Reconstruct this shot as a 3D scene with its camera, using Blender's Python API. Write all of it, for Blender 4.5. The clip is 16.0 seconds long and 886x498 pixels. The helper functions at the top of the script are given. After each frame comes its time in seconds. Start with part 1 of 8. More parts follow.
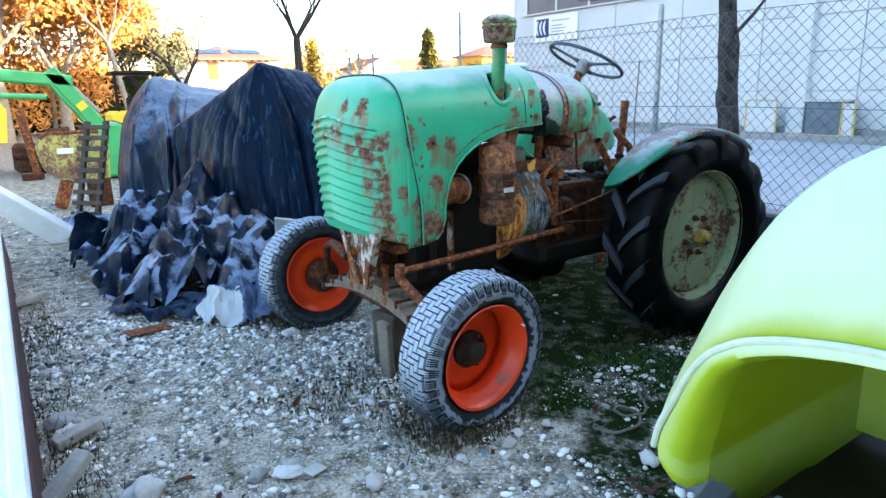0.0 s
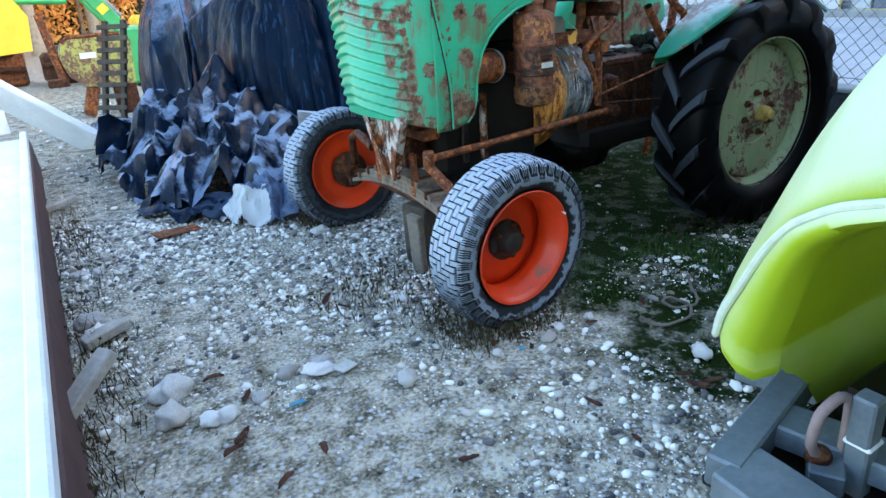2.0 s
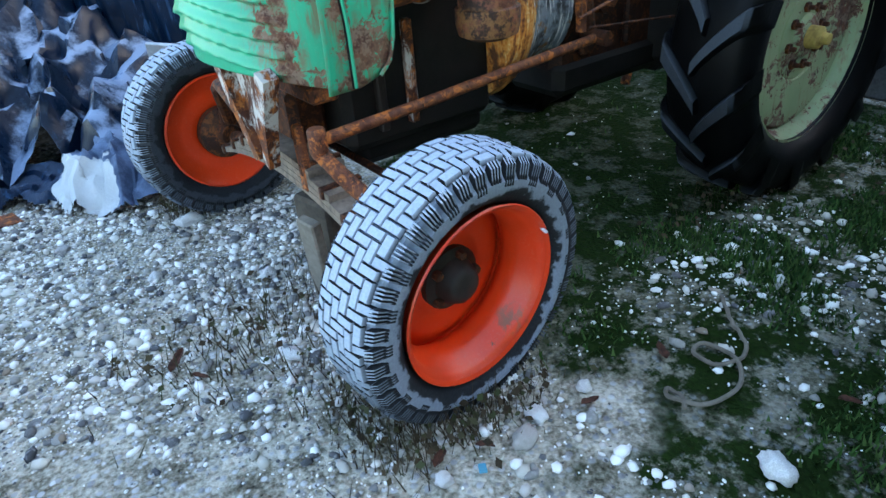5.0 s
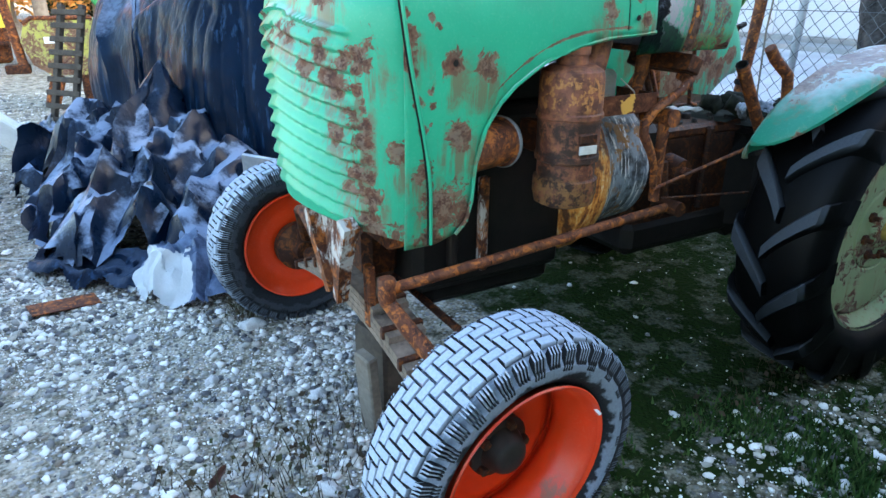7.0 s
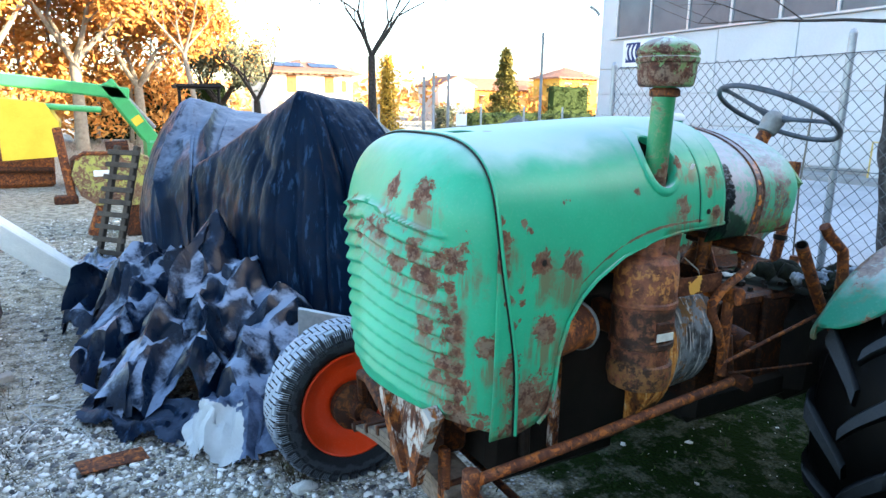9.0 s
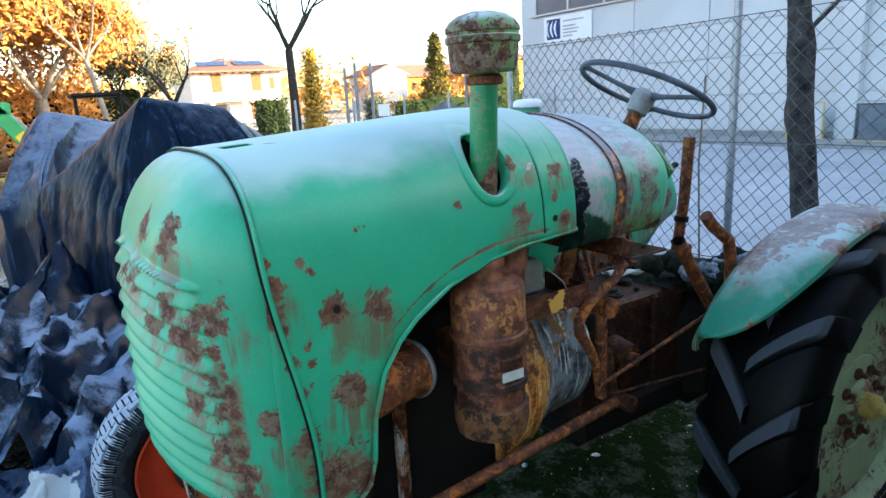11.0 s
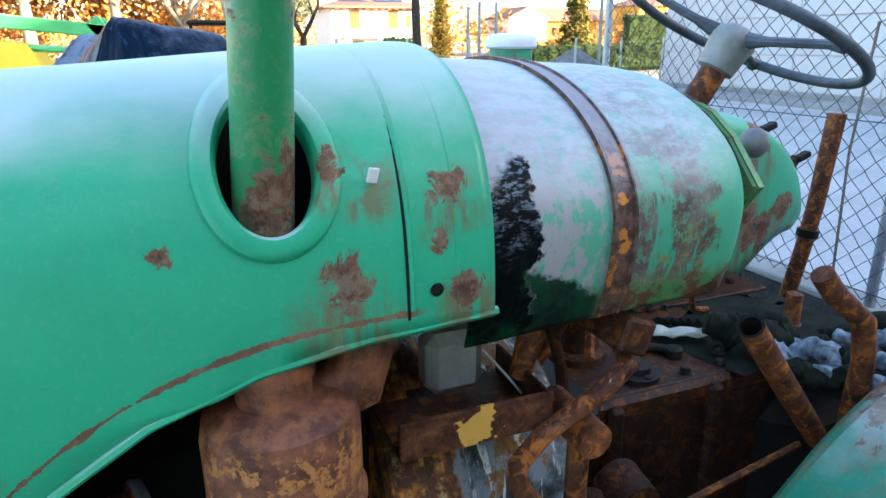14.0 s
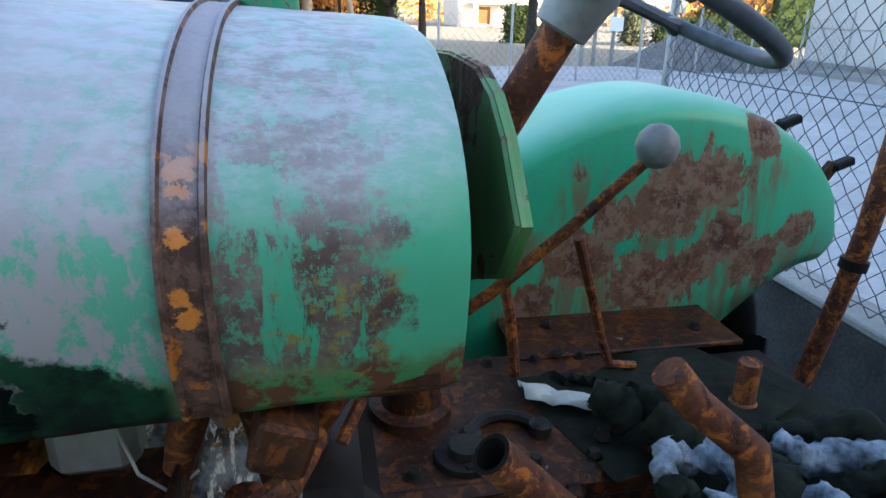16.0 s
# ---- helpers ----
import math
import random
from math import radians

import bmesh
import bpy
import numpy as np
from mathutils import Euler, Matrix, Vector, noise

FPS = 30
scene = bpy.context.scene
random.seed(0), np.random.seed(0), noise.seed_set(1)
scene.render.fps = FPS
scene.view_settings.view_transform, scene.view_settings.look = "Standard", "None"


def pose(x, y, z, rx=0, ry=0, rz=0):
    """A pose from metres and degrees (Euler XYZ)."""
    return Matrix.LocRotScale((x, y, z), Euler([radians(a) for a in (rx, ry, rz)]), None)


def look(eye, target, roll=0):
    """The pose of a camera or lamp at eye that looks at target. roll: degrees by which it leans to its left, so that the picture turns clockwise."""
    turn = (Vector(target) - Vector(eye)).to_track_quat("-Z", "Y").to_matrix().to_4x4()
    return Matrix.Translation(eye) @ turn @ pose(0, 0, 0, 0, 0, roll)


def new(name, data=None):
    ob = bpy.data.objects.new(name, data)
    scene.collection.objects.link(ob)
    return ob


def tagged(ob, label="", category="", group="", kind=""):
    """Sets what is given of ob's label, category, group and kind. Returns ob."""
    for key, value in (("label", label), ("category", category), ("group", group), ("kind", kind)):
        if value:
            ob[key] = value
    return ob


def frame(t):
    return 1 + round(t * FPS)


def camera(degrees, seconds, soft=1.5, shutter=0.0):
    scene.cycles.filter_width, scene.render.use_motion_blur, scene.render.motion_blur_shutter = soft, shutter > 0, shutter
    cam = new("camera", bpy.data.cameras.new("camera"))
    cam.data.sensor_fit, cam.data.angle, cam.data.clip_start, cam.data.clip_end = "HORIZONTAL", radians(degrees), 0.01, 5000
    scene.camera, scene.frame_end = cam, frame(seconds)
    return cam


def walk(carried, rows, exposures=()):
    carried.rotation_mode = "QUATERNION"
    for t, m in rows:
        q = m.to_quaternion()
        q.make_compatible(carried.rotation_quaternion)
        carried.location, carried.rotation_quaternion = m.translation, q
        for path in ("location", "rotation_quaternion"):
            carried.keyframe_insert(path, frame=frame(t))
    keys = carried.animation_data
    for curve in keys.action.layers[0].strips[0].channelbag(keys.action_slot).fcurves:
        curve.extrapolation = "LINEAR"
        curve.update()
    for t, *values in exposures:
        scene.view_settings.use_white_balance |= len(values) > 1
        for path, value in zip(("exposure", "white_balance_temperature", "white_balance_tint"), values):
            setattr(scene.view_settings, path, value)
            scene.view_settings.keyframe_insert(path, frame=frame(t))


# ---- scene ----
cam = camera(69.0, 16.0)
PATH = [
    (0, (-1.657, -3.085, 1.527), (-0.561, -1.483, 1.044), -1.4),
    (0.5, (-1.62, -3.064, 1.473), (-0.599, -1.454, 0.869), -2.1),
    (1, (-1.568, -3.041, 1.446), (-0.59, -1.434, 0.766), -4.2),
    (1.5, (-1.547, -3.021, 1.436), (-0.578, -1.43, 0.709), -3.7),
    (2, (-1.526, -2.931, 1.386), (-0.59, -1.334, 0.627), -4.1),
    (2.5, (-1.468, -2.67, 1.354), (-0.388, -1.173, 0.582), -2.3),
    (3, (-1.352, -2.427, 1.35), (-0.193, -0.993, 0.572), -2.6),
    (3.5, (-1.164, -2.219, 1.327), (-0.03, -0.812, 0.471), -3.4),
    (3.7, (-1.109, -2.139, 1.336), (-0.003, -0.744, 0.424), -3.7),
    (5.8, (-0.696, -1.99, 1.252), (0.239, -0.546, 0.232), -3.8),
    (6, (-0.691, -1.991, 1.276), (0.251, -0.524, 0.295), -3.3),
    (6.5, (-0.712, -1.97, 1.366), (0.223, -0.429, 0.499), -1.8),
    (7, (-0.786, -1.952, 1.46), (0.129, -0.345, 0.701), 0.5),
    (7.5, (-0.867, -1.902, 1.52), (0.063, -0.28, 0.808), 1.7),
    (8, (-0.97, -1.836, 1.595), (-0.018, -0.179, 1.006), 2.9),
    (8.2, (-1.013, -1.821, 1.609), (-0.055, -0.149, 1.075), 3.1),
    (10.3, (-0.667, -1.829, 1.775), (0.249, -0.104, 1.345), -3.7),
    (10.5, (-0.602, -1.814, 1.757), (0.339, -0.11, 1.299), -3.8),
    (11, (-0.42, -1.684, 1.708), (0.64, -0.055, 1.237), -3.2),
    (11.5, (-0.271, -1.556, 1.654), (0.858, 0.002, 1.108), -2.0),
    (12, (-0.106, -1.455, 1.646), (0.928, 0.16, 1.079), -2.1),
    (12.5, (0.072, -1.397, 1.66), (1.002, 0.284, 1.103), -1.5),
    (13, (0.177, -1.27, 1.662), (0.989, 0.458, 1.067), -1.4),
    (13.5, (0.296, -1.167, 1.675), (1.077, 0.59, 1.126), -2.4),
    (14, (0.475, -1.132, 1.657), (1.177, 0.638, 1.043), -0.4),
    (14.5, (0.619, -1.121, 1.645), (1.246, 0.669, 1.009), -1.9),
    (15, (0.771, -1.049, 1.641), (1.463, 0.73, 1.047), -1.4),
    (15.5, (0.931, -0.942, 1.629), (1.67, 0.795, 0.967), -0.2),
    (16, (1.152, -0.929, 1.624), (1.509, 0.91, 0.922), 1.1),
]
walk(cam, [(t, look(eye, target, roll)) for t, eye, target, roll in PATH], [(0, 2.95, 6200, 10), (3.5, 3.15, 6200, 10), (7, 3.25, 6200, 10), (8, 3.2, 6200, 10), (10.5, 2.55, 6200, 10), (12, 2.6, 6200, 10), (14.5, 2.9, 6200, 10), (15.5, 2.75, 6200, 10), (16, 2.5, 6200, 10)])

# ---------------------------------------------------------------- light
SUN_TO = Vector((0.75, -0.66, 0.0)).normalized()
SUN_EL = radians(14)
world = bpy.data.worlds.new("sky")
scene.world = world
world.use_nodes = True
wt = world.node_tree
sky = wt.nodes.new("ShaderNodeTexSky")
sky.sky_type = "NISHITA"
sky.sun_disc = False
sky.sun_elevation = SUN_EL
sky.sun_rotation = math.atan2(SUN_TO.x, SUN_TO.y)
sky.air_density, sky.dust_density, sky.ozone_density = 1.0, 1.6, 1.0
wt.links.new(sky.outputs[0], wt.nodes["Background"].inputs[0])
wt.nodes["Background"].inputs[1].default_value = 0.14
lamp = bpy.data.lights.new("sun", "SUN")
lamp.energy, lamp.angle, lamp.color = 4.0, radians(0.6), (1.0, 0.80, 0.55)
sun_dir = Vector((SUN_TO.x * math.cos(SUN_EL), SUN_TO.y * math.cos(SUN_EL), math.sin(SUN_EL)))
new("sun", lamp).matrix_world = look(sun_dir * 60, (0, 0, 0))


# ---------------------------------------------------------------- mesh helpers
class Shape:
    """Vertices and faces that grow into one mesh."""

    def __init__(self):
        self.v, self.f = [], []

    def add(self, verts, faces):
        n = len(self.v)
        self.v += [tuple(p) for p in verts]
        self.f += [tuple(i + n for i in q) for q in faces]
        return self

    def box(self, c, size, rot=(0, 0, 0), ch=0.006):
        """A box with chamfered edges."""
        hx, hy, hz = (s / 2 for s in size)
        ch = min(ch, 0.45 * min(hx, hy, hz) * 2 * 0.9)
        m = pose(*c, *rot)
        pts, key = [], {}
        for sx in (-1, 1):
            for sy in (-1, 1):
                for sz in (-1, 1):
                    for a in range(3):
                        h = [hx - ch, hy - ch, hz - ch]
                        h[a] += ch
                        key[sx, sy, sz, a] = len(pts)
                        pts.append(m @ Vector((sx * h[0], sy * h[1], sz * h[2])))
        q = []
        cyc = [(-1, -1), (1, -1), (1, 1), (-1, 1)]
        for a in range(3):
            for s in (-1, 1):
                ring = []
                for p, r in cyc:
                    k = [0, 0, 0]
                    k[a], k[(a + 1) % 3], k[(a + 2) % 3] = s, p, r
                    ring.append(key[k[0], k[1], k[2], a])
                q.append(ring if s > 0 else ring[::-1])
        for a in range(3):
            b, d = (a + 1) % 3, (a + 2) % 3
            for p in (-1, 1):
                for r in (-1, 1):
                    k0, k1 = [0, 0, 0], [0, 0, 0]
                    k0[a], k1[a] = -1, 1
                    k0[b] = k1[b] = p
                    k0[d] = k1[d] = r
                    ring = [key[(*k0, b)], key[(*k1, b)], key[(*k1, d)], key[(*k0, d)]]
                    q.append(ring if p * r > 0 else ring[::-1])
        for sx in (-1, 1):
            for sy in (-1, 1):
                for sz in (-1, 1):
                    t = [key[sx, sy, sz, a] for a in range(3)]
                    q.append(t if sx * sy * sz > 0 else t[::-1])
        return self.add(pts, q)

    def tube(self, pts, r, seg=12, caps=True):
        """A round bar through points; r may be one radius or one for each point."""
        pts = [Vector(p) for p in pts]
        rs = r if isinstance(r, (list, tuple)) else [r] * len(pts)
        n0 = None
        rings = []
        for i, p in enumerate(pts):
            t = (pts[min(i + 1, len(pts) - 1)] - pts[max(i - 1, 0)]).normalized()
            if n0 is None:
                n0 = t.orthogonal().normalized()
            n0 = (n0 - t * n0.dot(t)).normalized()
            b = t.cross(n0)
            rings.append([p + (n0 * math.cos(a) + b * math.sin(a)) * rs[i]
                          for a in (2 * math.pi * k / seg for k in range(seg))])
        f = [(i * seg + k, i * seg + (k + 1) % seg, (i + 1) * seg + (k + 1) % seg, (i + 1) * seg + k)
             for i in range(len(pts) - 1) for k in range(seg)]
        if caps:
            f += [tuple(range(seg))[::-1], tuple(range((len(pts) - 1) * seg, len(pts) * seg))]
        return self.add([p for ring in rings for p in ring], f)

    def turn(self, prof, m=None, seg=32, closed=False, caps=False):
        """Turn a profile of (radius, height) round the local z axis, laid by the pose m."""
        m = m or Matrix()
        v = [m @ Vector((r * math.cos(a), r * math.sin(a), h)) for r, h in prof
             for a in (2 * math.pi * k / seg for k in range(seg))]
        n = len(prof)
        f = [(i % n * seg + k, i % n * seg + (k + 1) % seg, (i + 1) % n * seg + (k + 1) % seg, (i + 1) % n * seg + k)
             for i in range(n if closed else n - 1) for k in range(seg)]
        if caps:
            f += [tuple(range(seg))[::-1], tuple(range((n - 1) * seg, n * seg))]
        return self.add(v, f)

    def grid(self, rows, loop=False):
        """A sheet through rows of points; loop closes each row."""
        n, w = len(rows), len(rows[0])
        f = [(i * w + k, i * w + (k + 1) % w, (i + 1) * w + (k + 1) % w, (i + 1) * w + k)
             for i in range(n - 1) for k in range(w if loop else w - 1)]
        return self.add([p for r in rows for p in r], f)

    def prism(self, outline, m, depth):
        """An outline of (x, y) pushed out along local z by depth, laid by m."""
        n = len(outline)
        v = [m @ Vector((x, y, 0)) for x, y in outline] + [m @ Vector((x, y, depth)) for x, y in outline]
        f = [tuple(range(n))[::-1], tuple(range(n, 2 * n))] + [(i, (i + 1) % n, n + (i + 1) % n, n + i) for i in range(n)]
        return self.add(v, f)

    def mesh(self, name, sharp=35):
        me = bpy.data.meshes.new(name)
        me.from_pydata(self.v, [], self.f)
        me.validate()
        me.polygons.foreach_set("use_smooth", [True] * len(me.polygons))
        me.set_sharp_from_angle(angle=radians(sharp))
        return me


def thing(name, label, category, loc=(0, 0, 0), group="", kind="", rot=(0, 0, 0)):
    """The Empty of a thing, at its base."""
    ob = tagged(new(name), label, category, group, kind)
    ob.empty_display_size = 0.05
    ob.matrix_basis = pose(*loc, *rot)
    return ob


def part(name, sh, material, parent, label="", local=False, sharp=35, solid=0.0, loc=None):
    """One mesh under a thing or a part. Built in world metres, or, with local, in the parent's."""
    me = sh if isinstance(sh, bpy.types.Mesh) else sh.mesh(name, sharp)
    ob = tagged(new(name, me), label)
    if material and not me.materials:
        me.materials.append(material)
    ob.parent = parent
    if not local and parent is not None and parent.type == "EMPTY":
        ob.matrix_parent_inverse = parent.matrix_basis.inverted()
    if loc is not None:
        ob.matrix_basis = loc
    if solid:
        mod = ob.modifiers.new("thickness", "SOLIDIFY")
        mod.thickness, mod.offset = solid, -1
    return ob


def single(name, sh, material, label, category, group="", kind="", sharp=35, solid=0.0):
    ob = tagged(part(name, sh, material, None, sharp=sharp, solid=solid), label, category, group, kind)
    return ob


def nz(x, y, z=0.0, s=1.0):
    return noise.noise(Vector((x * s, y * s, z * s)))


def smooth(a, b, x):
    t = min(1.0, max(0.0, (x - a) / (b - a)))
    return t * t * (3 - 2 * t)


def lerp_table(table, x):
    for (x0, y0), (x1, y1) in zip(table, table[1:]):
        if x <= x1:
            return y0 + (y1 - y0) * max(0.0, (x - x0) / (x1 - x0))
    return table[-1][1]


# ---------------------------------------------------------------- materials
class Nodes:
    def __init__(self, name):
        self.m = bpy.data.materials.new(name)
        self.m.use_nodes = True
        self.t = self.m.node_tree
        self.bsdf = self.t.nodes["Principled BSDF"]
        place = self.t.nodes.new("ShaderNodeTexCoord")
        self.co, self.facing = place.outputs["Object"], place.outputs["Normal"]

    def put(self, socket, value):
        if isinstance(value, bpy.types.NodeSocket):
            self.t.links.new(value, socket)
        elif isinstance(value, (tuple, list)) and len(value) == 3 and socket.type == "RGBA":
            socket.default_value = (*value, 1)
        else:
            socket.default_value = value

    def noise(self, scale, detail=4, rough=0.55, co=None, dist=0.0):
        n = self.t.nodes.new("ShaderNodeTexNoise")
        self.put(n.inputs["Vector"], co or self.co)
        for k, v in (("Scale", scale), ("Detail", detail), ("Roughness", rough), ("Distortion", dist)):
            n.inputs[k].default_value = v
        return n.outputs["Fac"]

    def voronoi(self, scale, feature="F1", out="Distance", co=None):
        n = self.t.nodes.new("ShaderNodeTexVoronoi")
        n.feature = feature
        self.put(n.inputs["Vector"], co or self.co)
        n.inputs["Scale"].default_value = scale
        return n.outputs[out]

    def stretch(self, sx, sy, sz):
        n = self.t.nodes.new("ShaderNodeMapping")
        self.put(n.inputs["Vector"], self.co)
        n.inputs["Scale"].default_value = (sx, sy, sz)
        return n.outputs[0]

    def math(self, op, a, b=0.0, c=0.0):
        n = self.t.nodes.new("ShaderNodeMath")
        n.operation = op
        for s, v in zip(n.inputs, (a, b, c)):
            self.put(s, v)
        return n.outputs[0]

    def span(self, x, a, b):
        """0 at a to 1 at b, smoothly."""
        n = self.t.nodes.new("ShaderNodeMapRange")
        n.interpolation_type = "SMOOTHSTEP"
        self.put(n.inputs["Value"], x)
        n.inputs["From Min"].default_value, n.inputs["From Max"].default_value = a, b
        return n.outputs["Result"]

    def mix(self, fac, a, b):
        n = self.t.nodes.new("ShaderNodeMix")
        n.data_type = "RGBA"
        self.put(n.inputs["Factor"], fac)
        self.put(n.inputs[6], a)
        self.put(n.inputs[7], b)
        return n.outputs[2]

    def mixf(self, fac, a, b):
        n = self.t.nodes.new("ShaderNodeMix")
        self.put(n.inputs["Factor"], fac)
        self.put(n.inputs[2], a)
        self.put(n.inputs[3], b)
        return n.outputs[0]

    def ramp(self, fac, stops):
        n = self.t.nodes.new("ShaderNodeValToRGB")
        self.put(n.inputs[0], fac)
        el = n.color_ramp.elements
        while len(el) < len(stops):
            el.new(0.5)
        for e, (p, c) in zip(el, stops):
            e.position, e.color = p, (*c, 1)
        return n.outputs[0]

    def split(self, v=None):
        n = self.t.nodes.new("ShaderNodeSeparateXYZ")
        self.put(n.inputs[0], v or self.co)
        return n.outputs

    def geometry(self, out):
        return self.t.nodes.new("ShaderNodeNewGeometry").outputs[out]

    def random(self):
        return self.t.nodes.new("ShaderNodeObjectInfo").outputs["Random"]

    def near(self, c, r):
        """How far inside a ball of radius r about c: 1 at the centre, 0 on its skin."""
        n = self.t.nodes.new("ShaderNodeVectorMath")
        n.operation = "DISTANCE"
        self.put(n.inputs[0], self.co)
        n.inputs[1].default_value = c
        return self.math("SUBTRACT", 1.0, self.math("DIVIDE", n.outputs["Value"], r))

    def bump(self, height, strength=0.3, dist=0.01):
        n = self.t.nodes.new("ShaderNodeBump")
        self.put(n.inputs["Height"], height)
        n.inputs["Strength"].default_value, n.inputs["Distance"].default_value = strength, dist
        self.t.links.new(n.outputs[0], self.bsdf.inputs["Normal"])
        return self

    def done(self, color, rough=0.6, metal=0.0, spec=None):
        self.put(self.bsdf.inputs["Base Color"], color)
        self.put(self.bsdf.inputs["Roughness"], rough)
        self.put(self.bsdf.inputs["Metallic"], metal)
        self.put(self.bsdf.inputs["Specular IOR Level"], 0.22 if spec is None else spec)
        return self.m


RUST = [(0.30, (0.022, 0.009, 0.006)), (0.48, (0.075, 0.025, 0.013)), (0.62, (0.15, 0.055, 0.024)), (0.8, (0.33, 0.15, 0.06))]
FROST_SHEEN = (0.62, 0.67, 0.72)


def plain(name, dark, light, rough=0.7, scale=8.0, bump=0.2, metal=0.0, fine=60.0, dist=0.004):
    """A surface that varies at two scales between two colours."""
    n = Nodes(name)
    a, b = n.noise(scale), n.noise(fine, 3)
    f = n.math("ADD", n.math("MULTIPLY", a, 0.65), n.math("MULTIPLY", b, 0.35))
    col = n.ramp(f, [(0.32, dark), (0.68, light)])
    n.bump(f, bump, dist)
    return n.done(col, n.mixf(b, rough - 0.08, min(1.0, rough + 0.12)), metal)


def rusty(name, ochre=0.0, pale=0.0, scale=14.0, rough=0.75, tone=1.0):
    """Bare rusted steel or iron, with ochre runs and pale lime stains."""
    n = Nodes(name)
    a, b = n.noise(scale, 6, 0.65), n.noise(scale * 6, 4)
    f = n.math("ADD", n.math("MULTIPLY", a, 0.7), n.math("MULTIPLY", b, 0.3))
    col = n.ramp(f, [(p, tuple(v * tone for v in c)) for p, c in RUST])
    bloom = n.noise(scale * 2.1, 7, 0.72, None, 0.8)
    col = n.mix(n.math("MULTIPLY", n.span(bloom, 0.50, 0.60), 0.75), col, tuple(v * tone for v in (0.38, 0.115, 0.020)))
    pit = n.noise(scale * 2.7, 6, 0.7, n.stretch(1.0, 1.0, 0.8))
    col = n.mix(n.math("MULTIPLY", n.span(pit, 0.56, 0.64), 0.8), col, (0.008, 0.005, 0.004))
    if ochre:
        run = n.noise(19, 7, 0.72, n.stretch(1.3, 1.3, 0.6), 0.6)
        col = n.mix(n.span(run, 0.66 - ochre * 0.25, 0.74 - ochre * 0.2), col, tuple(v * (0.4 + 0.6 * tone) for v in (0.38, 0.135, 0.028)))
    if pale:
        run = n.noise(16, 7, 0.74, n.stretch(1.2, 1.2, 0.5), 0.5)
        col = n.mix(n.span(run, 0.68 - pale * 0.25, 0.73 - pale * 0.2), col, tuple(v * (0.4 + 0.6 * tone) for v in (0.48, 0.46, 0.42)))
    n.bump(f, 0.5, 0.006)
    return n.done(col, n.mixf(b, rough - 0.25, rough + 0.1), spec=0.25)


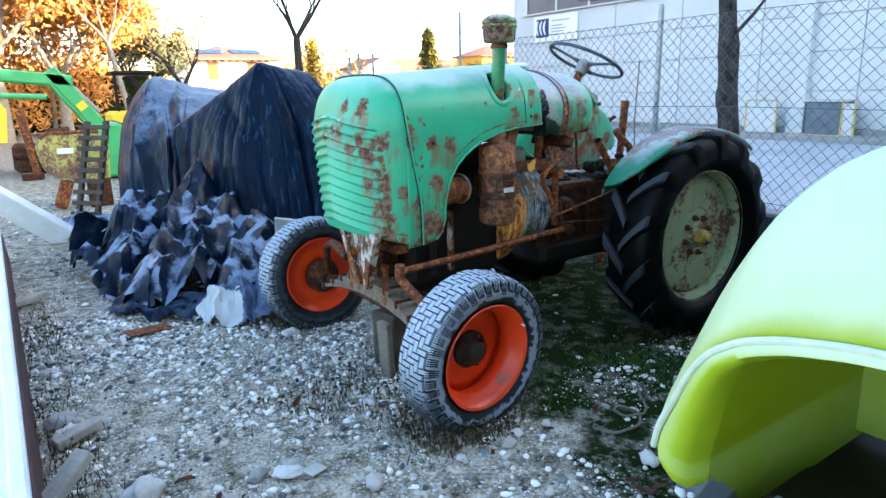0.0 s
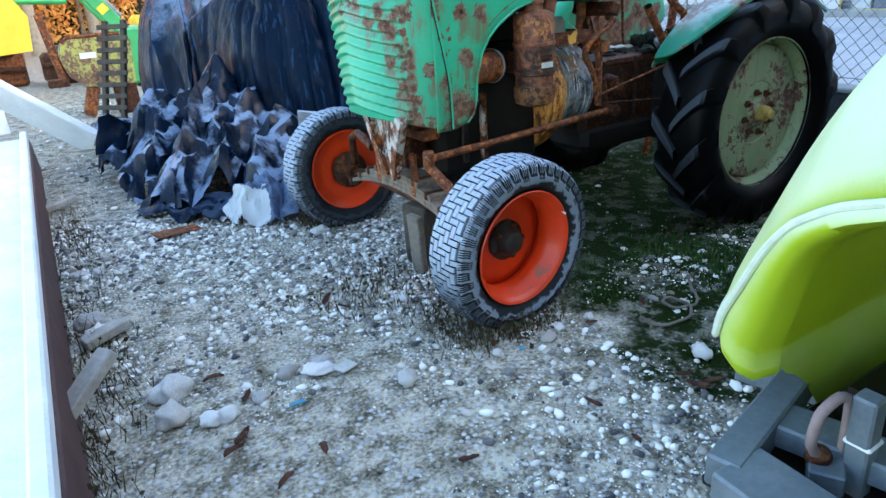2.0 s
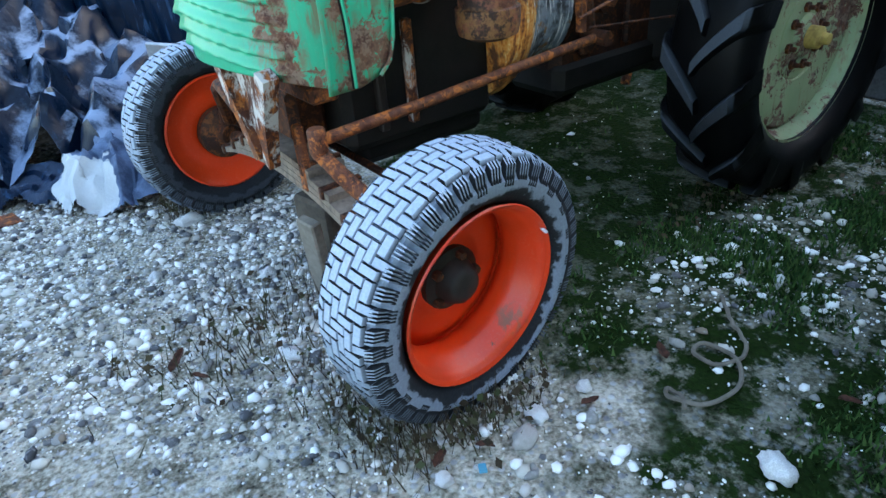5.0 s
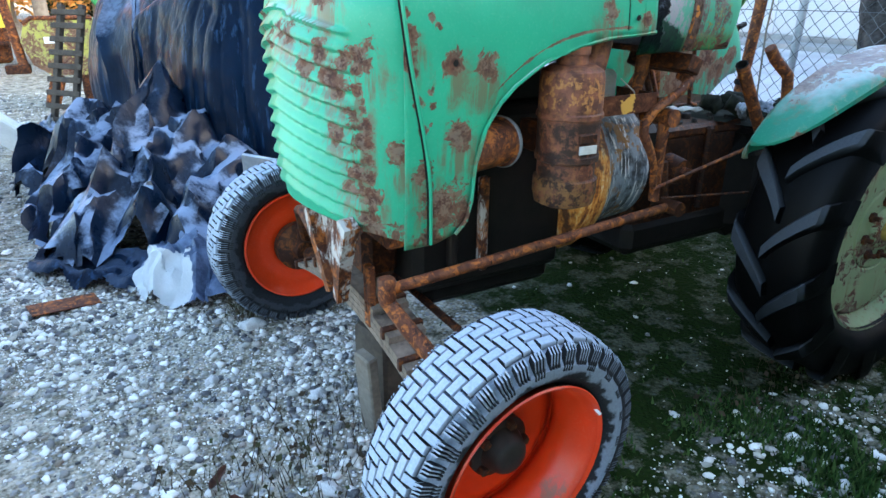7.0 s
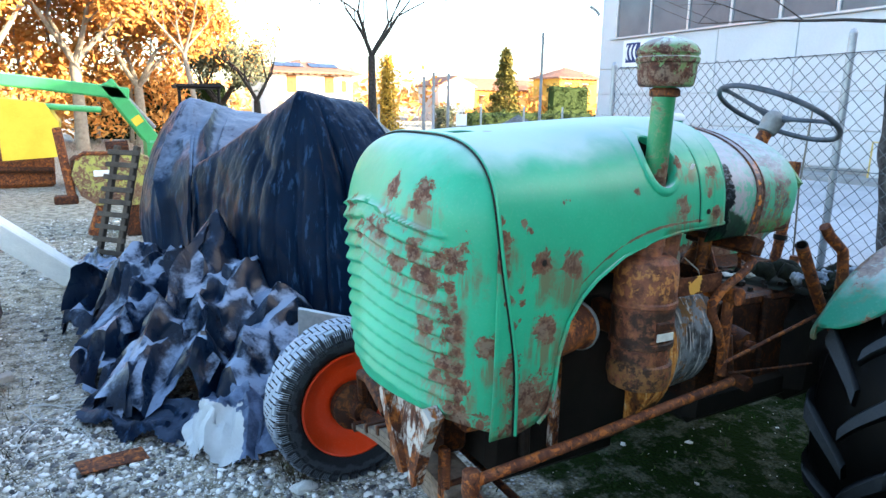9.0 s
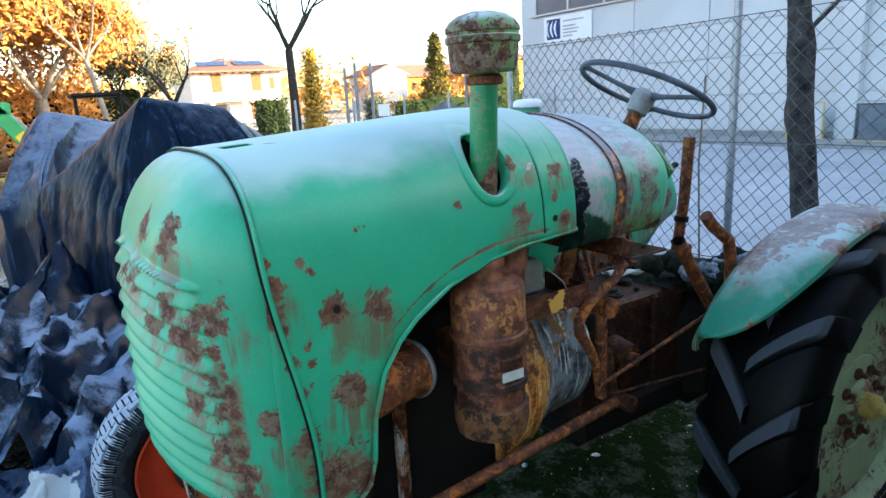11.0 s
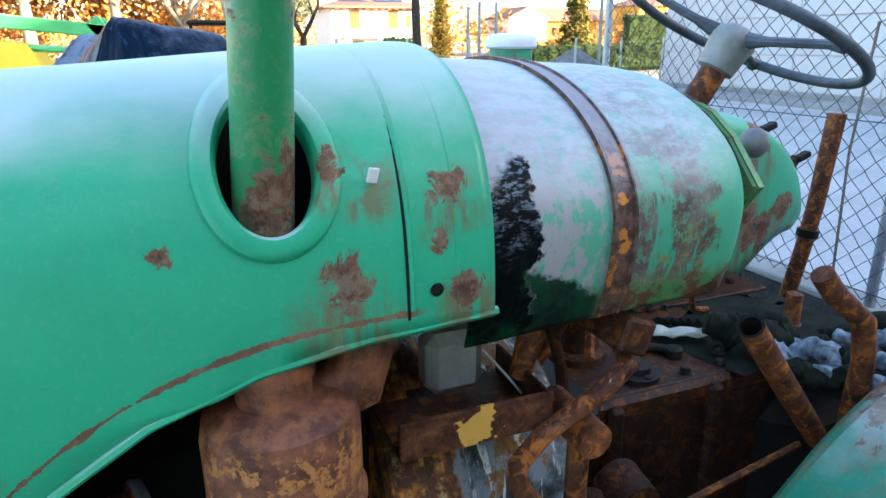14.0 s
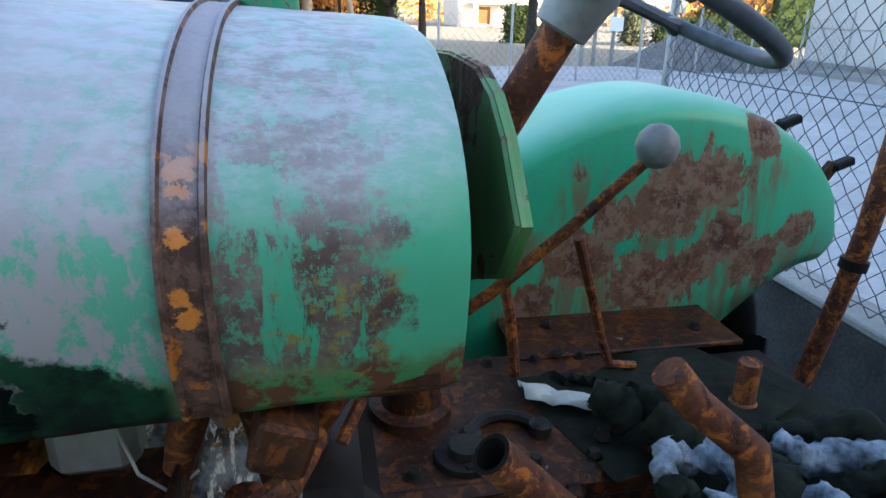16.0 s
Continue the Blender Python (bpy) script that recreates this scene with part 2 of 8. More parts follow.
def painted(name, paint, spots=(), wear=0.55, frost=0.0, streak=0.0, rough=0.38, pale_span=(0.75, 1.25), fade=0.2, tear=1.0, crease=False, jag=3.0, grain=26):
    """Old enamel over rusting sheet: patches where it has flaked, runs below them, frost and painted-in sky sheen on
    what faces up.
    """
    n = Nodes(name)
    big, mid, fine = n.noise(5, 5, 0.6), n.noise(22, 5, 0.65), n.noise(120, 3)
    ragged = n.noise(grain, 8, 0.78, n.stretch(1, 1, tear) if tear < 1 else None, 0.6)
    edge = n.math("SUBTRACT", n.math("ADD", n.math("MULTIPLY", ragged, 1.1), n.math("MULTIPLY", n.noise(9, 4, 0.6), 0.6)), 0.86)
    flake = n.math("ADD", n.math("MULTIPLY", big, 0.60), n.math("MULTIPLY", ragged, 0.55))
    mask = n.span(flake, wear + 0.17, wear + 0.185)
    worn = n.span(flake, wear + 0.10, wear + 0.17)
    halo = 0.0
    inner = 0.0
    for x, y, z, r in spots:
        d = n.math("ADD", n.near((x, y, z), r), n.math("MULTIPLY", edge, jag))
        mask = n.math("MAXIMUM", mask, n.span(d, 0.36, 0.40))
        inner = n.math("MAXIMUM", inner, n.span(d, 0.45, 0.9))
        if r > 0.03:
            e = n.math("ADD", n.near((x, y, z - 0.8 * r), 1.7 * r), n.math("MULTIPLY", edge, 1.5))
            halo = n.math("MAXIMUM", halo, n.span(e, 0.0, 0.7))
    if crease:
        # flaking along the crease that follows the arch
        px, _, pz = n.split()
        k = n.math("SUBTRACT", 1.0, n.math("DIVIDE", n.math("SUBTRACT", px, 0.235), 0.50))
        line = n.math("SUBTRACT", 1.345, n.math("MULTIPLY", n.math("MULTIPLY", n.math("MULTIPLY", k, k), k), 0.155))
        off = n.math("ADD", n.math("SUBTRACT", 1.0, n.math("DIVIDE", n.math("ABSOLUTE", n.math("SUBTRACT", pz, line)), 0.0062)), n.math("MULTIPLY", edge, 3.4))
        off = n.math("MULTIPLY", n.span(off, 0.36, 0.42), n.math("MULTIPLY", n.span(px, 0.20, 0.24), n.math("SUBTRACT", 1.0, n.span(px, 0.70, 0.73))))
        mask = n.math("MAXIMUM", mask, off)
    run = n.noise(34, 5, 0.65, n.stretch(1, 1, 0.10))
    tone = n.mix(n.span(n.noise(3, 4), 0.35, 0.7), tuple(v * (1 - fade) for v in paint), paint)
    tone = n.mix(n.math("MULTIPLY", n.span(fine, 0.5, 0.75), 0.05), tone, (0.55, 0.6, 0.5))
    scuff = n.noise(60, 6, 0.75, n.stretch(0.5, 0.5, 1.6))
    tone = n.mix(n.math("MULTIPLY", n.span(scuff, 0.63, 0.72), 0.45), tone, tuple(v * 0.4 + 0.02 for v in paint))
    tone = n.mix(n.math("MULTIPLY", worn, 0.35), tone, (0.26, 0.26, 0.15))
    if spots:
        tone = n.mix(n.math("MULTIPLY", n.math("MULTIPLY", halo, n.span(run, 0.42, 0.56)), 0.80), tone, (0.16, 0.10, 0.05))
    if streak:
        tone = n.mix(n.math("MULTIPLY", n.span(run, 0.62 - 0.2 * streak, 0.72), streak), tone, (0.17, 0.09, 0.045))
    rust = n.ramp(n.math("ADD", n.math("MULTIPLY", mid, 0.6), n.math("MULTIPLY", fine, 0.4)), RUST)
    rust = n.mix(n.math("MULTIPLY", n.span(n.noise(30, 7, 0.75), 0.47, 0.58), 0.70), rust, (0.23, 0.165, 0.115))
    rust = n.mix(n.math("MULTIPLY", n.math("SUBTRACT", 1.0, inner), 0.45), rust, (0.23, 0.135, 0.075)) if spots else rust
    col = n.mix(mask, tone, rust)
    roughness = n.mixf(mask, n.mixf(fine, rough - 0.06, rough + 0.12), 0.85)
    # Upward faces mix towards a pale colour: frost together with sky sheen.
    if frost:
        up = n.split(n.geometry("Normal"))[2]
        whitened = n.math("MULTIPLY", n.span(n.math("ADD", up, n.math("MULTIPLY", n.noise(7, 5), 0.5)), *pale_span), frost)
        whitened = n.math("MULTIPLY", whitened, n.mixf(mask, 1.0, 0.45))
        col = n.mix(whitened, col, FROST_SHEEN)
        roughness = n.mixf(whitened, roughness, 0.7)
    height = n.math("ADD", n.math("MULTIPLY", mask, -1.0), n.math("MULTIPLY", fine, 0.12))
    height = n.math("ADD", height, n.math("MULTIPLY", n.math("MULTIPLY", mask, ragged), 0.9))
    n.bump(n.math("ADD", height, n.math("MULTIPLY", n.noise(7, 2), 0.9)), 0.5, 0.005)
    return n.done(col, roughness, spec=0.5)


GREEN = (0.027, 0.405, 0.215)
hood_spots = [(0.095, -0.45, 1.271, 0.056), (0.198, -0.45, 1.244, 0.060), (0.112, -0.45, 1.080, 0.066), (0.07, -0.44, 0.895, 0.105),
              (0.012, -0.45, 0.985, 0.055), (0.05, -0.45, 1.36, 0.026), (-0.048, -0.45, 1.335, 0.056), (-0.05, -0.45, 1.29, 0.045),
              (0.62, -0.43, 1.545, 0.036), (0.655, -0.43, 1.530, 0.036), (0.632, -0.45, 1.385, 0.050), (0.745, -0.45, 1.43, 0.024),
              (0.755, -0.44, 1.496, 0.036), (0.435, -0.45, 1.448, 0.022), (0.10, -0.14, 1.60, 0.026), (0.15, -0.13, 1.604, 0.020), (0.026, -0.45, 1.20, 0.020), (0.034, -0.45, 1.165, 0.020), (0.026, -0.45, 1.12, 0.018),
              (0.035, -0.45, 1.385, 0.024), (0.775, -0.45, 1.37, 0.036), (0.02, -0.44, 0.80, 0.07), (0.14, -0.44, 0.84, 0.05)]
# a long scratch with two runs, then flaking down the seam behind the nose
hood_spots += [(0.105 + 0.0115 * k, -0.45, 1.4445 - 0.001 * k, 0.0105) for k in range(8)] + [(0.128, -0.45, 1.434, 0.011), (0.165, -0.45, 1.431, 0.012)]
hood_spots += [(-0.045 + 0.07 * smooth(1.45, 0.9, 0.80 + 0.075 * k), -0.45, 0.80 + 0.075 * k, 0.028 - 0.008 * (k % 3 == 0)) for k in range(9)]
nose_spots = [(-0.134, -0.378, 1.297, 0.075), (-0.165, -0.316, 1.209, 0.060), (-0.147, -0.339, 1.133, 0.050), (-0.127, -0.358, 1.056, 0.050),
              (-0.112, -0.361, 0.903, 0.055), (-0.184, -0.283, 1.234, 0.055), (-0.214, -0.198, 1.252, 0.060), (-0.233, -0.12, 1.336, 0.050),
              (-0.204, -0.127, 1.448, 0.050), (-0.178, -0.27, 1.446, 0.060), (-0.124, -0.339, 0.843, 0.055), (-0.139, -0.326, 0.928, 0.055),
              (-0.056, -0.423, 1.043, 0.060), (-0.03, -0.43, 1.05, 0.040), (-0.053, -0.417, 0.792, 0.065), (-0.112, -0.355, 0.812, 0.080),
              (-0.194, -0.264, 1.294, 0.060), (-0.167, -0.296, 1.083, 0.045), (-0.150, -0.345, 0.99, 0.045), (-0.235, 0.03, 1.31, 0.05), (-0.22, 0.14, 1.36, 0.05)]
nose_spots += [(-0.138 + 0.003 * k, -0.365 + 0.006 * math.sin(2 * k), 1.255 - 0.048 * k, 0.037) for k in range(9)]
nose_spots += [(-0.165 - 0.018 * k, -0.335 + 0.068 * k, 1.275 + 0.018 * k, 0.042) for k in range(5)]
fender_spots = [(1.62, -0.63, 1.23, 0.20), (1.80, -0.68, 1.27, 0.26), (1.50, -0.60, 1.18, 0.10), (2.05, -0.68, 1.24, 0.22), (1.42, -0.60, 1.17, 0.12), (1.25, -0.72, 0.98, 0.07), (1.36, -0.78, 1.05, 0.06), (1.15, -0.55, 0.97, 0.05), (1.55, -0.78, 1.20, 0.06)]
far_spots = [(1.95, 0.36, 1.22, 0.16), (1.72, 0.36, 1.28, 0.07), (1.72, 0.36, 1.08, 0.13), (2.10, 0.37, 1.12, 0.10),
             (1.90, 0.36, 1.00, 0.15), (2.20, 0.42, 1.05, 0.12), (2.16, 0.40, 1.36, 0.09), (1.58, 0.36, 1.16, 0.06), (2.05, 0.36, 1.27, 0.15), (2.0, 0.37, 1.02, 0.13), (1.80, 0.36, 1.18, 0.10), (2.3, 0.42, 1.12, 0.10), (1.62, 0.36, 0.98, 0.10)]
# The hood's pale crown is sky reflection put into this frost mix.
M_hood = painted("green_enamel_hood", GREEN, hood_spots, 0.62, frost=0.62, streak=0.16, pale_span=(0.82, 1.24), crease=True, jag=2.4)
M_nose = painted("green_enamel_nose", GREEN, nose_spots, 0.60, frost=0.55, streak=0.15, pale_span=(0.75, 1.30))
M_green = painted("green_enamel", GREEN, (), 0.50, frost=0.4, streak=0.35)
M_fender = painted("green_enamel_fender", (0.012, 0.20, 0.12), fender_spots, 0.53, frost=0.60, streak=0.15, pale_span=(0.98, 1.30))
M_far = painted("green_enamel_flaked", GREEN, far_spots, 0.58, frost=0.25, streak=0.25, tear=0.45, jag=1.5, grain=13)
M_stack = painted("green_enamel_pipe", (0.012, 0.24, 0.085), [(0.56, -0.42, 1.48, 0.09)], 0.48, streak=0.3)
M_dash = painted("green_enamel_dash", (0.13, 0.34, 0.11), (), 0.43, streak=0.6)
M_disc = painted("pale_green_wheel", (0.24, 0.31, 0.15), (), 0.425, streak=0.6, rough=0.65)
M_lime_machine = painted("yellow_green_machine", (0.40, 0.40, 0.07), [(-0.75, 7.2, 0.50, 0.30), (-1.1, 7.2, 0.55, 0.18), (-0.7, 7.2, 0.75, 0.10)], 0.40, streak=0.3)
M_orange = painted("orange_wheel", (0.82, 0.050, 0.004), [(0.12, -0.06, -0.12, 0.034), (0.06, -0.06, -0.17, 0.028), (-0.11, -0.06, -0.12, 0.026), (0.15, -0.06, 0.03, 0.018), (-0.02, -0.05, 0.14, 0.020)], 0.66, streak=0.12, rough=0.35, fade=0.3)
M_rust = rusty("rusted_steel", 0.15, tone=1.25)
M_iron = rusty("rusted_iron_dark", 0.12, tone=0.45)
M_ochre = rusty("rusted_pipe_ochre", 0.40, 0.08, tone=1.25)
M_bracket = rusty("rust_white_stained", 0.5, 0.75, 7)
M_black_iron = plain("oily_black_iron", (0.003, 0.003, 0.003), (0.014, 0.011, 0.009), 0.6, 10)
M_gearbox = rusty("oily_gearbox_iron", 0.06, tone=0.24)
M_grease = plain("greasy_iron", (0.006, 0.005, 0.005), (0.035, 0.027, 0.022), 0.5, 9)
M_deck = rusty("deck_iron", 0.05, 0.10, 16, 0.62, 0.40)
M_grey = plain("worn_grey_alloy", (0.16, 0.165, 0.17), (0.32, 0.33, 0.33), 0.55, 14, metal=0.3)
M_wheelrim = plain("grey_black_bakelite", (0.03, 0.037, 0.05), (0.10, 0.12, 0.15), 0.42, 12, 0.1)
M_galv = plain("galvanised_steel", (0.30, 0.33, 0.36), (0.46, 0.49, 0.52), 0.45, 20, 0.1, metal=0.5)
M_wire = plain("galvanised_wire", (0.05, 0.055, 0.06), (0.11, 0.12, 0.13), 0.5, 20, 0.05, metal=0.3)
M_stained = plain("stained_concrete", (0.015, 0.017, 0.018), (0.09, 0.095, 0.095), 0.95, 3.5, 0.4)
M_concrete = plain("weathered_concrete", (0.20, 0.21, 0.21), (0.36, 0.37, 0.36), 0.9, 2.5, 0.3)
M_wood = plain("grey_wood", (0.10, 0.085, 0.065), (0.24, 0.21, 0.17), 0.85, 6, 0.3)
M_pallet = plain("dark_old_wood", (0.035, 0.028, 0.022), (0.10, 0.08, 0.06), 0.85, 9, 0.3)
M_white = plain("chipped_white_paint", (0.62, 0.64, 0.66), (0.82, 0.84, 0.85), 0.6, 5, 0.1)
M_brown = plain("maroon_steel_side", (0.045, 0.022, 0.022), (0.11, 0.06, 0.055), 0.6, 6, 0.2)
M_plastic_white = plain("dirty_white_plastic", (0.38, 0.38, 0.34), (0.62, 0.62, 0.58), 0.5, 9, 0.1)


def make_hood_tank():
    """Tank sheet: thin frost over worn green, brown primer, a black tarred patch and yellow lichen low down."""
    n = Nodes("tank_sheet")
    x, y, z = n.split()
    big, mid, fine = n.noise(6, 5, 0.6), n.noise(20, 5, 0.65), n.noise(90, 3)
    run = n.noise(17, 7, 0.7, n.stretch(1.2, 1.2, 0.26))
    wob = n.math("MULTIPLY", n.math("SUBTRACT", mid, 0.5), 0.16)
    brown = n.mix(n.span(mid, 0.35, 0.65), (0.085, 0.045, 0.036), (0.19, 0.135, 0.115))
    col = n.mix(n.span(run, 0.445, 0.49), (0.055, 0.36, 0.21), brown)
    col = n.mix(n.math("MULTIPLY", n.span(big, 0.42, 0.66), 0.22), col, (0.26, 0.30, 0.30))
    col = n.mix(n.math("MULTIPLY", n.span(n.noise(75, 7, 0.8), 0.535, 0.56), 0.85), col, (0.07, 0.33, 0.20))
    rear = n.span(n.math("ADD", x, wob), 1.20, 1.225)
    col = n.mix(rear, col, (0.07, 0.38, 0.22))
    front = n.math("SUBTRACT", 1.0, n.span(n.math("ADD", x, n.math("MULTIPLY", wob, 0.8)), 0.99, 1.03))
    col = n.mix(front, col, n.mix(n.span(n.math("ADD", n.math("MULTIPLY", n.noise(38, 7, 0.75, n.stretch(0.9, 1, 0.5)), 0.6), n.math("MULTIPLY", x, 0.45)), 0.715, 0.775), (0.33, 0.31, 0.325), (0.10, 0.36, 0.24)))
    low = n.math("SUBTRACT", 1.0, n.span(n.math("ADD", z, wob), 1.30, 1.335))
    moss = n.math("MULTIPLY", low, n.span(mid, 0.42, 0.6))
    col = n.mix(moss, col, n.mix(fine, (0.20, 0.22, 0.04), (0.05, 0.14, 0.05)))
    sill = n.math("MULTIPLY", n.math("SUBTRACT", 1.0, n.span(n.math("ADD", z, n.math("MULTIPLY", wob, 0.5)), 1.295, 1.312)), n.span(x, 1.0, 1.05))
    col = n.mix(sill, col, n.mix(n.span(mid, 0.48, 0.56), (0.13, 0.05, 0.028), (0.06, 0.24, 0.09)))
    lichen = n.math("MULTIPLY", n.math("MULTIPLY", n.span(x, 1.05, 1.09), n.math("SUBTRACT", 1.0, n.span(x, 1.20, 1.24))), n.math("SUBTRACT", 1.0, n.span(n.math("ADD", z, wob), 1.38, 1.46)))
    col = n.mix(n.math("MULTIPLY", lichen, n.span(n.noise(48, 5, 0.7), 0.54, 0.66)), col, (0.26, 0.20, 0.04))
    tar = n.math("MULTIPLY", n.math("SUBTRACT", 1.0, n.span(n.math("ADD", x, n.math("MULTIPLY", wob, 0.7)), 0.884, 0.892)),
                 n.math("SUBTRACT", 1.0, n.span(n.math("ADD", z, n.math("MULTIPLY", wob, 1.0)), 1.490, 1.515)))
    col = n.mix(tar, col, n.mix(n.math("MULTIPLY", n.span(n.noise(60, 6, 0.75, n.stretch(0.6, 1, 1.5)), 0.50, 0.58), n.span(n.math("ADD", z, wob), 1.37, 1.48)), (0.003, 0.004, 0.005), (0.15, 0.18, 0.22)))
    # Low front band: green taken almost to black, with the shade down there painted in.
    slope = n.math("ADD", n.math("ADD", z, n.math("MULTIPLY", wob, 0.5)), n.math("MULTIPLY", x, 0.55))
    low_shade = n.math("MULTIPLY", n.math("SUBTRACT", 1.0, n.span(slope, 1.852, 1.864)),
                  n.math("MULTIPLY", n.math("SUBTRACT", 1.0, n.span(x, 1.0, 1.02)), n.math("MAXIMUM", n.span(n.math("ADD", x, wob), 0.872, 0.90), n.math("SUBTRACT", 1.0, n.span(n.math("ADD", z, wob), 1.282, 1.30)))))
    col = n.mix(low_shade, col, n.mix(n.span(mid, 0.40, 0.62), (0.002, 0.006, 0.005), (0.006, 0.045, 0.020)))
    up = n.split(n.geometry("Normal"))[2]
    whitened = n.math("MULTIPLY", n.span(n.math("ADD", up, n.math("MULTIPLY", big, 0.7)), 0.55, 1.25), n.mixf(n.span(n.noise(45, 7, 0.75, n.stretch(0.6, 1, 1)), 0.42, 0.60), 0.52, 0.86))
    col = n.mix(n.math("MULTIPLY", whitened, n.math("SUBTRACT", 1.0, tar)), col, (0.50, 0.53, 0.58))
    n.bump(n.math("ADD", n.math("MULTIPLY", mid, 0.4), n.math("MULTIPLY", n.math("MULTIPLY", tar, fine), 1.5)), 0.3, 0.004)
    return n.done(col, n.mixf(tar, 0.50, 0.42), spec=n.mixf(tar, 0.35, 0.07))


def make_strap():
    n = Nodes("rusted_strap")
    mid, fine, rag = n.noise(18, 5), n.noise(90, 3), n.noise(34, 7, 0.75)
    col = n.mix(n.span(rag, 0.42, 0.58), (0.060, 0.030, 0.022), (0.15, 0.085, 0.065))
    col = n.mix(n.span(n.math("ADD", n.math("MULTIPLY", mid, 0.6), n.math("MULTIPLY", rag, 0.4)), 0.555, 0.585), col, n.mix(fine, (0.30, 0.085, 0.015), (0.55, 0.19, 0.03)))
    blot = 0.0
    for z, r in ((1.500, 0.021), (1.486, 0.016), (1.444, 0.020), (1.396, 0.018), (1.376, 0.020), (1.30, 0.018)):
        y = -0.425 * (1 - max(0.0, (z - 1.392) / 0.236) ** 2.12) ** 0.47
        blot = n.math("MAXIMUM", blot, n.span(n.math("ADD", n.near((1.036, y, z), r), n.math("MULTIPLY", n.math("SUBTRACT", rag, 0.5), 2.4)), 0.34, 0.42))
    col = n.mix(blot, col, n.mix(fine, (0.45, 0.14, 0.02), (0.70, 0.26, 0.05)))
    up = n.split(n.geometry("Normal"))[2]
    whitened = n.math("MULTIPLY", n.span(n.math("ADD", up, n.math("MULTIPLY", rag, 0.6)), 0.55, 1.20), 0.75)
    n.bump(n.math("ADD", fine, rag), 0.5, 0.004)
    return n.done(n.mix(whitened, col, (0.40, 0.40, 0.45)), 0.6)


def make_rubber(name, frosted, dusty=0.0, tone=1.0, radius=0.30, inner=0.22, spec=0.09):
    """Tyre rubber, its axle along local y: frost and painted sky sheen where the tread meets the sky, dusty outer wall.
    """
    n = Nodes(name)
    x, y, z = n.split()
    rad = n.math("SQRT", n.math("ADD", n.math("MULTIPLY", x, x), n.math("MULTIPLY", z, z)))
    mid, fine = n.noise(16, 5, 0.6), n.noise(150, 3)
    col = n.mix(fine, (0.010 * tone, 0.011 * tone, 0.013 * tone), (0.030 * tone, 0.032 * tone, 0.036 * tone))
    if dusty:
        ring = n.span(n.math("ADD", rad, n.math("MULTIPLY", n.math("SUBTRACT", mid, 0.5), 0.10)), inner + 0.035, inner + 0.045)
        col = n.mix(n.math("MULTIPLY", ring, dusty), col, n.mix(fine, (0.14, 0.165, 0.21), (0.28, 0.32, 0.39)))
    tread = n.span(rad, radius - 0.006, radius)
    nx, ny, nz_ = n.split(n.facing)
    out = n.math("DIVIDE", n.math("ADD", n.math("MULTIPLY", nx, x), n.math("MULTIPLY", nz_, z)), rad)
    tread = n.math("MULTIPLY", tread, n.span(n.math("ADD", out, n.math("MULTIPLY", n.math("ABSOLUTE", ny), 0.62)), 0.62, 0.92))
    # Paler towards the top, dark in gaps and below: light and shade in the colour.
    up = n.split(n.geometry("Normal"))[2]
    whitened = n.math("MULTIPLY", tread, n.span(n.math("ADD", up, n.math("MULTIPLY", mid, 0.5)), -0.45, 0.50))
    col = n.mix(n.math("MULTIPLY", whitened, frosted), col, n.mix(fine, (0.30, 0.36, 0.46), (0.54, 0.62, 0.72)))
    n.bump(n.math("ADD", fine, mid), 0.25, 0.003)
    return n.done(col, n.mixf(whitened, 0.48, 0.8), spec=spec)


def make_tarp(name, dark, light, frost, rough=0.36, dust_sheen=0.3, gloss=0.45, pale_span=(1.00, 1.36)):
    """Thin sheet with a waxy sheen; painted highlights as dusty streaks down the pleats, painted sky light and frost on
    what faces up.
    """
    n = Nodes(name)
    big, mid, fine = n.noise(2.2, 4), n.noise(14, 6, 0.7), n.noise(160, 2)
    run = n.noise(26, 5, 0.65, n.stretch(1.0, 1.0, 0.08))
    weave = n.noise(420, 1, 0.5)
    warp = n.noise(7, 4, 0.6, n.stretch(1.0, 1.0, 0.5), 1.2)
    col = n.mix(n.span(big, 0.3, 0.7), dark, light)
    # Pale blue streaks: highlights along the pleats, put into the colour.
    col = n.mix(n.math("MULTIPLY", n.span(run, 0.55, 0.68), dust_sheen), col, (0.025, 0.065, 0.14))
    col = n.mix(n.math("MULTIPLY", n.span(mid, 0.60, 0.76), 0.5 * dust_sheen), col, (0.025, 0.06, 0.14))
    # Facets that face up take the pale blue of sky light as colour.
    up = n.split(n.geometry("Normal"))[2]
    whitened = n.span(n.math("ADD", up, n.math("MULTIPLY", mid, 0.8)), *pale_span)
    col = n.mix(n.math("MULTIPLY", whitened, frost), col, (0.26, 0.34, 0.48))
    n.bump(n.math("ADD", n.math("ADD", n.math("MULTIPLY", warp, 1.2), n.math("MULTIPLY", mid, 0.25)), n.math("MULTIPLY", weave, 0.02)), 0.25, 0.025)
    return n.done(col, n.mixf(mid, rough - 0.08, rough + 0.14), spec=gloss)


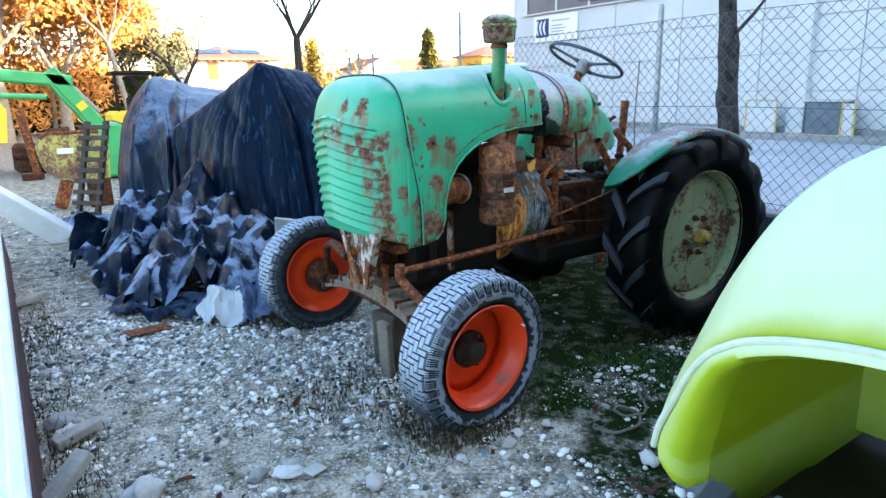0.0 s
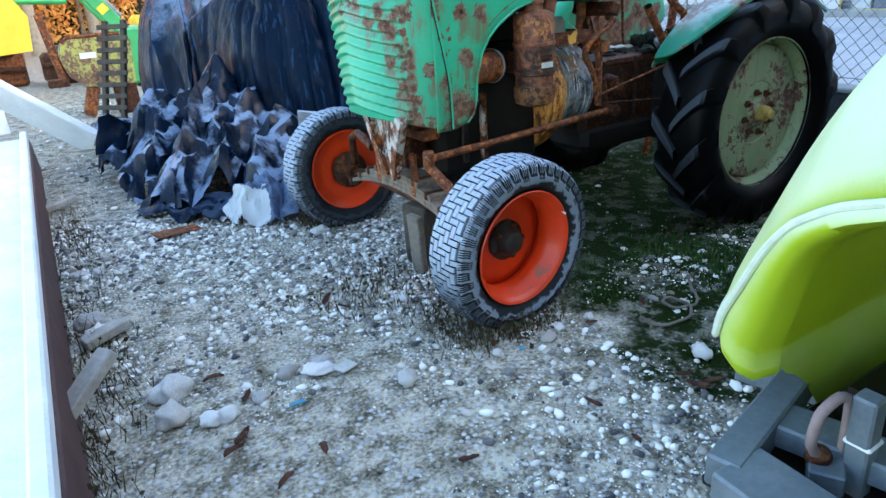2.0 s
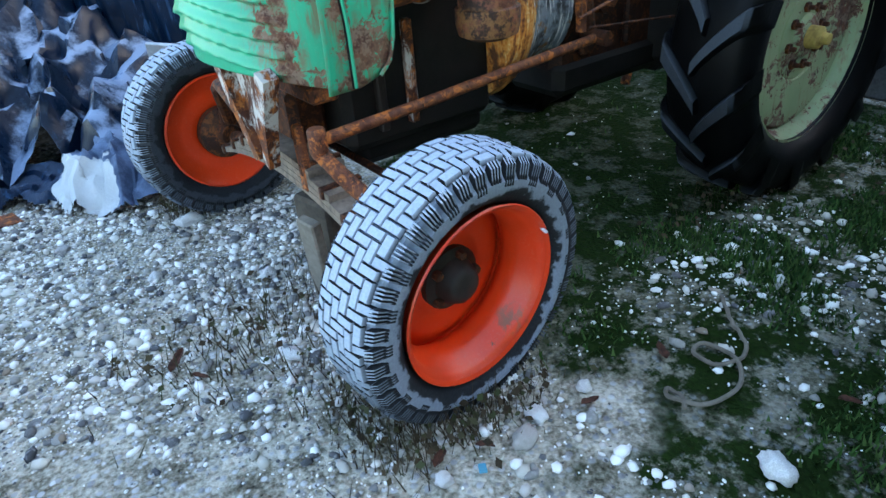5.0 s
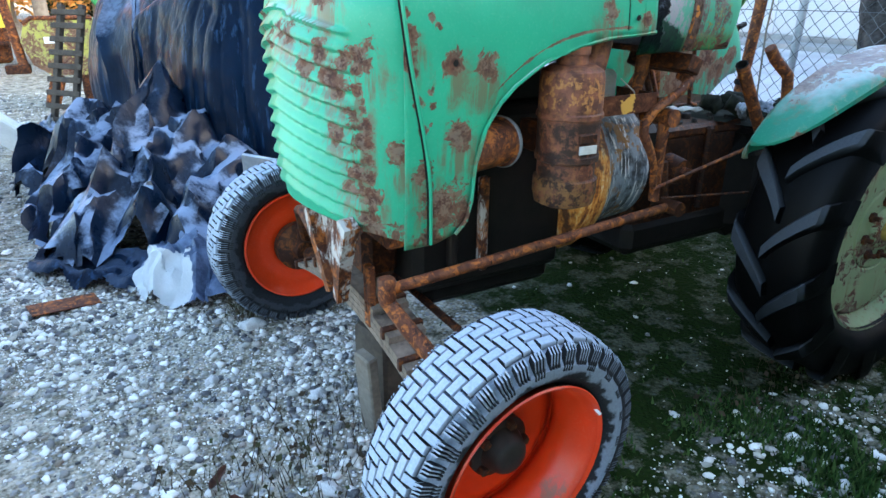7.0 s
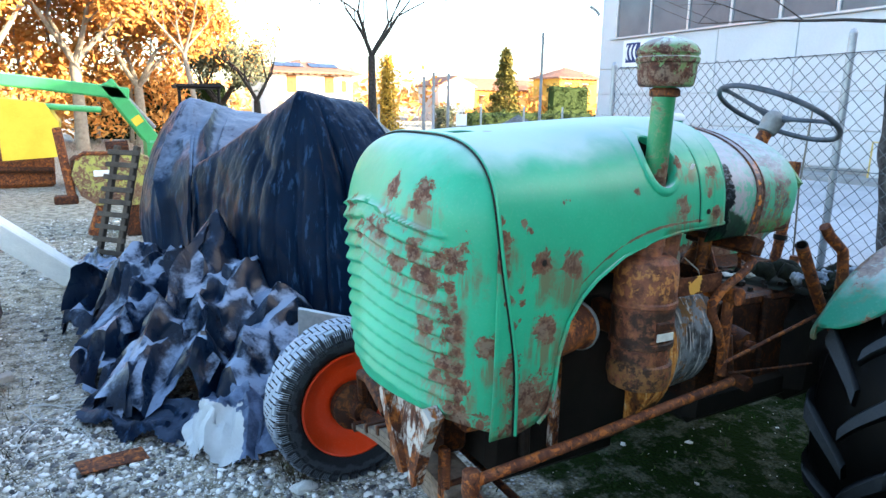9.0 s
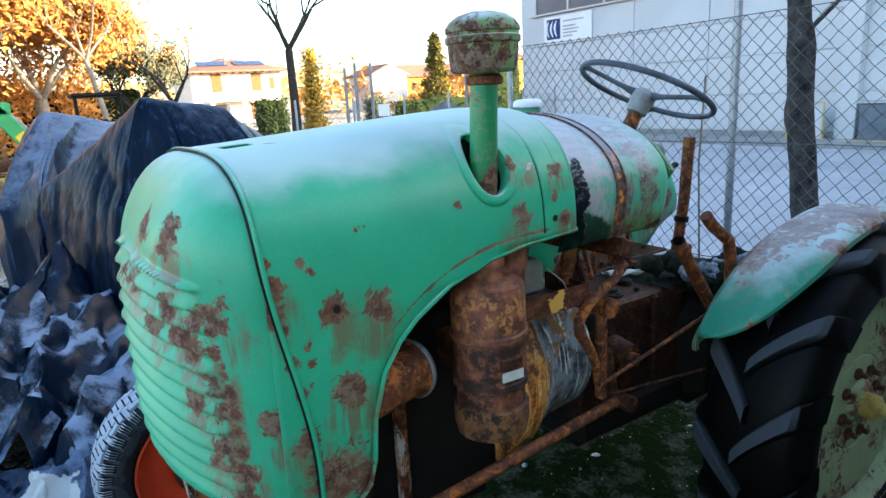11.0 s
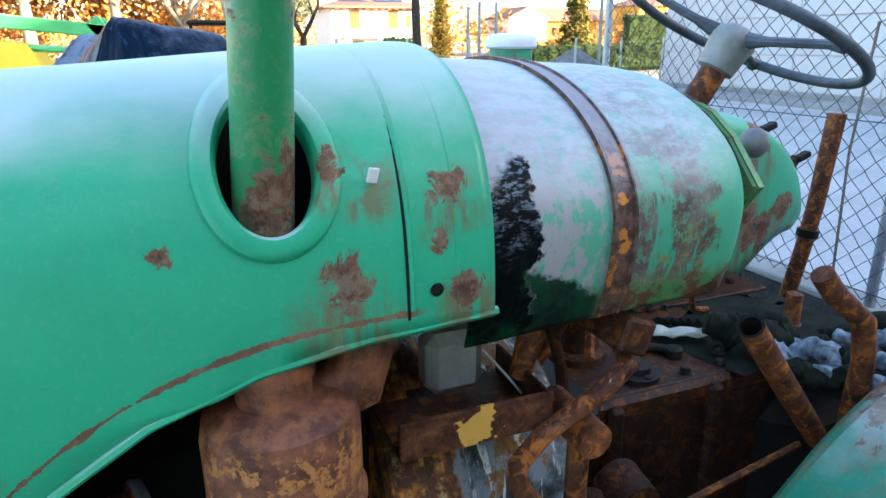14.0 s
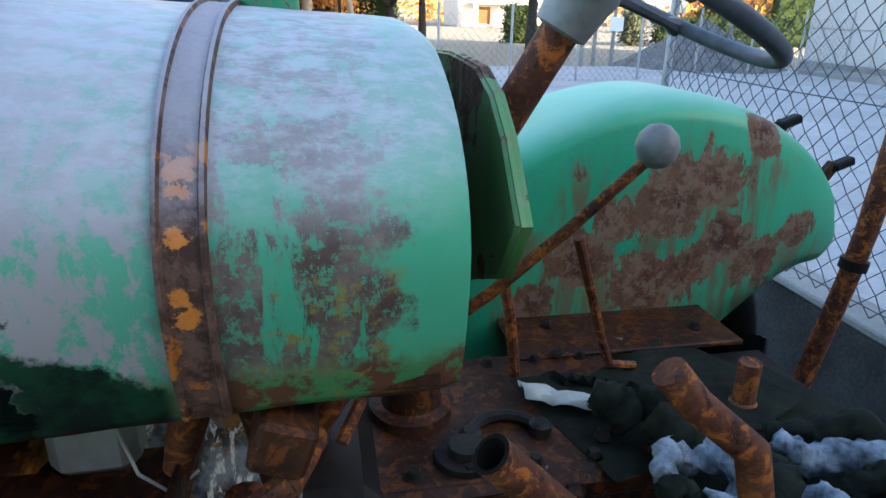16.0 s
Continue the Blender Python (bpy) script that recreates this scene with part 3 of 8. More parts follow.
def make_gravel():
    """Packed earth between stones; moss where the plan has it, under and beside the machines, near black to carry their
    shade.
    """
    n = Nodes("gravel_ground")
    x, y, z = n.split()
    big, mid, fine = n.noise(0.9, 5), n.noise(9, 6, 0.65), n.noise(70, 4, 0.6)
    cell = n.voronoi(42, "F1", "Distance")
    tint = n.voronoi(42, "F1", "Color")
    dirt = n.ramp(n.math("ADD", n.math("MULTIPLY", mid, 0.6), n.math("MULTIPLY", fine, 0.4)),
                  [(0.34, (0.016, 0.014, 0.010)), (0.45, (0.20, 0.177, 0.128)), (0.58, (0.56, 0.51, 0.41))])
    stone = n.mix(n.split(tint)[0], (0.22, 0.215, 0.21), (0.62, 0.61, 0.58))
    few = n.math("MULTIPLY", n.math("SUBTRACT", 1.0, n.span(cell, 0.28, 0.5)), n.span(n.split(tint)[1], 0.35, 0.5))
    col = n.mix(few, dirt, stone)
    moss_shade = n.math("MULTIPLY", n.span(n.math("ADD", n.math("SUBTRACT", x, n.math("MULTIPLY", y, 0.30)), n.math("MULTIPLY", n.math("SUBTRACT", n.noise(2.6, 5), 0.5), 1.8)), 0.42, 0.75),
                       n.math("SUBTRACT", 1.0, n.span(x, 3.0, 3.05)))
    moss_shade = n.math("MULTIPLY", moss_shade, n.math("SUBTRACT", 1.0, n.span(y, 0.8, 1.6)))
    # Moss thickens towards the tractor, so its colour also holds the shade there.
    moss = n.math("MULTIPLY", moss_shade, n.mixf(n.span(n.noise(6.5, 6, 0.7), 0.43, 0.52), n.mixf(n.span(y, -1.0, -0.6), 0.55, 0.85), 1.0))
    col = n.mix(moss, col, n.mix(fine, (0.004, 0.007, 0.003), (0.022, 0.042, 0.008)))
    n.bump(n.math("ADD", n.math("MULTIPLY", fine, 0.5), n.math("SUBTRACT", mid, cell)), 0.8, 0.02)
    return n.done(col, 0.95, spec=0.04)


def make_pebble():
    n = Nodes("pebbles")
    r = n.geometry("Random Per Island")
    col = n.ramp(r, [(0.0, (0.05, 0.05, 0.055)), (0.22, (0.16, 0.155, 0.15)), (0.42, (0.38, 0.36, 0.31)), (0.50, (0.58, 0.54, 0.45)), (0.62, (0.90, 0.88, 0.83)), (0.88, (0.82, 0.80, 0.75)), (1.0, (0.20, 0.15, 0.10))])
    f = n.noise(60, 4)
    n.bump(f, 0.3, 0.003)
    return n.done(n.mix(n.math("MULTIPLY", n.span(f, 0.5, 0.8), 0.5), col, (0.62, 0.62, 0.60)), 0.85)


def make_stone():
    n = Nodes("river_stone")
    col = n.ramp(n.random(), [(0.0, (0.42, 0.40, 0.38)), (0.35, (0.72, 0.70, 0.67)), (0.7, (0.86, 0.85, 0.82)), (1.0, (0.52, 0.47, 0.41))])
    f, g = n.noise(14, 5), n.noise(90, 3)
    n.bump(n.math("ADD", f, g), 0.4, 0.006)
    return n.done(n.mix(n.span(f, 0.35, 0.75), n.mix(0.4, col, (0.12, 0.11, 0.09)), col), 0.85)


def make_leaf(name, a, b, c):
    n = Nodes(name)
    col = n.ramp(n.geometry("Random Per Island"), [(0.0, a), (0.5, b), (1.0, c)])
    return n.done(col, 0.8, spec=0.06)


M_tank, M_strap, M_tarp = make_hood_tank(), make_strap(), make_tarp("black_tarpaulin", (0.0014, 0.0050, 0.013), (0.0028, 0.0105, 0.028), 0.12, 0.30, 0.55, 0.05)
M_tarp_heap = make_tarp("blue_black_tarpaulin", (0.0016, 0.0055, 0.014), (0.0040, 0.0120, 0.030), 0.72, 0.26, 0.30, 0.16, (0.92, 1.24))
M_tread_front = make_rubber("front_tyre_rubber", 0.40, 0.95, radius=0.312, inner=0.218)
M_blocks_front = make_rubber("front_tread_rubber", 0.80, 0.0, radius=0.300, inner=0.218)
M_blocks_far = make_rubber("far_tread_rubber", 0.75, 0.0, radius=0.300, inner=0.218)
M_tread_far = make_rubber("far_front_tyre_rubber", 0.0, 0.12, radius=0.331, inner=0.218)
M_tread_rear = make_rubber("rear_tyre_rubber", 0.10, 0.0, 0.06, radius=0.58, inner=0.40, spec=0.10)
M_tread_trailer = make_rubber("trailer_tyre_rubber", 0.28, 0.0, 0.6, radius=0.33, inner=0.22)
M_gravel, M_pebble, M_stone = make_gravel(), make_pebble(), make_stone()
M_moss = make_leaf("moss_and_weeds", (0.012, 0.028, 0.008), (0.03, 0.07, 0.015), (0.07, 0.11, 0.03))
M_weed = make_leaf("dry_weeds", (0.03, 0.022, 0.014), (0.07, 0.05, 0.03), (0.05, 0.06, 0.025))
M_autumn = make_leaf("autumn_leaves", (0.58, 0.24, 0.05), (0.66, 0.36, 0.11), (0.48, 0.18, 0.04))
M_olive = make_leaf("olive_leaves", (0.09, 0.10, 0.06), (0.14, 0.15, 0.09), (0.20, 0.20, 0.13))
M_conifer = make_leaf("conifer_leaves", (0.10, 0.085, 0.02), (0.16, 0.13, 0.03), (0.07, 0.07, 0.02))
M_yellowleaf = make_leaf("yellow_leaves", (0.40, 0.24, 0.03), (0.50, 0.32, 0.05), (0.28, 0.20, 0.04))
M_hedge = make_leaf("hedge_leaves", (0.02, 0.035, 0.012), (0.035, 0.055, 0.018), (0.05, 0.07, 0.025))
M_bark = plain("bark", (0.008, 0.007, 0.006), (0.07, 0.062, 0.055), 0.9, 14, 0.8, fine=40, dist=0.02)
M_bark_street = plain("lichened_bark", (0.003, 0.003, 0.003), (0.085, 0.080, 0.075), 0.95, 9, 1.0, fine=45, dist=0.05)
M_bark_pale = plain("pale_bark", (0.20, 0.17, 0.13), (0.36, 0.31, 0.25), 0.9, 9, 0.5)


# ---------------------------------------------------------------- ground and setting
def build_ground():
    s = Shape()
    xs = [-900, -200, -60, -20, -8] + [-4 + 0.25 * i for i in range(33)] + [8, 20, 60, 200, 900]
    ys = [-900, -200, -60, -20, -8] + [-4 + 0.25 * i for i in range(41)] + [10, 14, 20, 60, 200, 900]
    s.grid([[(x, y, 0.012 * nz(x, y, 0, 1.3) + 0.006 * nz(x, y, 3, 4) if abs(x) < 7 and abs(y) < 9 else 0.0) for x in xs] for y in ys])
    single("ground", s, M_gravel, "packed gravel yard with pebbles, dirt and moss", "ground", kind="structure")


def build_yard():
    s = Shape().box((9.1, -8.0, 0.06), (11.6, 50, 0.14), ch=0.01)
    single("pavement", s, M_concrete_yard, "pale concrete yard behind the fence", "pavement", kind="structure")


M_concrete_yard = plain("pale_concrete_yard", (0.34, 0.35, 0.36), (0.50, 0.51, 0.52), 0.85, 0.7, 0.2, fine=12)
M_panel = plain("grey_precast_panel", (0.50, 0.52, 0.53), (0.60, 0.62, 0.63), 0.85, 0.6, 0.1, fine=25)
M_glass = plain("warehouse_glass", (0.10, 0.12, 0.14), (0.16, 0.18, 0.20), 0.15, 1.0, 0.0)
M_frame = plain("aluminium_frame", (0.40, 0.41, 0.42), (0.52, 0.53, 0.54), 0.4, 10, 0.05, metal=0.4)
M_yellow = plain("yellow_guard_paint", (0.50, 0.36, 0.10), (0.66, 0.50, 0.18), 0.6, 5, 0.1)
M_darkpanel = plain("blue_grey_panel", (0.10, 0.13, 0.16), (0.17, 0.20, 0.24), 0.5, 4, 0.1)
M_sign = plain("white_sign_board", (0.74, 0.76, 0.78), (0.82, 0.84, 0.85), 0.5, 3, 0.0)
M_signblue = plain("sign_blue", (0.02, 0.035, 0.12), (0.03, 0.05, 0.16), 0.5, 3, 0.0)
M_signgrey = plain("sign_grey_print", (0.35, 0.36, 0.38), (0.45, 0.46, 0.48), 0.5, 3, 0.0)


def build_warehouse():
    w = thing("warehouse", "grey precast concrete warehouse with ribbon windows and a sign", "building", (15, 0, 0))
    part("wall", Shape().box((21, -2.85, 3.6), (12.0, 38.2, 7.2), ch=0.02), M_panel, w)
    part("plinth", Shape().box((14.96, -2.85, 0.18), (0.10, 38.2, 0.36), ch=0.02), M_concrete, w, "darker concrete plinth")
    # precast panels stand proud of the wall, with open joints between them
    ys = [16.17 - 2.42 * i for i in range(13)]
    panel_mesh = {}
    for z0, z1 in ((0.38, 1.24), (1.27, 2.16), (2.19, 3.00), (3.03, 3.96)):
        me = Shape().box((0, 0, 0), (0.05, 2.40, z1 - z0), ch=0.008).mesh("panel")
        me.materials.append(M_panel)
        for y in ys:
            part("panel", me, None, w, loc=pose(14.978, y - 1.21, (z0 + z1) / 2))
    for y in (5.35, -4.4):
        part("pilaster", Shape().box((14.86, y, 3.6), (0.22, 0.42, 7.1), ch=0.015), M_panel, w)
    part("window_sill", Shape().box((14.93, -3.05, 4.0), (0.16, 37.4, 0.06), ch=0.01), M_frame, w)
    for i in range(14):
        y = 15.45 - 1.5 * i
        win = part("window", Shape().box((14.99, y - 0.72, 4.68), (0.02, 1.36, 1.3), ch=0.003), M_glass, w, "dark ribbon window pane")
        part("window_frame", Shape().box((14.96, y, 4.68), (0.07, 0.08, 1.34), ch=0.006), M_frame, win)
        part("window_frame", Shape().box((14.962, y - 0.75, 5.33), (0.06, 1.42, 0.05), ch=0.006), M_frame, win)
    part("gutter", Shape().tube([(14.7, 16.55, 5.15), (14.86, 16.4, 5.0), (14.9, 16.29, 4.85)], 0.05, 8), M_grey, w)
    part("roof_edge", Shape().box((20.9, -2.85, 7.25), (12.4, 38.6, 0.2), ch=0.02), M_frame, w)
    sign = thing("wall_sign", "white wall sign with a dark blue emblem and grey print", "sign", (14.94, 13.95, 3.47))
    part("board", Shape().box((14.915, 13.96, 3.47), (0.03, 2.12, 0.86), ch=0.006), M_sign, sign)
    part("emblem", Shape().box((14.897, 14.56, 3.50), (0.008, 0.62, 0.62), ch=0.002), M_signblue, sign, "dark blue square emblem")
    for dy in (-0.16, 0.02, 0.2):
        pts = [(14.889, 14.56 + dy + 0.10 * math.sin(3 * t), 3.27 + 0.48 * t) for t in (0, 0.25, 0.5, 0.75, 1.0)]
        part("emblem_stroke", Shape().tube(pts, [0.02, 0.035, 0.045, 0.04, 0.015], 6), M_sign, sign, "white curved stroke")
    for z, w_, dy in ((3.71, 0.9, -0.45), (3.55, 0.55, -0.28), (3.45, 0.7, -0.35), (3.35, 0.62, -0.31), (3.25, 0.42, -0.21)):
        part("print_bar", Shape().box((14.896, 14.13 + dy, z), (0.006, w_, 0.05), ch=0.001), M_signgrey, sign)
    g = thing("wall_panel_box", "blue-grey wall cabinet inside a yellow guard rail", "cabinet", (14.8, 4.5, 0.1))
    part("body", Shape().box((14.78, 4.55, 0.62), (0.28, 0.95, 0.78), ch=0.02), M_darkpanel, g)
    part("lid", Shape().box((14.76, 4.55, 1.03), (0.36, 1.02, 0.05), ch=0.012), M_frame, g)
    for y0, y1 in ((3.85, 4.12), (5.65, 6.45)):
        r = thing("guard_rail", "yellow painted steel guard rail on the yard", "guard rail", (14.5, y0, 0.13), group="guard rails")
        part("rail", Shape().tube([(14.45, y0, 0.13), (14.45, y0, 1.05), (14.45, y1, 1.05), (14.45, y1, 0.13)], 0.022, 8), M_yellow, r)
        part("infill", Shape().box((14.45, (y0 + y1) / 2, 0.62), (0.02, y1 - y0 - 0.05, 0.72), ch=0.004), M_panel, r, "pale sheet infill")
        part("foot", Shape().box((14.45, (y0 + y1) / 2, 0.17), (0.16, y1 - y0 + 0.2, 0.07), ch=0.01), M_yellow, r)
    rail = thing("yellow_floor_bar", "yellow steel bar lying before the cabinet", "bar", (14.4, 4.6, 0.13))
    part("bar", Shape().box((14.35, 4.65, 0.2), (0.12, 1.3, 0.12), ch=0.015), M_yellow, rail)
    single("kerb", Shape().box((14.3, -4.0, 0.16), (1.0, 38, 0.18), ch=0.02), M_concrete, "low concrete kerb along the warehouse", "kerb", kind="structure")


def build_rear_blocker():
    # Unseen wall and roof, added behind the camera to hold back low skylight.
    s = thing("rear_light_blocker", "unseen dark wall and eave added behind to block low skylight", "shed", (2.5, -6.2, 0))
    part("wall", Shape().box((3.2, -6.0, 2.3), (11.0, 0.2, 4.6), ch=0.02), M_pallet, s)
    part("roof", Shape().box((3.2, -5.6, 4.68), (11.6, 1.6, 0.14), (4, 0, 0), ch=0.02), M_iron, s)


FENCE_X = 3.1


def mesh_wires(s, x0, y0, x1, y1, z0, z1, d, r):
    """Zigzag wires of a chain-link fence between two plan points."""
    length = math.hypot(x1 - x0, y1 - y0)
    ux, uy = (x1 - x0) / length, (y1 - y0) / length
    n, rows = int(length / d), int((z1 - z0) / d)
    for i in range(n):
        pts = []
        for j in range(rows + 1):
            a = (i + ((j + i) % 2)) * d + 0.004 * nz(i, j, 0, 0.7)
            o = (0.004 if j % 2 else -0.004) + 0.012 * nz(i * 0.05, j * 0.1, 7)
            pts.append((x0 + ux * a - uy * o, y0 + uy * a + ux * o, z0 + j * d))
        s.tube(pts, r, 3, False)


def build_fence():
    single("low_wall", Shape().box((FENCE_X + 0.09, -5.0, 0.26), (0.18, 15.3, 0.52), ch=0.015), M_stained, "low weathered concrete wall under the fence", "wall", kind="structure")
    single("wall_coping", Shape().box((FENCE_X + 0.09, -5.0, 0.535), (0.20, 15.3, 0.035), ch=0.008), M_concrete, "pale coping on the low wall", "coping", kind="structure")
    f = thing("chain_link_fence", "galvanised chain-link fence on a low concrete wall", "fence", (FENCE_X, 0, 0.53))
    s = Shape()
    mesh_wires(s, FENCE_X, -3.4, FENCE_X, 2.6, 0.58, 2.05, 0.0455, 0.0028)
    part("mesh", s, M_wire, f, "diamond wire mesh")
    for z in (0.62, 1.33, 2.03):
        part("tension_wire", Shape().tube([(FENCE_X - 0.006, -5.5 + 0.5 * i, z - 0.008 * math.sin(i)) for i in range(17)], 0.0026, 5), M_wire, f)
    for y, h in ((-4.2, 2.14), (-1.85, 2.14), (0.585, 2.15), (2.62, 2.06)):
        post = part("post", Shape().tube([(FENCE_X + 0.04, y, 0.5), (FENCE_X + 0.04, y, h)], 0.024, 12), M_galv, f)
        part("post_cap", Shape().turn([(0.0, 0.03), (0.015, 0.024), (0.026, 0.0)], pose(FENCE_X + 0.04, y, h), 12), M_galv, post)
    rod = Shape().tube([(FENCE_X - 0.03, 0.72, 0.53), (FENCE_X - 0.05, 0.74, 1.2), (FENCE_X - 0.03, 0.73, 1.72)], 0.006, 6)
    single("thin_rod", rod, M_wood, "thin grey stick leaning on the fence", "stick")
    g = thing("rear_fence", "low wire fence at the far edge of the yard", "fence", (9, 13, 0))
    s = Shape()
    mesh_wires(s, 3.6, 12.6, 15.0, 14.6, 0.08, 1.6, 0.085, 0.003)
    part("mesh", s, M_wire, g, "diamond wire mesh")
    for i in range(8):
        x = 3.6 + i * 1.62
        part("post", Shape().tube([(x, 12.6 + (x - 3.6) * 0.175, 0), (x, 12.6 + (x - 3.6) * 0.175, 1.72)], 0.03, 8), M_galv, g)
    part("notice", Shape().box((7.75, 13.28, 1.35), (0.32, 0.02, 0.3), ch=0.004), M_sign, g, "small white notice")
    for x, y, h in ((13.0, 16.9, 4.2), (8.5, 17.0, 2.6), (8.95, 17.2, 2.75), (9.55, 17.3, 2.75)):
        p = thing("lamp_pole", "thin pale concrete pole", "pole", (x, y, 0), group="poles")
        part("shaft", Shape().tube([(x, y, 0), (x, y, h)], [0.06, 0.045], 10), M_concrete, p)


# ---------------------------------------------------------------- tractor body
ZC, NEXP = 1.28, 3.2


def section(a, w, top, low, tuck=0.0):
    """Half sections joined: a runs from -1 at the near lower edge over 0 at the crown to 1 at the far one."""
    s, t = (1 if a > 0 else -1), abs(a)
    if t < 0.62:
        q = t / 0.62 * math.pi / 2
        return s * w * math.sin(q) ** (2 / NEXP), ZC + (top - ZC) * math.cos(q) ** (2 / NEXP)
    k = (t - 0.62) / 0.38
    return s * (w - tuck * k ** 3), ZC + (low - ZC) * k


HOOD_LOW = [(-0.06, 0.765), (0.05, 0.765), (0.11, 0.785), (0.145, 0.82), (0.163, 0.88), (0.172, 0.98), (0.205, 1.085),
            (0.25, 1.15), (0.30, 1.195), (0.40, 1.255), (0.52, 1.295), (0.65, 1.315), (0.82, 1.325)]
STACK = (0.558, -0.405)


def hood_top(x):
    return 1.60 + 0.05 * (x + 0.06) / 0.8


def build_hood(tr):
    xs = [-0.05 + 0.012 * i for i in range(73)]
    rows = []
    for x in xs:
        low = lerp_table(HOOD_LOW, x)
        row = []
        for j in range(-60, 61):
            y, z = section(j / 60, 0.452, hood_top(x), min(low, 1.27) if low < 1.27 else 1.27, 0.015)
            if low > 1.27 and z < low:
                z = low
            d = 0.004 * nz(x * 4, y * 4, z * 4)
            row.append((x, y + d, z + d * 0.7))
        rows.append(row)
    s = Shape()
    w = len(rows[0])
    cx, cz, rx, rz_ = STACK[0] - 0.004, 1.525, 0.052, 0.070
    s.v = [p for r in rows for p in r]
    for i in range(len(rows) - 1):
        for j in range(w - 1):
            q = (i * w + j, i * w + j + 1, (i + 1) * w + j + 1, (i + 1) * w + j)
            c = [sum(s.v[k][a] for k in q) / 4 for a in range(3)]
            in_hole = c[1] < 0 and ((c[0] - cx) / (rx + 0.013)) ** 2 + ((c[2] - cz) / (rz_ + 0.013)) ** 2 < 1
            slot = abs(c[1] + 0.10) < 0.022 and 0.0 < c[0] < 0.075 and c[2] > 1.5
            flat = len({tuple(round(v, 4) for v in s.v[k]) for k in q}) < 3
            if not in_hole and not slot and not flat:
                s.f.append(q)
    hood = part("hood", s, M_hood, tr, "flaking green hood with a cut arch", solid=0.004)
    # Black sheets added inside the hood in place of its inner shade.
    part("dark_baffle", Shape().box((0.60, -0.30, 1.47), (0.30, 0.02, 0.26), ch=0.004).box((0.70, -0.35, 1.42), (0.012, 0.09, 0.15), ch=0.003), M_black_iron, hood, "black baffle added behind the opening to keep it dark")
    # pressed collar round the stack opening
    s = Shape()
    rings = []
    for off, out in ((-0.02, -0.022), (0.0, -0.004), (0.06, 0.005), (0.16, 0.009), (0.55, 0.011), (0.75, 0.008), (0.85, 0.0), (0.90, -0.004)):
        rr = []
        for k in range(64):
            a = 2 * math.pi * k / 64
            x, z = cx + (rx + 0.036 * off) * math.cos(a), cz + (rz_ + 0.036 * off) * math.sin(a)
            y = -0.452 * max(0.0, 1 - (max(0.0, z - ZC) / (hood_top(x) - ZC)) ** NEXP) ** (1 / NEXP)
            rr.append((x, y - out, z + out * 0.5))
        rings.append(rr)
    s.grid(rings, True)
    part("stack_collar", s, M_hood, hood, "pressed collar round the stack opening")
    # raised bead near the rear edge and along the arch
    for x0, r in ((0.705, 0.004), (0.765, 0.003)):
        pts = [(x0, *section(j / 40, 0.454, hood_top(x0) + 0.001, 1.32)) for j in range(-40, 41) if abs(j) < 32]
        pts = [c for c in pts if c[2] > lerp_table(HOOD_LOW, x0) + 0.01]
        part("bead", Shape().tube(pts, r, 6), M_hood, hood, "raised seam")
        if r > 0.0035:
            part("bead_gap", Shape().tube([(x - 0.0052, y, z) for x, y, z in pts], 0.0022, 6), M_black_iron, hood, "dark line beside the seam")
    edge = [(x, -0.45, z + 0.004) for x, z in HOOD_LOW[2:]]
    part("arch_lip", Shape().tube(edge, 0.006, 6), M_hood, hood, "rolled rusty edge of the arch")
    edge = [(x, 0.45, z + 0.004) for x, z in HOOD_LOW[2:]]
    part("arch_lip", Shape().tube(edge, 0.006, 6), M_hood, hood, "rolled rusty edge of the arch")
    part("paint_fleck", Shape().box((0.667, -0.4345, 1.513), (0.013, 0.004, 0.018), (12, 10, 8), ch=0.001), M_white, hood, "small fleck of white paint")
    for x, z in ((0.735, 1.372), (0.10, 1.27)):
        part("bolt_hole", Shape().turn([(0.009, 0.0), (0.0, 0.001)], pose(x, -0.4565, z, 90, 0, 0), 12), M_black_iron, hood, "dark bolt hole")


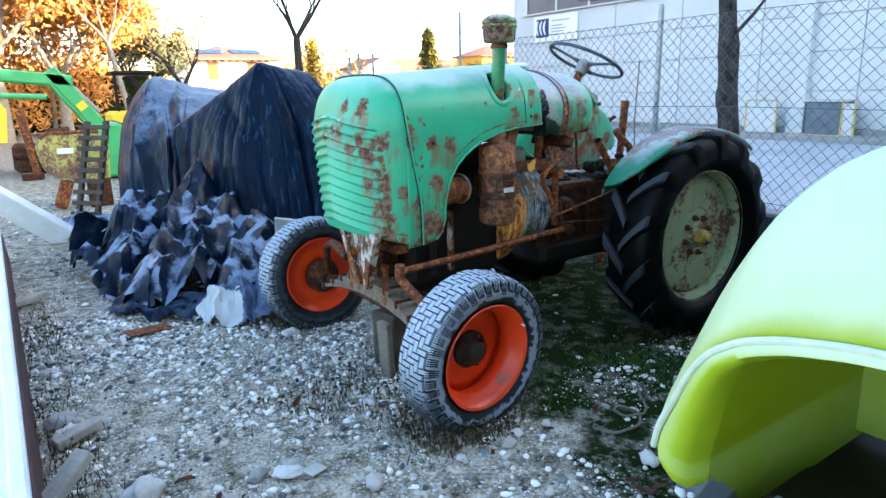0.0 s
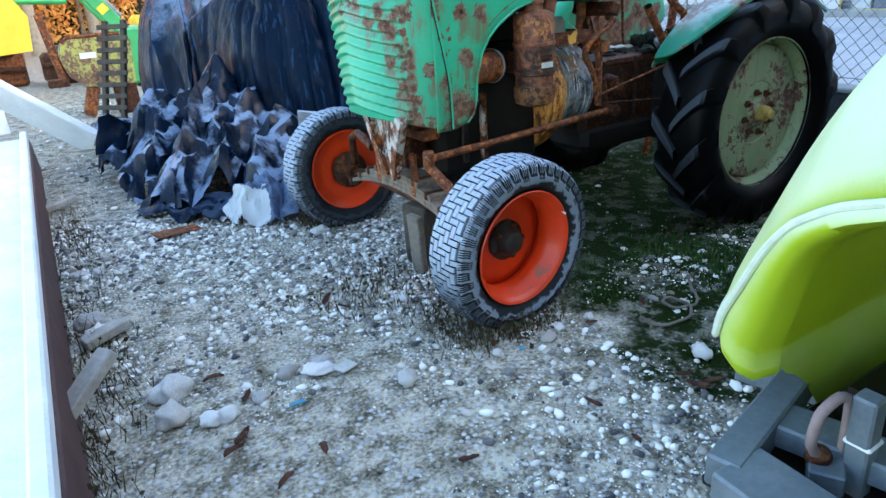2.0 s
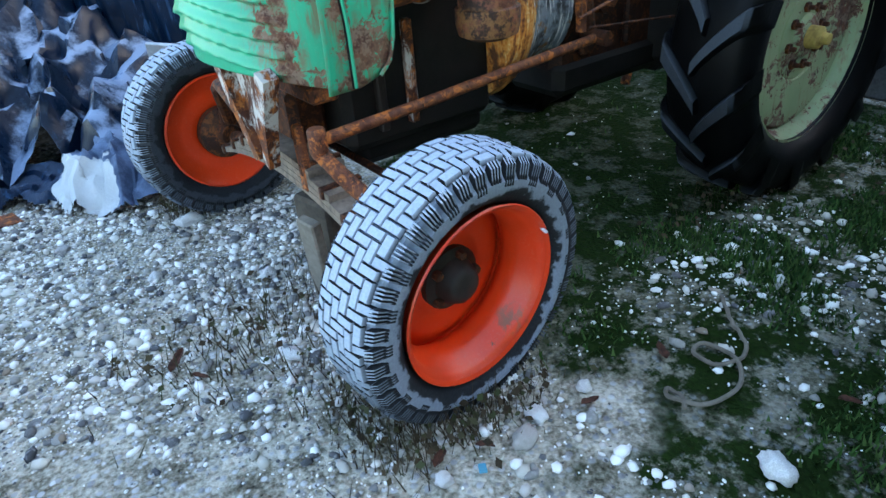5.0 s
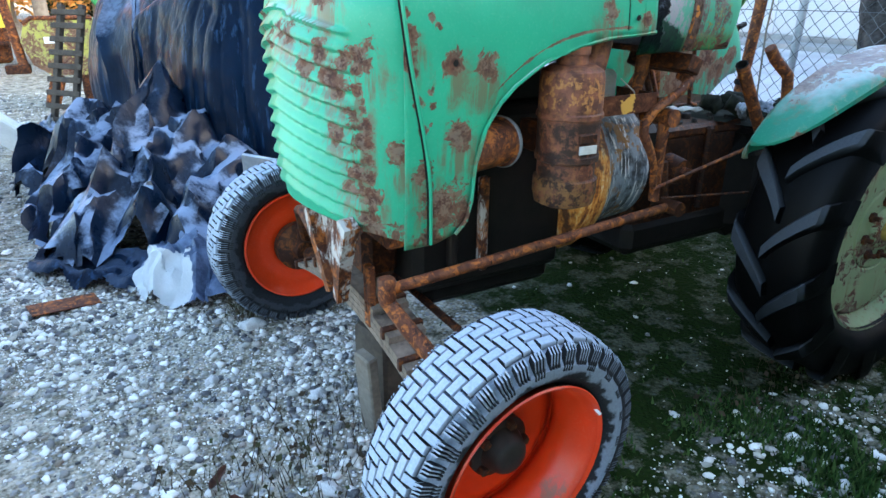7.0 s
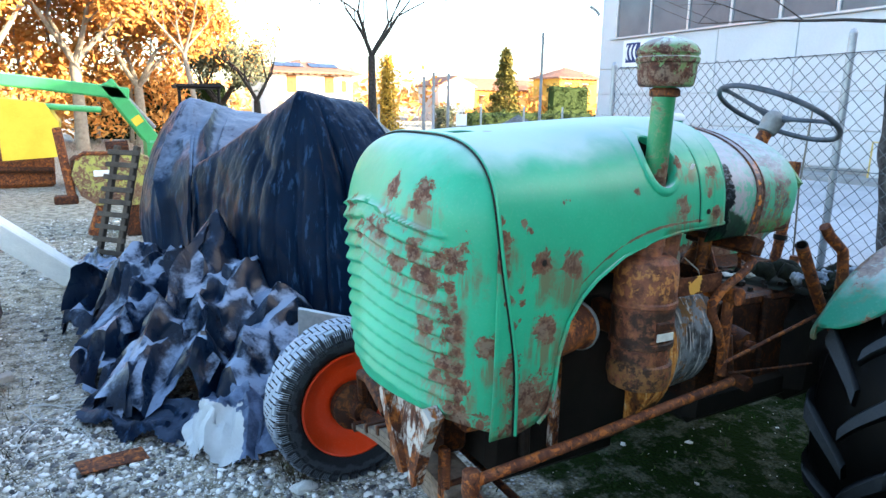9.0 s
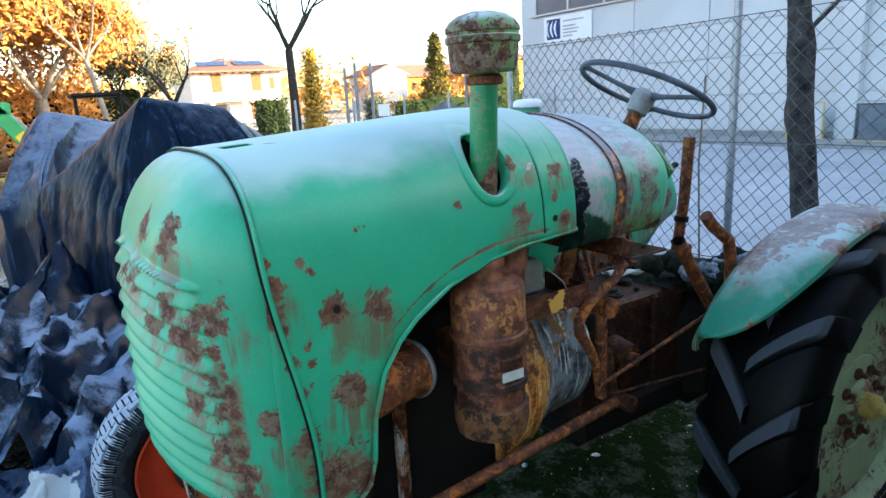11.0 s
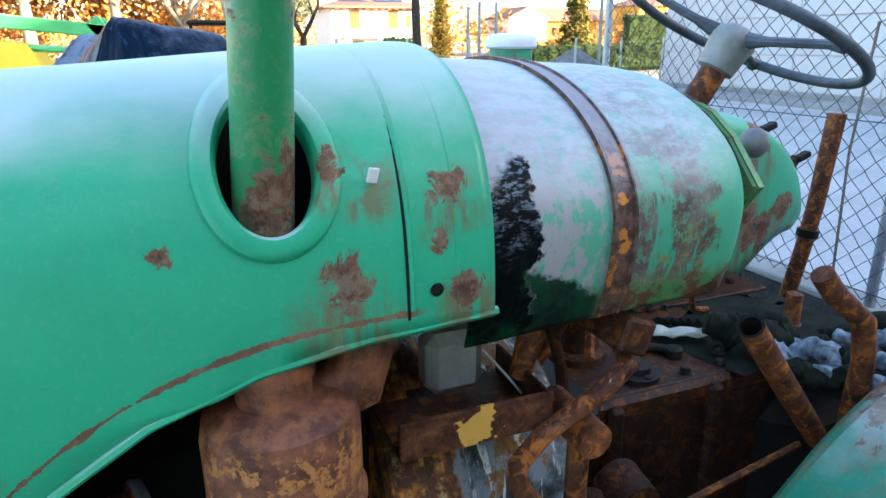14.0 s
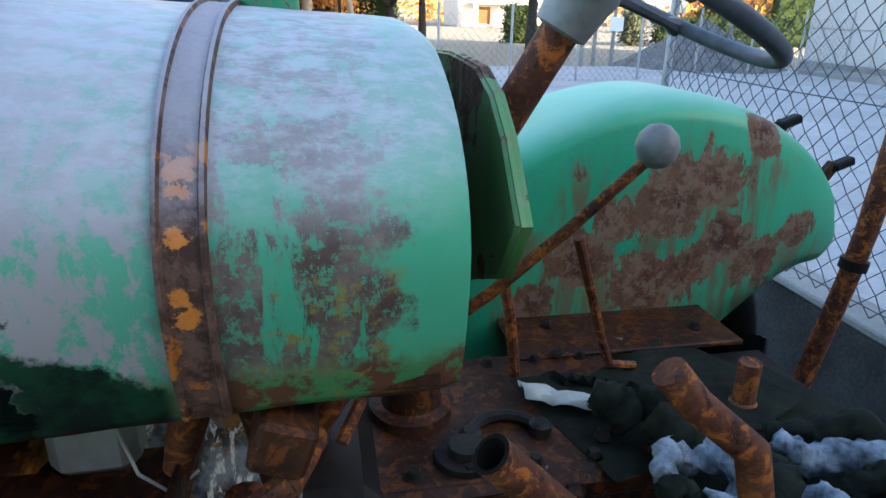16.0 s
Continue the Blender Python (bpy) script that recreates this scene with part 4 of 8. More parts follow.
def build_nose(tr):
    """Rounded front cowl with pressed, drooping louvres."""
    D, n = 0.198, 1.75
    rows = []
    for i in range(48):
        a = math.pi / 2 * min(1.0, i / 46.5)
        row = []
        for j in range(-200, 201):
            t = j / 200
            low = 0.765 + 0.058 * math.sin(a)
            y, z = section(t, 0.452, 1.60, low, 0.02)
            tuck = smooth(1.0, 0.80, z)
            xi = math.sin(a)
            k = max(0.0, 1 - xi ** n) ** (1 / n)
            x = -0.05 + 0.075 * smooth(1.45, 0.9, z) * (1 - xi) - D * xi * (1 - 0.10 * tuck)
            yy, zz = y * k, z if z < ZC else ZC + (z - ZC) * k
            # louvres
            lz = zz + 0.17 * abs(yy) + 0.004 * nz(yy * 5, zz * 3, 1)
            on = smooth(0.365, 0.325, abs(yy)) * smooth(0.86, 0.885, lz) * smooth(1.42, 1.40, lz)
            saw = (lz - 0.87) / 0.0475 % 1.0
            prof = smooth(0.0, 0.22, saw) * (1 - smooth(0.22, 1.0, saw) * 0.9)
            out = on * (0.017 * prof - 0.002) * (1 if xi > 0.05 else 0)
            dent = 0.007 * nz(x * 6, yy * 6, zz * 6) * smooth(0.5, 0.0, abs(zz - 1.3))
            nx, ny = -xi ** 0.8 - 0.15, (yy / 0.45)
            ln = math.hypot(nx, ny) or 1
            row.append((x + (out + dent) * nx / ln, yy + (out + dent) * ny / ln, zz))
        rows.append(row)
    s = Shape().grid(rows)
    nose = part("nose_cowl", s, M_nose, tr, "dented green front cowl with pressed louvres", sharp=50, solid=0.003)
    for x0, r in ((-0.052, 0.006),):
        pts = []
        for j in range(-50, 51):
            y, z = section(j / 50, 0.456, 1.604, 0.775)
            pts.append((-0.05 + 0.075 * smooth(1.45, 0.9, z), y, z))
        part("seam_bead", Shape().tube(pts, r, 7), M_nose, nose, "raised seam between cowl and hood")
        gap = [(x - 0.0075, y * 0.999, z) for x, y, z in pts]
        part("seam_gap", Shape().tube(gap, 0.0032, 6), M_black_iron, nose, "dark gap beside the seam")


def tank_section(a, x, grow=0.0, low=1.258):
    """Tank sheet at x: nearly half round above, tucked in below; a runs from -1 to 1 as in section()."""
    k = (x - 0.80) / 0.48
    w, top, zc = 0.428 - 0.034 * k + grow, 1.632 - 0.026 * k + grow, 1.392
    sg, t = (1 if a > 0 else -1), abs(a)
    if t < 0.70:
        q = t / 0.70 * math.pi / 2
        return sg * w * math.sin(q) ** (2 / 2.12), zc + (top - zc) * math.cos(q) ** (2 / 2.12)
    f = (t - 0.70) / 0.30
    return sg * (w - 0.028 * f ** 2), zc + (low - zc) * f


def build_tank(tr):
    rows = []
    for i in range(41):
        x = 0.795 + 0.487 * i / 40
        edge = -0.010 * smooth(1.262, 1.282, x)
        row = []
        for j in range(-56, 57):
            y, z = tank_section(j / 56, x, edge)
            d = 0.0035 * nz(x * 5, y * 5, z * 5) + 0.002 * nz(x * 14, y * 14, z * 14)
            row.append((x, y + d, z + d))
        rows.append(row)
    inner = [(1.284, *tank_section(j / 56, 1.28, -0.032, 1.275)) for j in range(-56, 57)]
    s = Shape().grid(rows + [inner])
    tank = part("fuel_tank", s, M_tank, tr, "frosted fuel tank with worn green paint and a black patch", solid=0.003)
    rows = []
    for x, o in ((1.014, 0.001), (1.0155, 0.008), (1.0195, 0.0085), (1.0215, 0.004), (1.0505, 0.004), (1.0525, 0.0085), (1.0565, 0.008), (1.058, 0.001)):
        rows.append([(x, *tank_section(j / 56, x, o + 0.002, 1.262)) for j in range(-56, 57)])
    part("tank_strap", Shape().grid(rows), M_strap, tank, "rusted strap over the tank")
    cap = part("filler_cap", Shape().turn([(0.0, 0.060), (0.036, 0.058), (0.047, 0.052), (0.051, 0.044), (0.051, 0.034), (0.046, 0.030), (0.0, 0.03)], pose(1.09, 0.05, 1.612), 28), M_white, tank, "frosted white filler cap")
    part("filler_neck", Shape().turn([(0.042, -0.01), (0.042, 0.034)], pose(1.09, 0.05, 1.612), 24), M_green, tank, "green filler neck")
    # belly that closes the tank below
    s = Shape().box((1.04, 0, 1.275), (0.44, 0.76, 0.02), ch=0.004)
    part("tank_floor", s, M_iron, tank)


def build_dash(tr):
    half = [(0.0, 1.566), (0.16, 1.560), (0.235, 1.537), (0.29, 1.50), (0.36, 1.425), (0.305, 1.348), (0.08, 1.25)]
    out = [(y, z) for y, z in half] + [(-y, z) for y, z in half[::-1][:-1]]
    dash = part("dash_panel", Shape().prism([(-y, z) for y, z in out], pose(1.346, 0, 0, 90, 0, -90), 0.006), M_dash, tr, "moss-stained green dash plate")
    rows = [[(x, y * f, 1.40 + (z - 1.40) * f) for y, z in out] for x, f in ((1.336, 0.975), (1.341, 0.99), (1.346, 1.0), (1.352, 1.0))]
    part("dash_flange", Shape().grid(rows, True), M_dash, dash)
    base, hub = Vector((1.285, -0.060, 1.28)), Vector((1.478, -0.115, 1.638))
    ax = (hub - base).normalized()
    col = part("steering_column", Shape().tube([base - ax * 0.35, hub], 0.026, 16), M_rust, tr, "rusted steering column")
    q = ax.to_track_quat("Z", "Y").to_matrix().to_4x4()
    m = Matrix.Translation(hub) @ q
    part("column_collar", Shape().turn([(0.026, -0.048), (0.036, -0.044), (0.042, 0.0), (0.046, 0.016), (0.040, 0.032), (0.024, 0.044), (0.0, 0.048)], m, 24), M_grey, col, "grey alloy hub collar")
    wc = hub + ax * 0.022
    m = Matrix.Translation(wc) @ Vector((0.42, -0.12, 0.90)).normalized().to_track_quat("Z", "Y").to_matrix().to_4x4()
    R = 0.240
    pts = [m @ Vector((R * math.cos(a), R * math.sin(a), 0.02)) for a in (2 * math.pi * k / 96 for k in range(97))]
    wheel = part("steering_wheel", Shape().tube(pts, 0.0104, 14, False), M_wheelrim, tr, "thin dark steering wheel with three spokes")
    for k, deg in enumerate((72, 195, 318)):
        a = radians(deg)
        p0 = m @ Vector((0.03 * math.cos(a), 0.03 * math.sin(a), 0.0))
        p1 = m @ Vector((R * math.cos(a), R * math.sin(a), 0.018))
        part("spoke", Shape().tube([p0, p0.lerp(p1, 0.25), p0.lerp(p1, 0.85), p1], [0.017, 0.009, 0.008, 0.015], 8), M_wheelrim, wheel)


def build_stack(tr):
    x, y = STACK
    b, t = Vector((x - 0.014, y + 0.004, 1.425)), Vector((x + 0.012, y + 0.016, 1.77))
    st = part("intake_pipe", Shape().tube([b + Vector((0, 0.07, -0.10)), b, t], 0.0345, 20), M_stack, tr, "green vertical air intake pipe")
    part("pipe_collar", Shape().turn([(0.038, 0.0), (0.045, 0.004), (0.045, 0.02), (0.038, 0.026)], Matrix.Translation(t - Vector((0, 0, 0.05))), 20), M_rust, st, "rusted pipe collar")
    m = Matrix.Translation((t.x, t.y, 1.75))
    prof = [(0.036, 0.008), (0.074, 0.0), (0.080, 0.006), (0.084, 0.03), (0.086, 0.066), (0.091, 0.069), (0.092, 0.082), (0.087, 0.085), (0.087, 0.092), (0.091, 0.094), (0.090, 0.104), (0.080, 0.118), (0.06, 0.132), (0.03, 0.140), (0.0, 0.141)]
    part("precleaner_bowl", Shape().turn(prof, m, 36), M_bowl, st, "rusty green pre-cleaner bowl with a frosted lid")


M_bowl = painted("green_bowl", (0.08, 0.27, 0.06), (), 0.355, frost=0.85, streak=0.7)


def build_engine(tr):
    part("engine_block", Shape().box((0.42, 0.0, 0.78), (0.62, 0.40, 0.62), ch=0.03), M_black_iron, tr, "oily black engine block")
    part("cylinder_head", Shape().box((0.42, 0.02, 1.16), (0.46, 0.30, 0.16), ch=0.02), M_black_iron, tr)
    part("rocker_cover", Shape().box((0.45, 0.04, 1.36), (0.74, 0.62, 0.26), ch=0.06), M_black_iron, tr, "oily black engine cover under the hood")
    part("radiator", Shape().box((0.02, 0.0, 1.12), (0.10, 0.74, 0.66), ch=0.02), M_black_iron, tr, "dark radiator behind the cowl")
    part("sump", Shape().box((0.45, 0.0, 0.46), (0.55, 0.30, 0.14), ch=0.03), M_black_iron, tr)
    for i, x in enumerate((0.24, 0.36)):
        part("block_rib", Shape().box((x, -0.212, 0.70), (0.035, 0.03, 0.34), ch=0.006), M_bracket if i else M_grease, tr)
    # side air filter
    fx, fy = 0.545, -0.40
    prof = [(0.0, 1.245), (0.04, 1.245), (0.07, 1.24), (0.094, 1.225), (0.099, 1.20), (0.099, 1.105), (0.104, 1.10), (0.104, 1.088), (0.098, 1.084), (0.098, 0.975), (0.101, 0.972), (0.101, 0.955), (0.092, 0.95), (0.092, 0.90), (0.102, 0.895), (0.102, 0.85), (0.094, 0.815), (0.06, 0.80), (0.0, 0.797)]
    fl = part("air_filter", Shape().turn(prof, pose(fx, fy, 0), 40), M_filter, tr, "rusted oil-bath air filter canister")
    part("filter_neck", Shape().turn([(0.047, 1.24), (0.047, 1.27), (0.052, 1.272), (0.052, 1.30), (0.044, 1.305), (0.044, 1.36)], pose(fx - 0.005, fy, 0), 24), M_filter, fl)
    part("filter_label", Shape().box((fx - 0.004, fy - 0.1015, 1.000), (0.066, 0.004, 0.026), (0, 0, -3), ch=0.001), M_plastic_white, fl, "small worn white label")
    part("filter_clip", Shape().box((fx - 0.01, fy - 0.103, 1.035), (0.07, 0.012, 0.03), ch=0.004), M_iron, fl)
    part("outlet_pipe", Shape().tube([(fx + 0.02, fy + 0.03, 1.20), (fx + 0.10, fy + 0.035, 1.225), (fx + 0.125, fy + 0.04, 1.30), (fx + 0.125, fy + 0.06, 1.42)], [0.045, 0.05, 0.046, 0.046], 18), M_filter, fl)
    part("filter_bracket", Shape().box((fx - 0.02, -0.26, 1.0), (0.05, 0.12, 0.10), ch=0.008), M_iron, fl)
    # breather drum
    m = pose(0.255, -0.335, 1.005, 0, 90, 0) @ pose(0, 0, 0, -18, 0, 0)
    dr = part("breather_drum", Shape().turn([(0.0, -0.10), (0.066, -0.10), (0.070, -0.09), (0.070, 0.10), (0.078, 0.104), (0.078, 0.118), (0.070, 0.12), (0.060, 0.112), (0.0, 0.108)], m, 32), M_ochre, tr, "rusted ochre breather drum")
    part("drum_rim", Shape().turn([(0.079, 0.102), (0.083, 0.108), (0.079, 0.119)], m, 32), M_grey, dr, "pale rim")
    # flywheel housing with lime stains
    m = pose(0.80, 0.0, 0.80, 0, 90, 0)
    part("flywheel_housing", Shape().turn([(0.20, -0.10), (0.315, -0.09), (0.325, -0.08), (0.325, -0.02), (0.312, -0.015), (0.312, 0.02), (0.27, 0.09), (0.25, 0.16), (0.24, 0.30), (0.1, 0.31)], m, 48), M_bell, tr, "orange rusted flywheel housing with lime stains")
    # gearbox
    gb = part("gearbox", Shape().box((1.42, 0.045, 0.70), (0.64, 0.39, 0.44), ch=0.04), M_gearbox, tr, "oily dark brown gearbox")
    part("gearbox_belly", Shape().box((1.45, 0.0, 0.48), (0.70, 0.34, 0.16), ch=0.04), M_black_iron, gb)
    part("side_rib", Shape().box((1.25, -0.160, 0.74), (0.04, 0.03, 0.36), ch=0.01), M_gearbox, gb)
    part("side_rib", Shape().box((1.52, -0.160, 0.74), (0.04, 0.03, 0.36), ch=0.01), M_gearbox, gb)
    part("deck_plate", Shape().box((1.42, 0.045, 0.925), (0.60, 0.37, 0.016), ch=0.004), M_deck, gb, "worn gearbox cover plate")
    part("deck_plate", Shape().box((1.80, 0.32, 0.935), (0.52, 0.24, 0.012), ch=0.003), M_deck, gb, "worn foot plate")
    part("deck_plate", Shape().box((1.93, 0.0, 0.90), (0.36, 0.42, 0.016), ch=0.003), M_black_iron, gb, "worn rear plate")
    bolt = Shape().turn([(0.0, 0.014), (0.009, 0.013), (0.0115, 0.009), (0.0115, 0.0), (0.016, 0.0), (0.016, -0.002)], None, 6).mesh("bolt")
    bolt.materials.append(M_grease)
    for i in range(6):
        for y in (-0.115, 0.2):
            part("bolt", bolt, None, gb, loc=pose(1.17 + 0.1 * i, y, 0.935, 0, 0, 20 * i))
    for p in ((1.36, -0.12), (1.62, 0.2), (1.64, 0.33), (1.75, 0.40), (1.98, 0.27), (1.60, -0.08), (1.55, 0.08)):
        part("bolt", bolt, None, gb, loc=pose(*p, 0.937 if p[0] < 1.6 else 0.945))
    part("gear_tower", Shape().turn([(0.075, 0.93), (0.072, 0.95), (0.055, 0.96), (0.05, 1.04), (0.058, 1.05), (0.058, 1.065), (0.04, 1.075), (0.0, 1.08)], pose(1.29, 0.06, 0), 24), M_iron, gb, "rusted gear lever tower")
    part("inspection_cap", Shape().turn([(0.05, 0.932), (0.05, 0.945), (0.03, 0.948), (0.028, 0.962), (0.0, 0.964)], pose(1.36, -0.085, 0), 20), M_grease, gb)
    arc = [(1.44 + 0.065 * math.cos(a), -0.06 + 0.065 * math.sin(a), 0.945) for a in (0.3 + 0.2 * i for i in range(14))]
    part("shift_fork", Shape().tube(arc, 0.011, 8), M_grease, gb, "curved iron fork on the cover")
    for c in (arc[0], arc[-1]):
        part("fork_boss", Shape().turn([(0.0, 0.026), (0.012, 0.026), (0.020, 0.020), (0.020, 0.0)], pose(c[0], c[1], 0.934), 14), M_grease, gb)
    part("cover_rim", Shape().box((1.42, -0.142, 0.905), (0.62, 0.03, 0.05), ch=0.012), M_deck, gb, "rounded flange of the gearbox cover")
    part("cover_rim", Shape().box((1.725, 0.04, 0.905), (0.03, 0.36, 0.05), ch=0.012), M_deck, gb)
    part("side_boss", Shape().tube([(1.20, -0.24, 0.80), (1.20, -0.32, 0.80)], [0.06, 0.048], 18), M_iron, gb, "rusted side boss")
    part("side_nut", Shape().tube([(1.20, -0.32, 0.80), (1.20, -0.345, 0.80)], 0.024, 6), M_rust, gb)
    part("bell_cover", Shape().box((1.12, 0.0, 0.90), (0.20, 0.36, 0.12), ch=0.03), M_grease, gb)
    # rear axle
    ax = part("rear_axle", Shape().tube([(1.94, -0.62, 0.56), (1.94, 0.62, 0.56)], 0.085, 20), M_black_iron, tr)
    part("axle_housing", Shape().box((1.90, 0, 0.62), (0.44, 0.46, 0.48), ch=0.08), M_black_iron, ax)
    # battery tray
    tray = part("battery_tray", Shape().box((0.845, -0.345, 1.09), (0.26, 0.008, 0.065), ch=0.002), M_tray, tr, "rusted angle tray with a yellow paint blotch")
    part("tray_floor", Shape().box((0.845, -0.25, 1.062), (0.26, 0.19, 0.006), ch=0.002), M_iron, tray)
    part("tray_side", Shape().box((0.97, -0.25, 1.09), (0.008, 0.19, 0.06), ch=0.002), M_iron, tray)
    part("white_bottle", Shape().box((0.86, -0.19, 1.13), (0.105, 0.07, 0.115), ch=0.018), M_plastic_white, tray, "dirty white plastic reservoir")
    part("hose", Shape().tube([(0.90, -0.24, 1.16), (0.93, -0.28, 1.12), (0.96, -0.27, 1.08), (0.98, -0.22, 1.07)], 0.0022, 6), M_plastic_white, tray)
    part("fuel_cock", Shape().tube([(0.99, -0.25, 1.27), (0.985, -0.25, 1.17), (0.965, -0.25, 1.10)], [0.026, 0.024, 0.018], 14), M_ochre, tr, "ochre fuel strainer")
    # Added panel: keeps far-side light out so the space under the tank stays dark.
    part("under_tank_blocker", Shape().box((0.77, 0.16, 1.10), (0.20, 0.02, 0.36), ch=0.004), M_black_iron, tr, "black panel added under the tank to stop light from behind")
    part("bracket_arm", Shape().tube([(1.02, -0.2, 1.27), (1.06, -0.23, 1.10), (1.08, -0.23, 0.98)], 0.012, 8), M_iron, tr)
    part("tank_bracket", Shape().box((1.10, -0.24, 1.21), (0.06, 0.30, 0.06), (0, 20, 0), ch=0.006), M_iron, tr)
    for y in (-0.1, 0.12, 0.25):
        part("cable", Shape().tube([(0.78 + 0.03 * math.sin(y * 30 + k), y + 0.04 * math.sin(k), 1.26 - 0.055 * k) for k in range(6)], 0.006, 6), M_black_iron, tr)
    part("control_link", Shape().tube([(1.16, -0.18, 1.06), (1.24, -0.06, 1.15), (1.30, 0.06, 1.24)], 0.010, 8), M_rust, tr)


def make_filter():
    """Canister: maroon rust on the dome, bright flakes round the upper drum, oily black lower down, ochre cup."""
    n = Nodes("rusted_canister")
    x, y, z = n.split()
    mid, fine, rag = n.noise(20, 6, 0.65), n.noise(110, 3), n.noise(42, 7, 0.75)
    col = n.mix(n.span(mid, 0.38, 0.62), (0.085, 0.028, 0.016), (0.24, 0.085, 0.045))
    belt = n.math("MULTIPLY", n.span(z, 1.10, 1.13), n.math("SUBTRACT", 1.0, n.span(z, 1.20, 1.225)))
    col = n.mix(n.math("MULTIPLY", n.span(rag, 0.50, 0.56), n.mixf(belt, 0.22, 0.95)), col, n.mix(fine, (0.34, 0.11, 0.022), (0.58, 0.28, 0.09)))
    low = n.math("SUBTRACT", 1.0, n.span(z, 1.07, 1.09))
    col = n.mix(n.math("MULTIPLY", low, n.span(n.noise(13, 6, 0.7), 0.43, 0.54)), col, n.mix(fine, (0.012, 0.007, 0.005), (0.05, 0.022, 0.014)))
    cup = n.math("SUBTRACT", 1.0, n.span(n.math("ADD", z, n.math("MULTIPLY", n.math("SUBTRACT", mid, 0.5), 0.05)), 0.89, 0.91))
    col = n.mix(n.math("MULTIPLY", cup, n.span(rag, 0.46, 0.55)), col, n.mix(fine, (0.13, 0.055, 0.018), (0.28, 0.14, 0.05)))
    n.bump(n.math("ADD", rag, fine), 0.5, 0.005)
    return n.done(col, n.mixf(mid, 0.38, 0.75), spec=0.35)


M_filter = make_filter()


def make_tray():
    n = Nodes("rusted_tray")
    mid, fine = n.noise(25, 5), n.noise(110, 3)
    col = n.ramp(n.math("ADD", n.math("MULTIPLY", mid, 0.6), n.math("MULTIPLY", fine, 0.4)), RUST)
    d = n.math("ADD", n.near((0.845, -0.35, 1.09), 0.045), n.math("MULTIPLY", n.math("SUBTRACT", n.noise(50, 3), 0.5), 2.2))
    return n.bump(fine, 0.3, 0.004).done(n.mix(n.span(d, 0.2, 0.3), col, (0.62, 0.34, 0.07)), 0.8)


M_tray = make_tray()


def make_bell():
    """Flywheel housing: ochre rust in runs on the ring, old grey-blue paint with lime streaks behind it."""
    n = Nodes("rust_lime_stained")
    x, y, z = n.split()
    mid, fine = n.noise(16, 6, 0.65), n.noise(80, 3)
    run = n.noise(30, 6, 0.7, n.stretch(1.6, 0.5, 0.16), 0.4)
    rust = n.ramp(n.math("ADD", n.math("MULTIPLY", run, 0.75), n.math("MULTIPLY", fine, 0.25)), [(0.36, (0.025, 0.010, 0.006)), (0.44, (0.22, 0.07, 0.02)), (0.51, (0.62, 0.23, 0.04)), (0.58, (0.70, 0.40, 0.12)), (0.66, (0.82, 0.72, 0.52))])
    rust = n.mix(n.span(n.noise(7, 6, 0.7), 0.50, 0.60), rust, n.mix(fine, (0.06, 0.022, 0.012), (0.16, 0.07, 0.035)))
    paint = n.mix(n.span(mid, 0.38, 0.58), (0.035, 0.036, 0.036), (0.24, 0.28, 0.31))
    paint = n.mix(n.span(run, 0.54, 0.59), paint, (0.74, 0.74, 0.70))
    paint = n.mix(n.span(n.noise(9, 6, 0.75), 0.53, 0.58), paint, n.mix(fine, (0.10, 0.045, 0.015), (0.42, 0.20, 0.05)))
    back = n.span(n.math("ADD", x, n.math("MULTIPLY", n.math("SUBTRACT", mid, 0.5), 0.10)), 0.850, 0.862)
    return n.bump(n.math("ADD", run, fine), 0.5, 0.005).done(n.mix(back, rust, paint), 0.6, spec=0.3)


M_bell = make_bell()


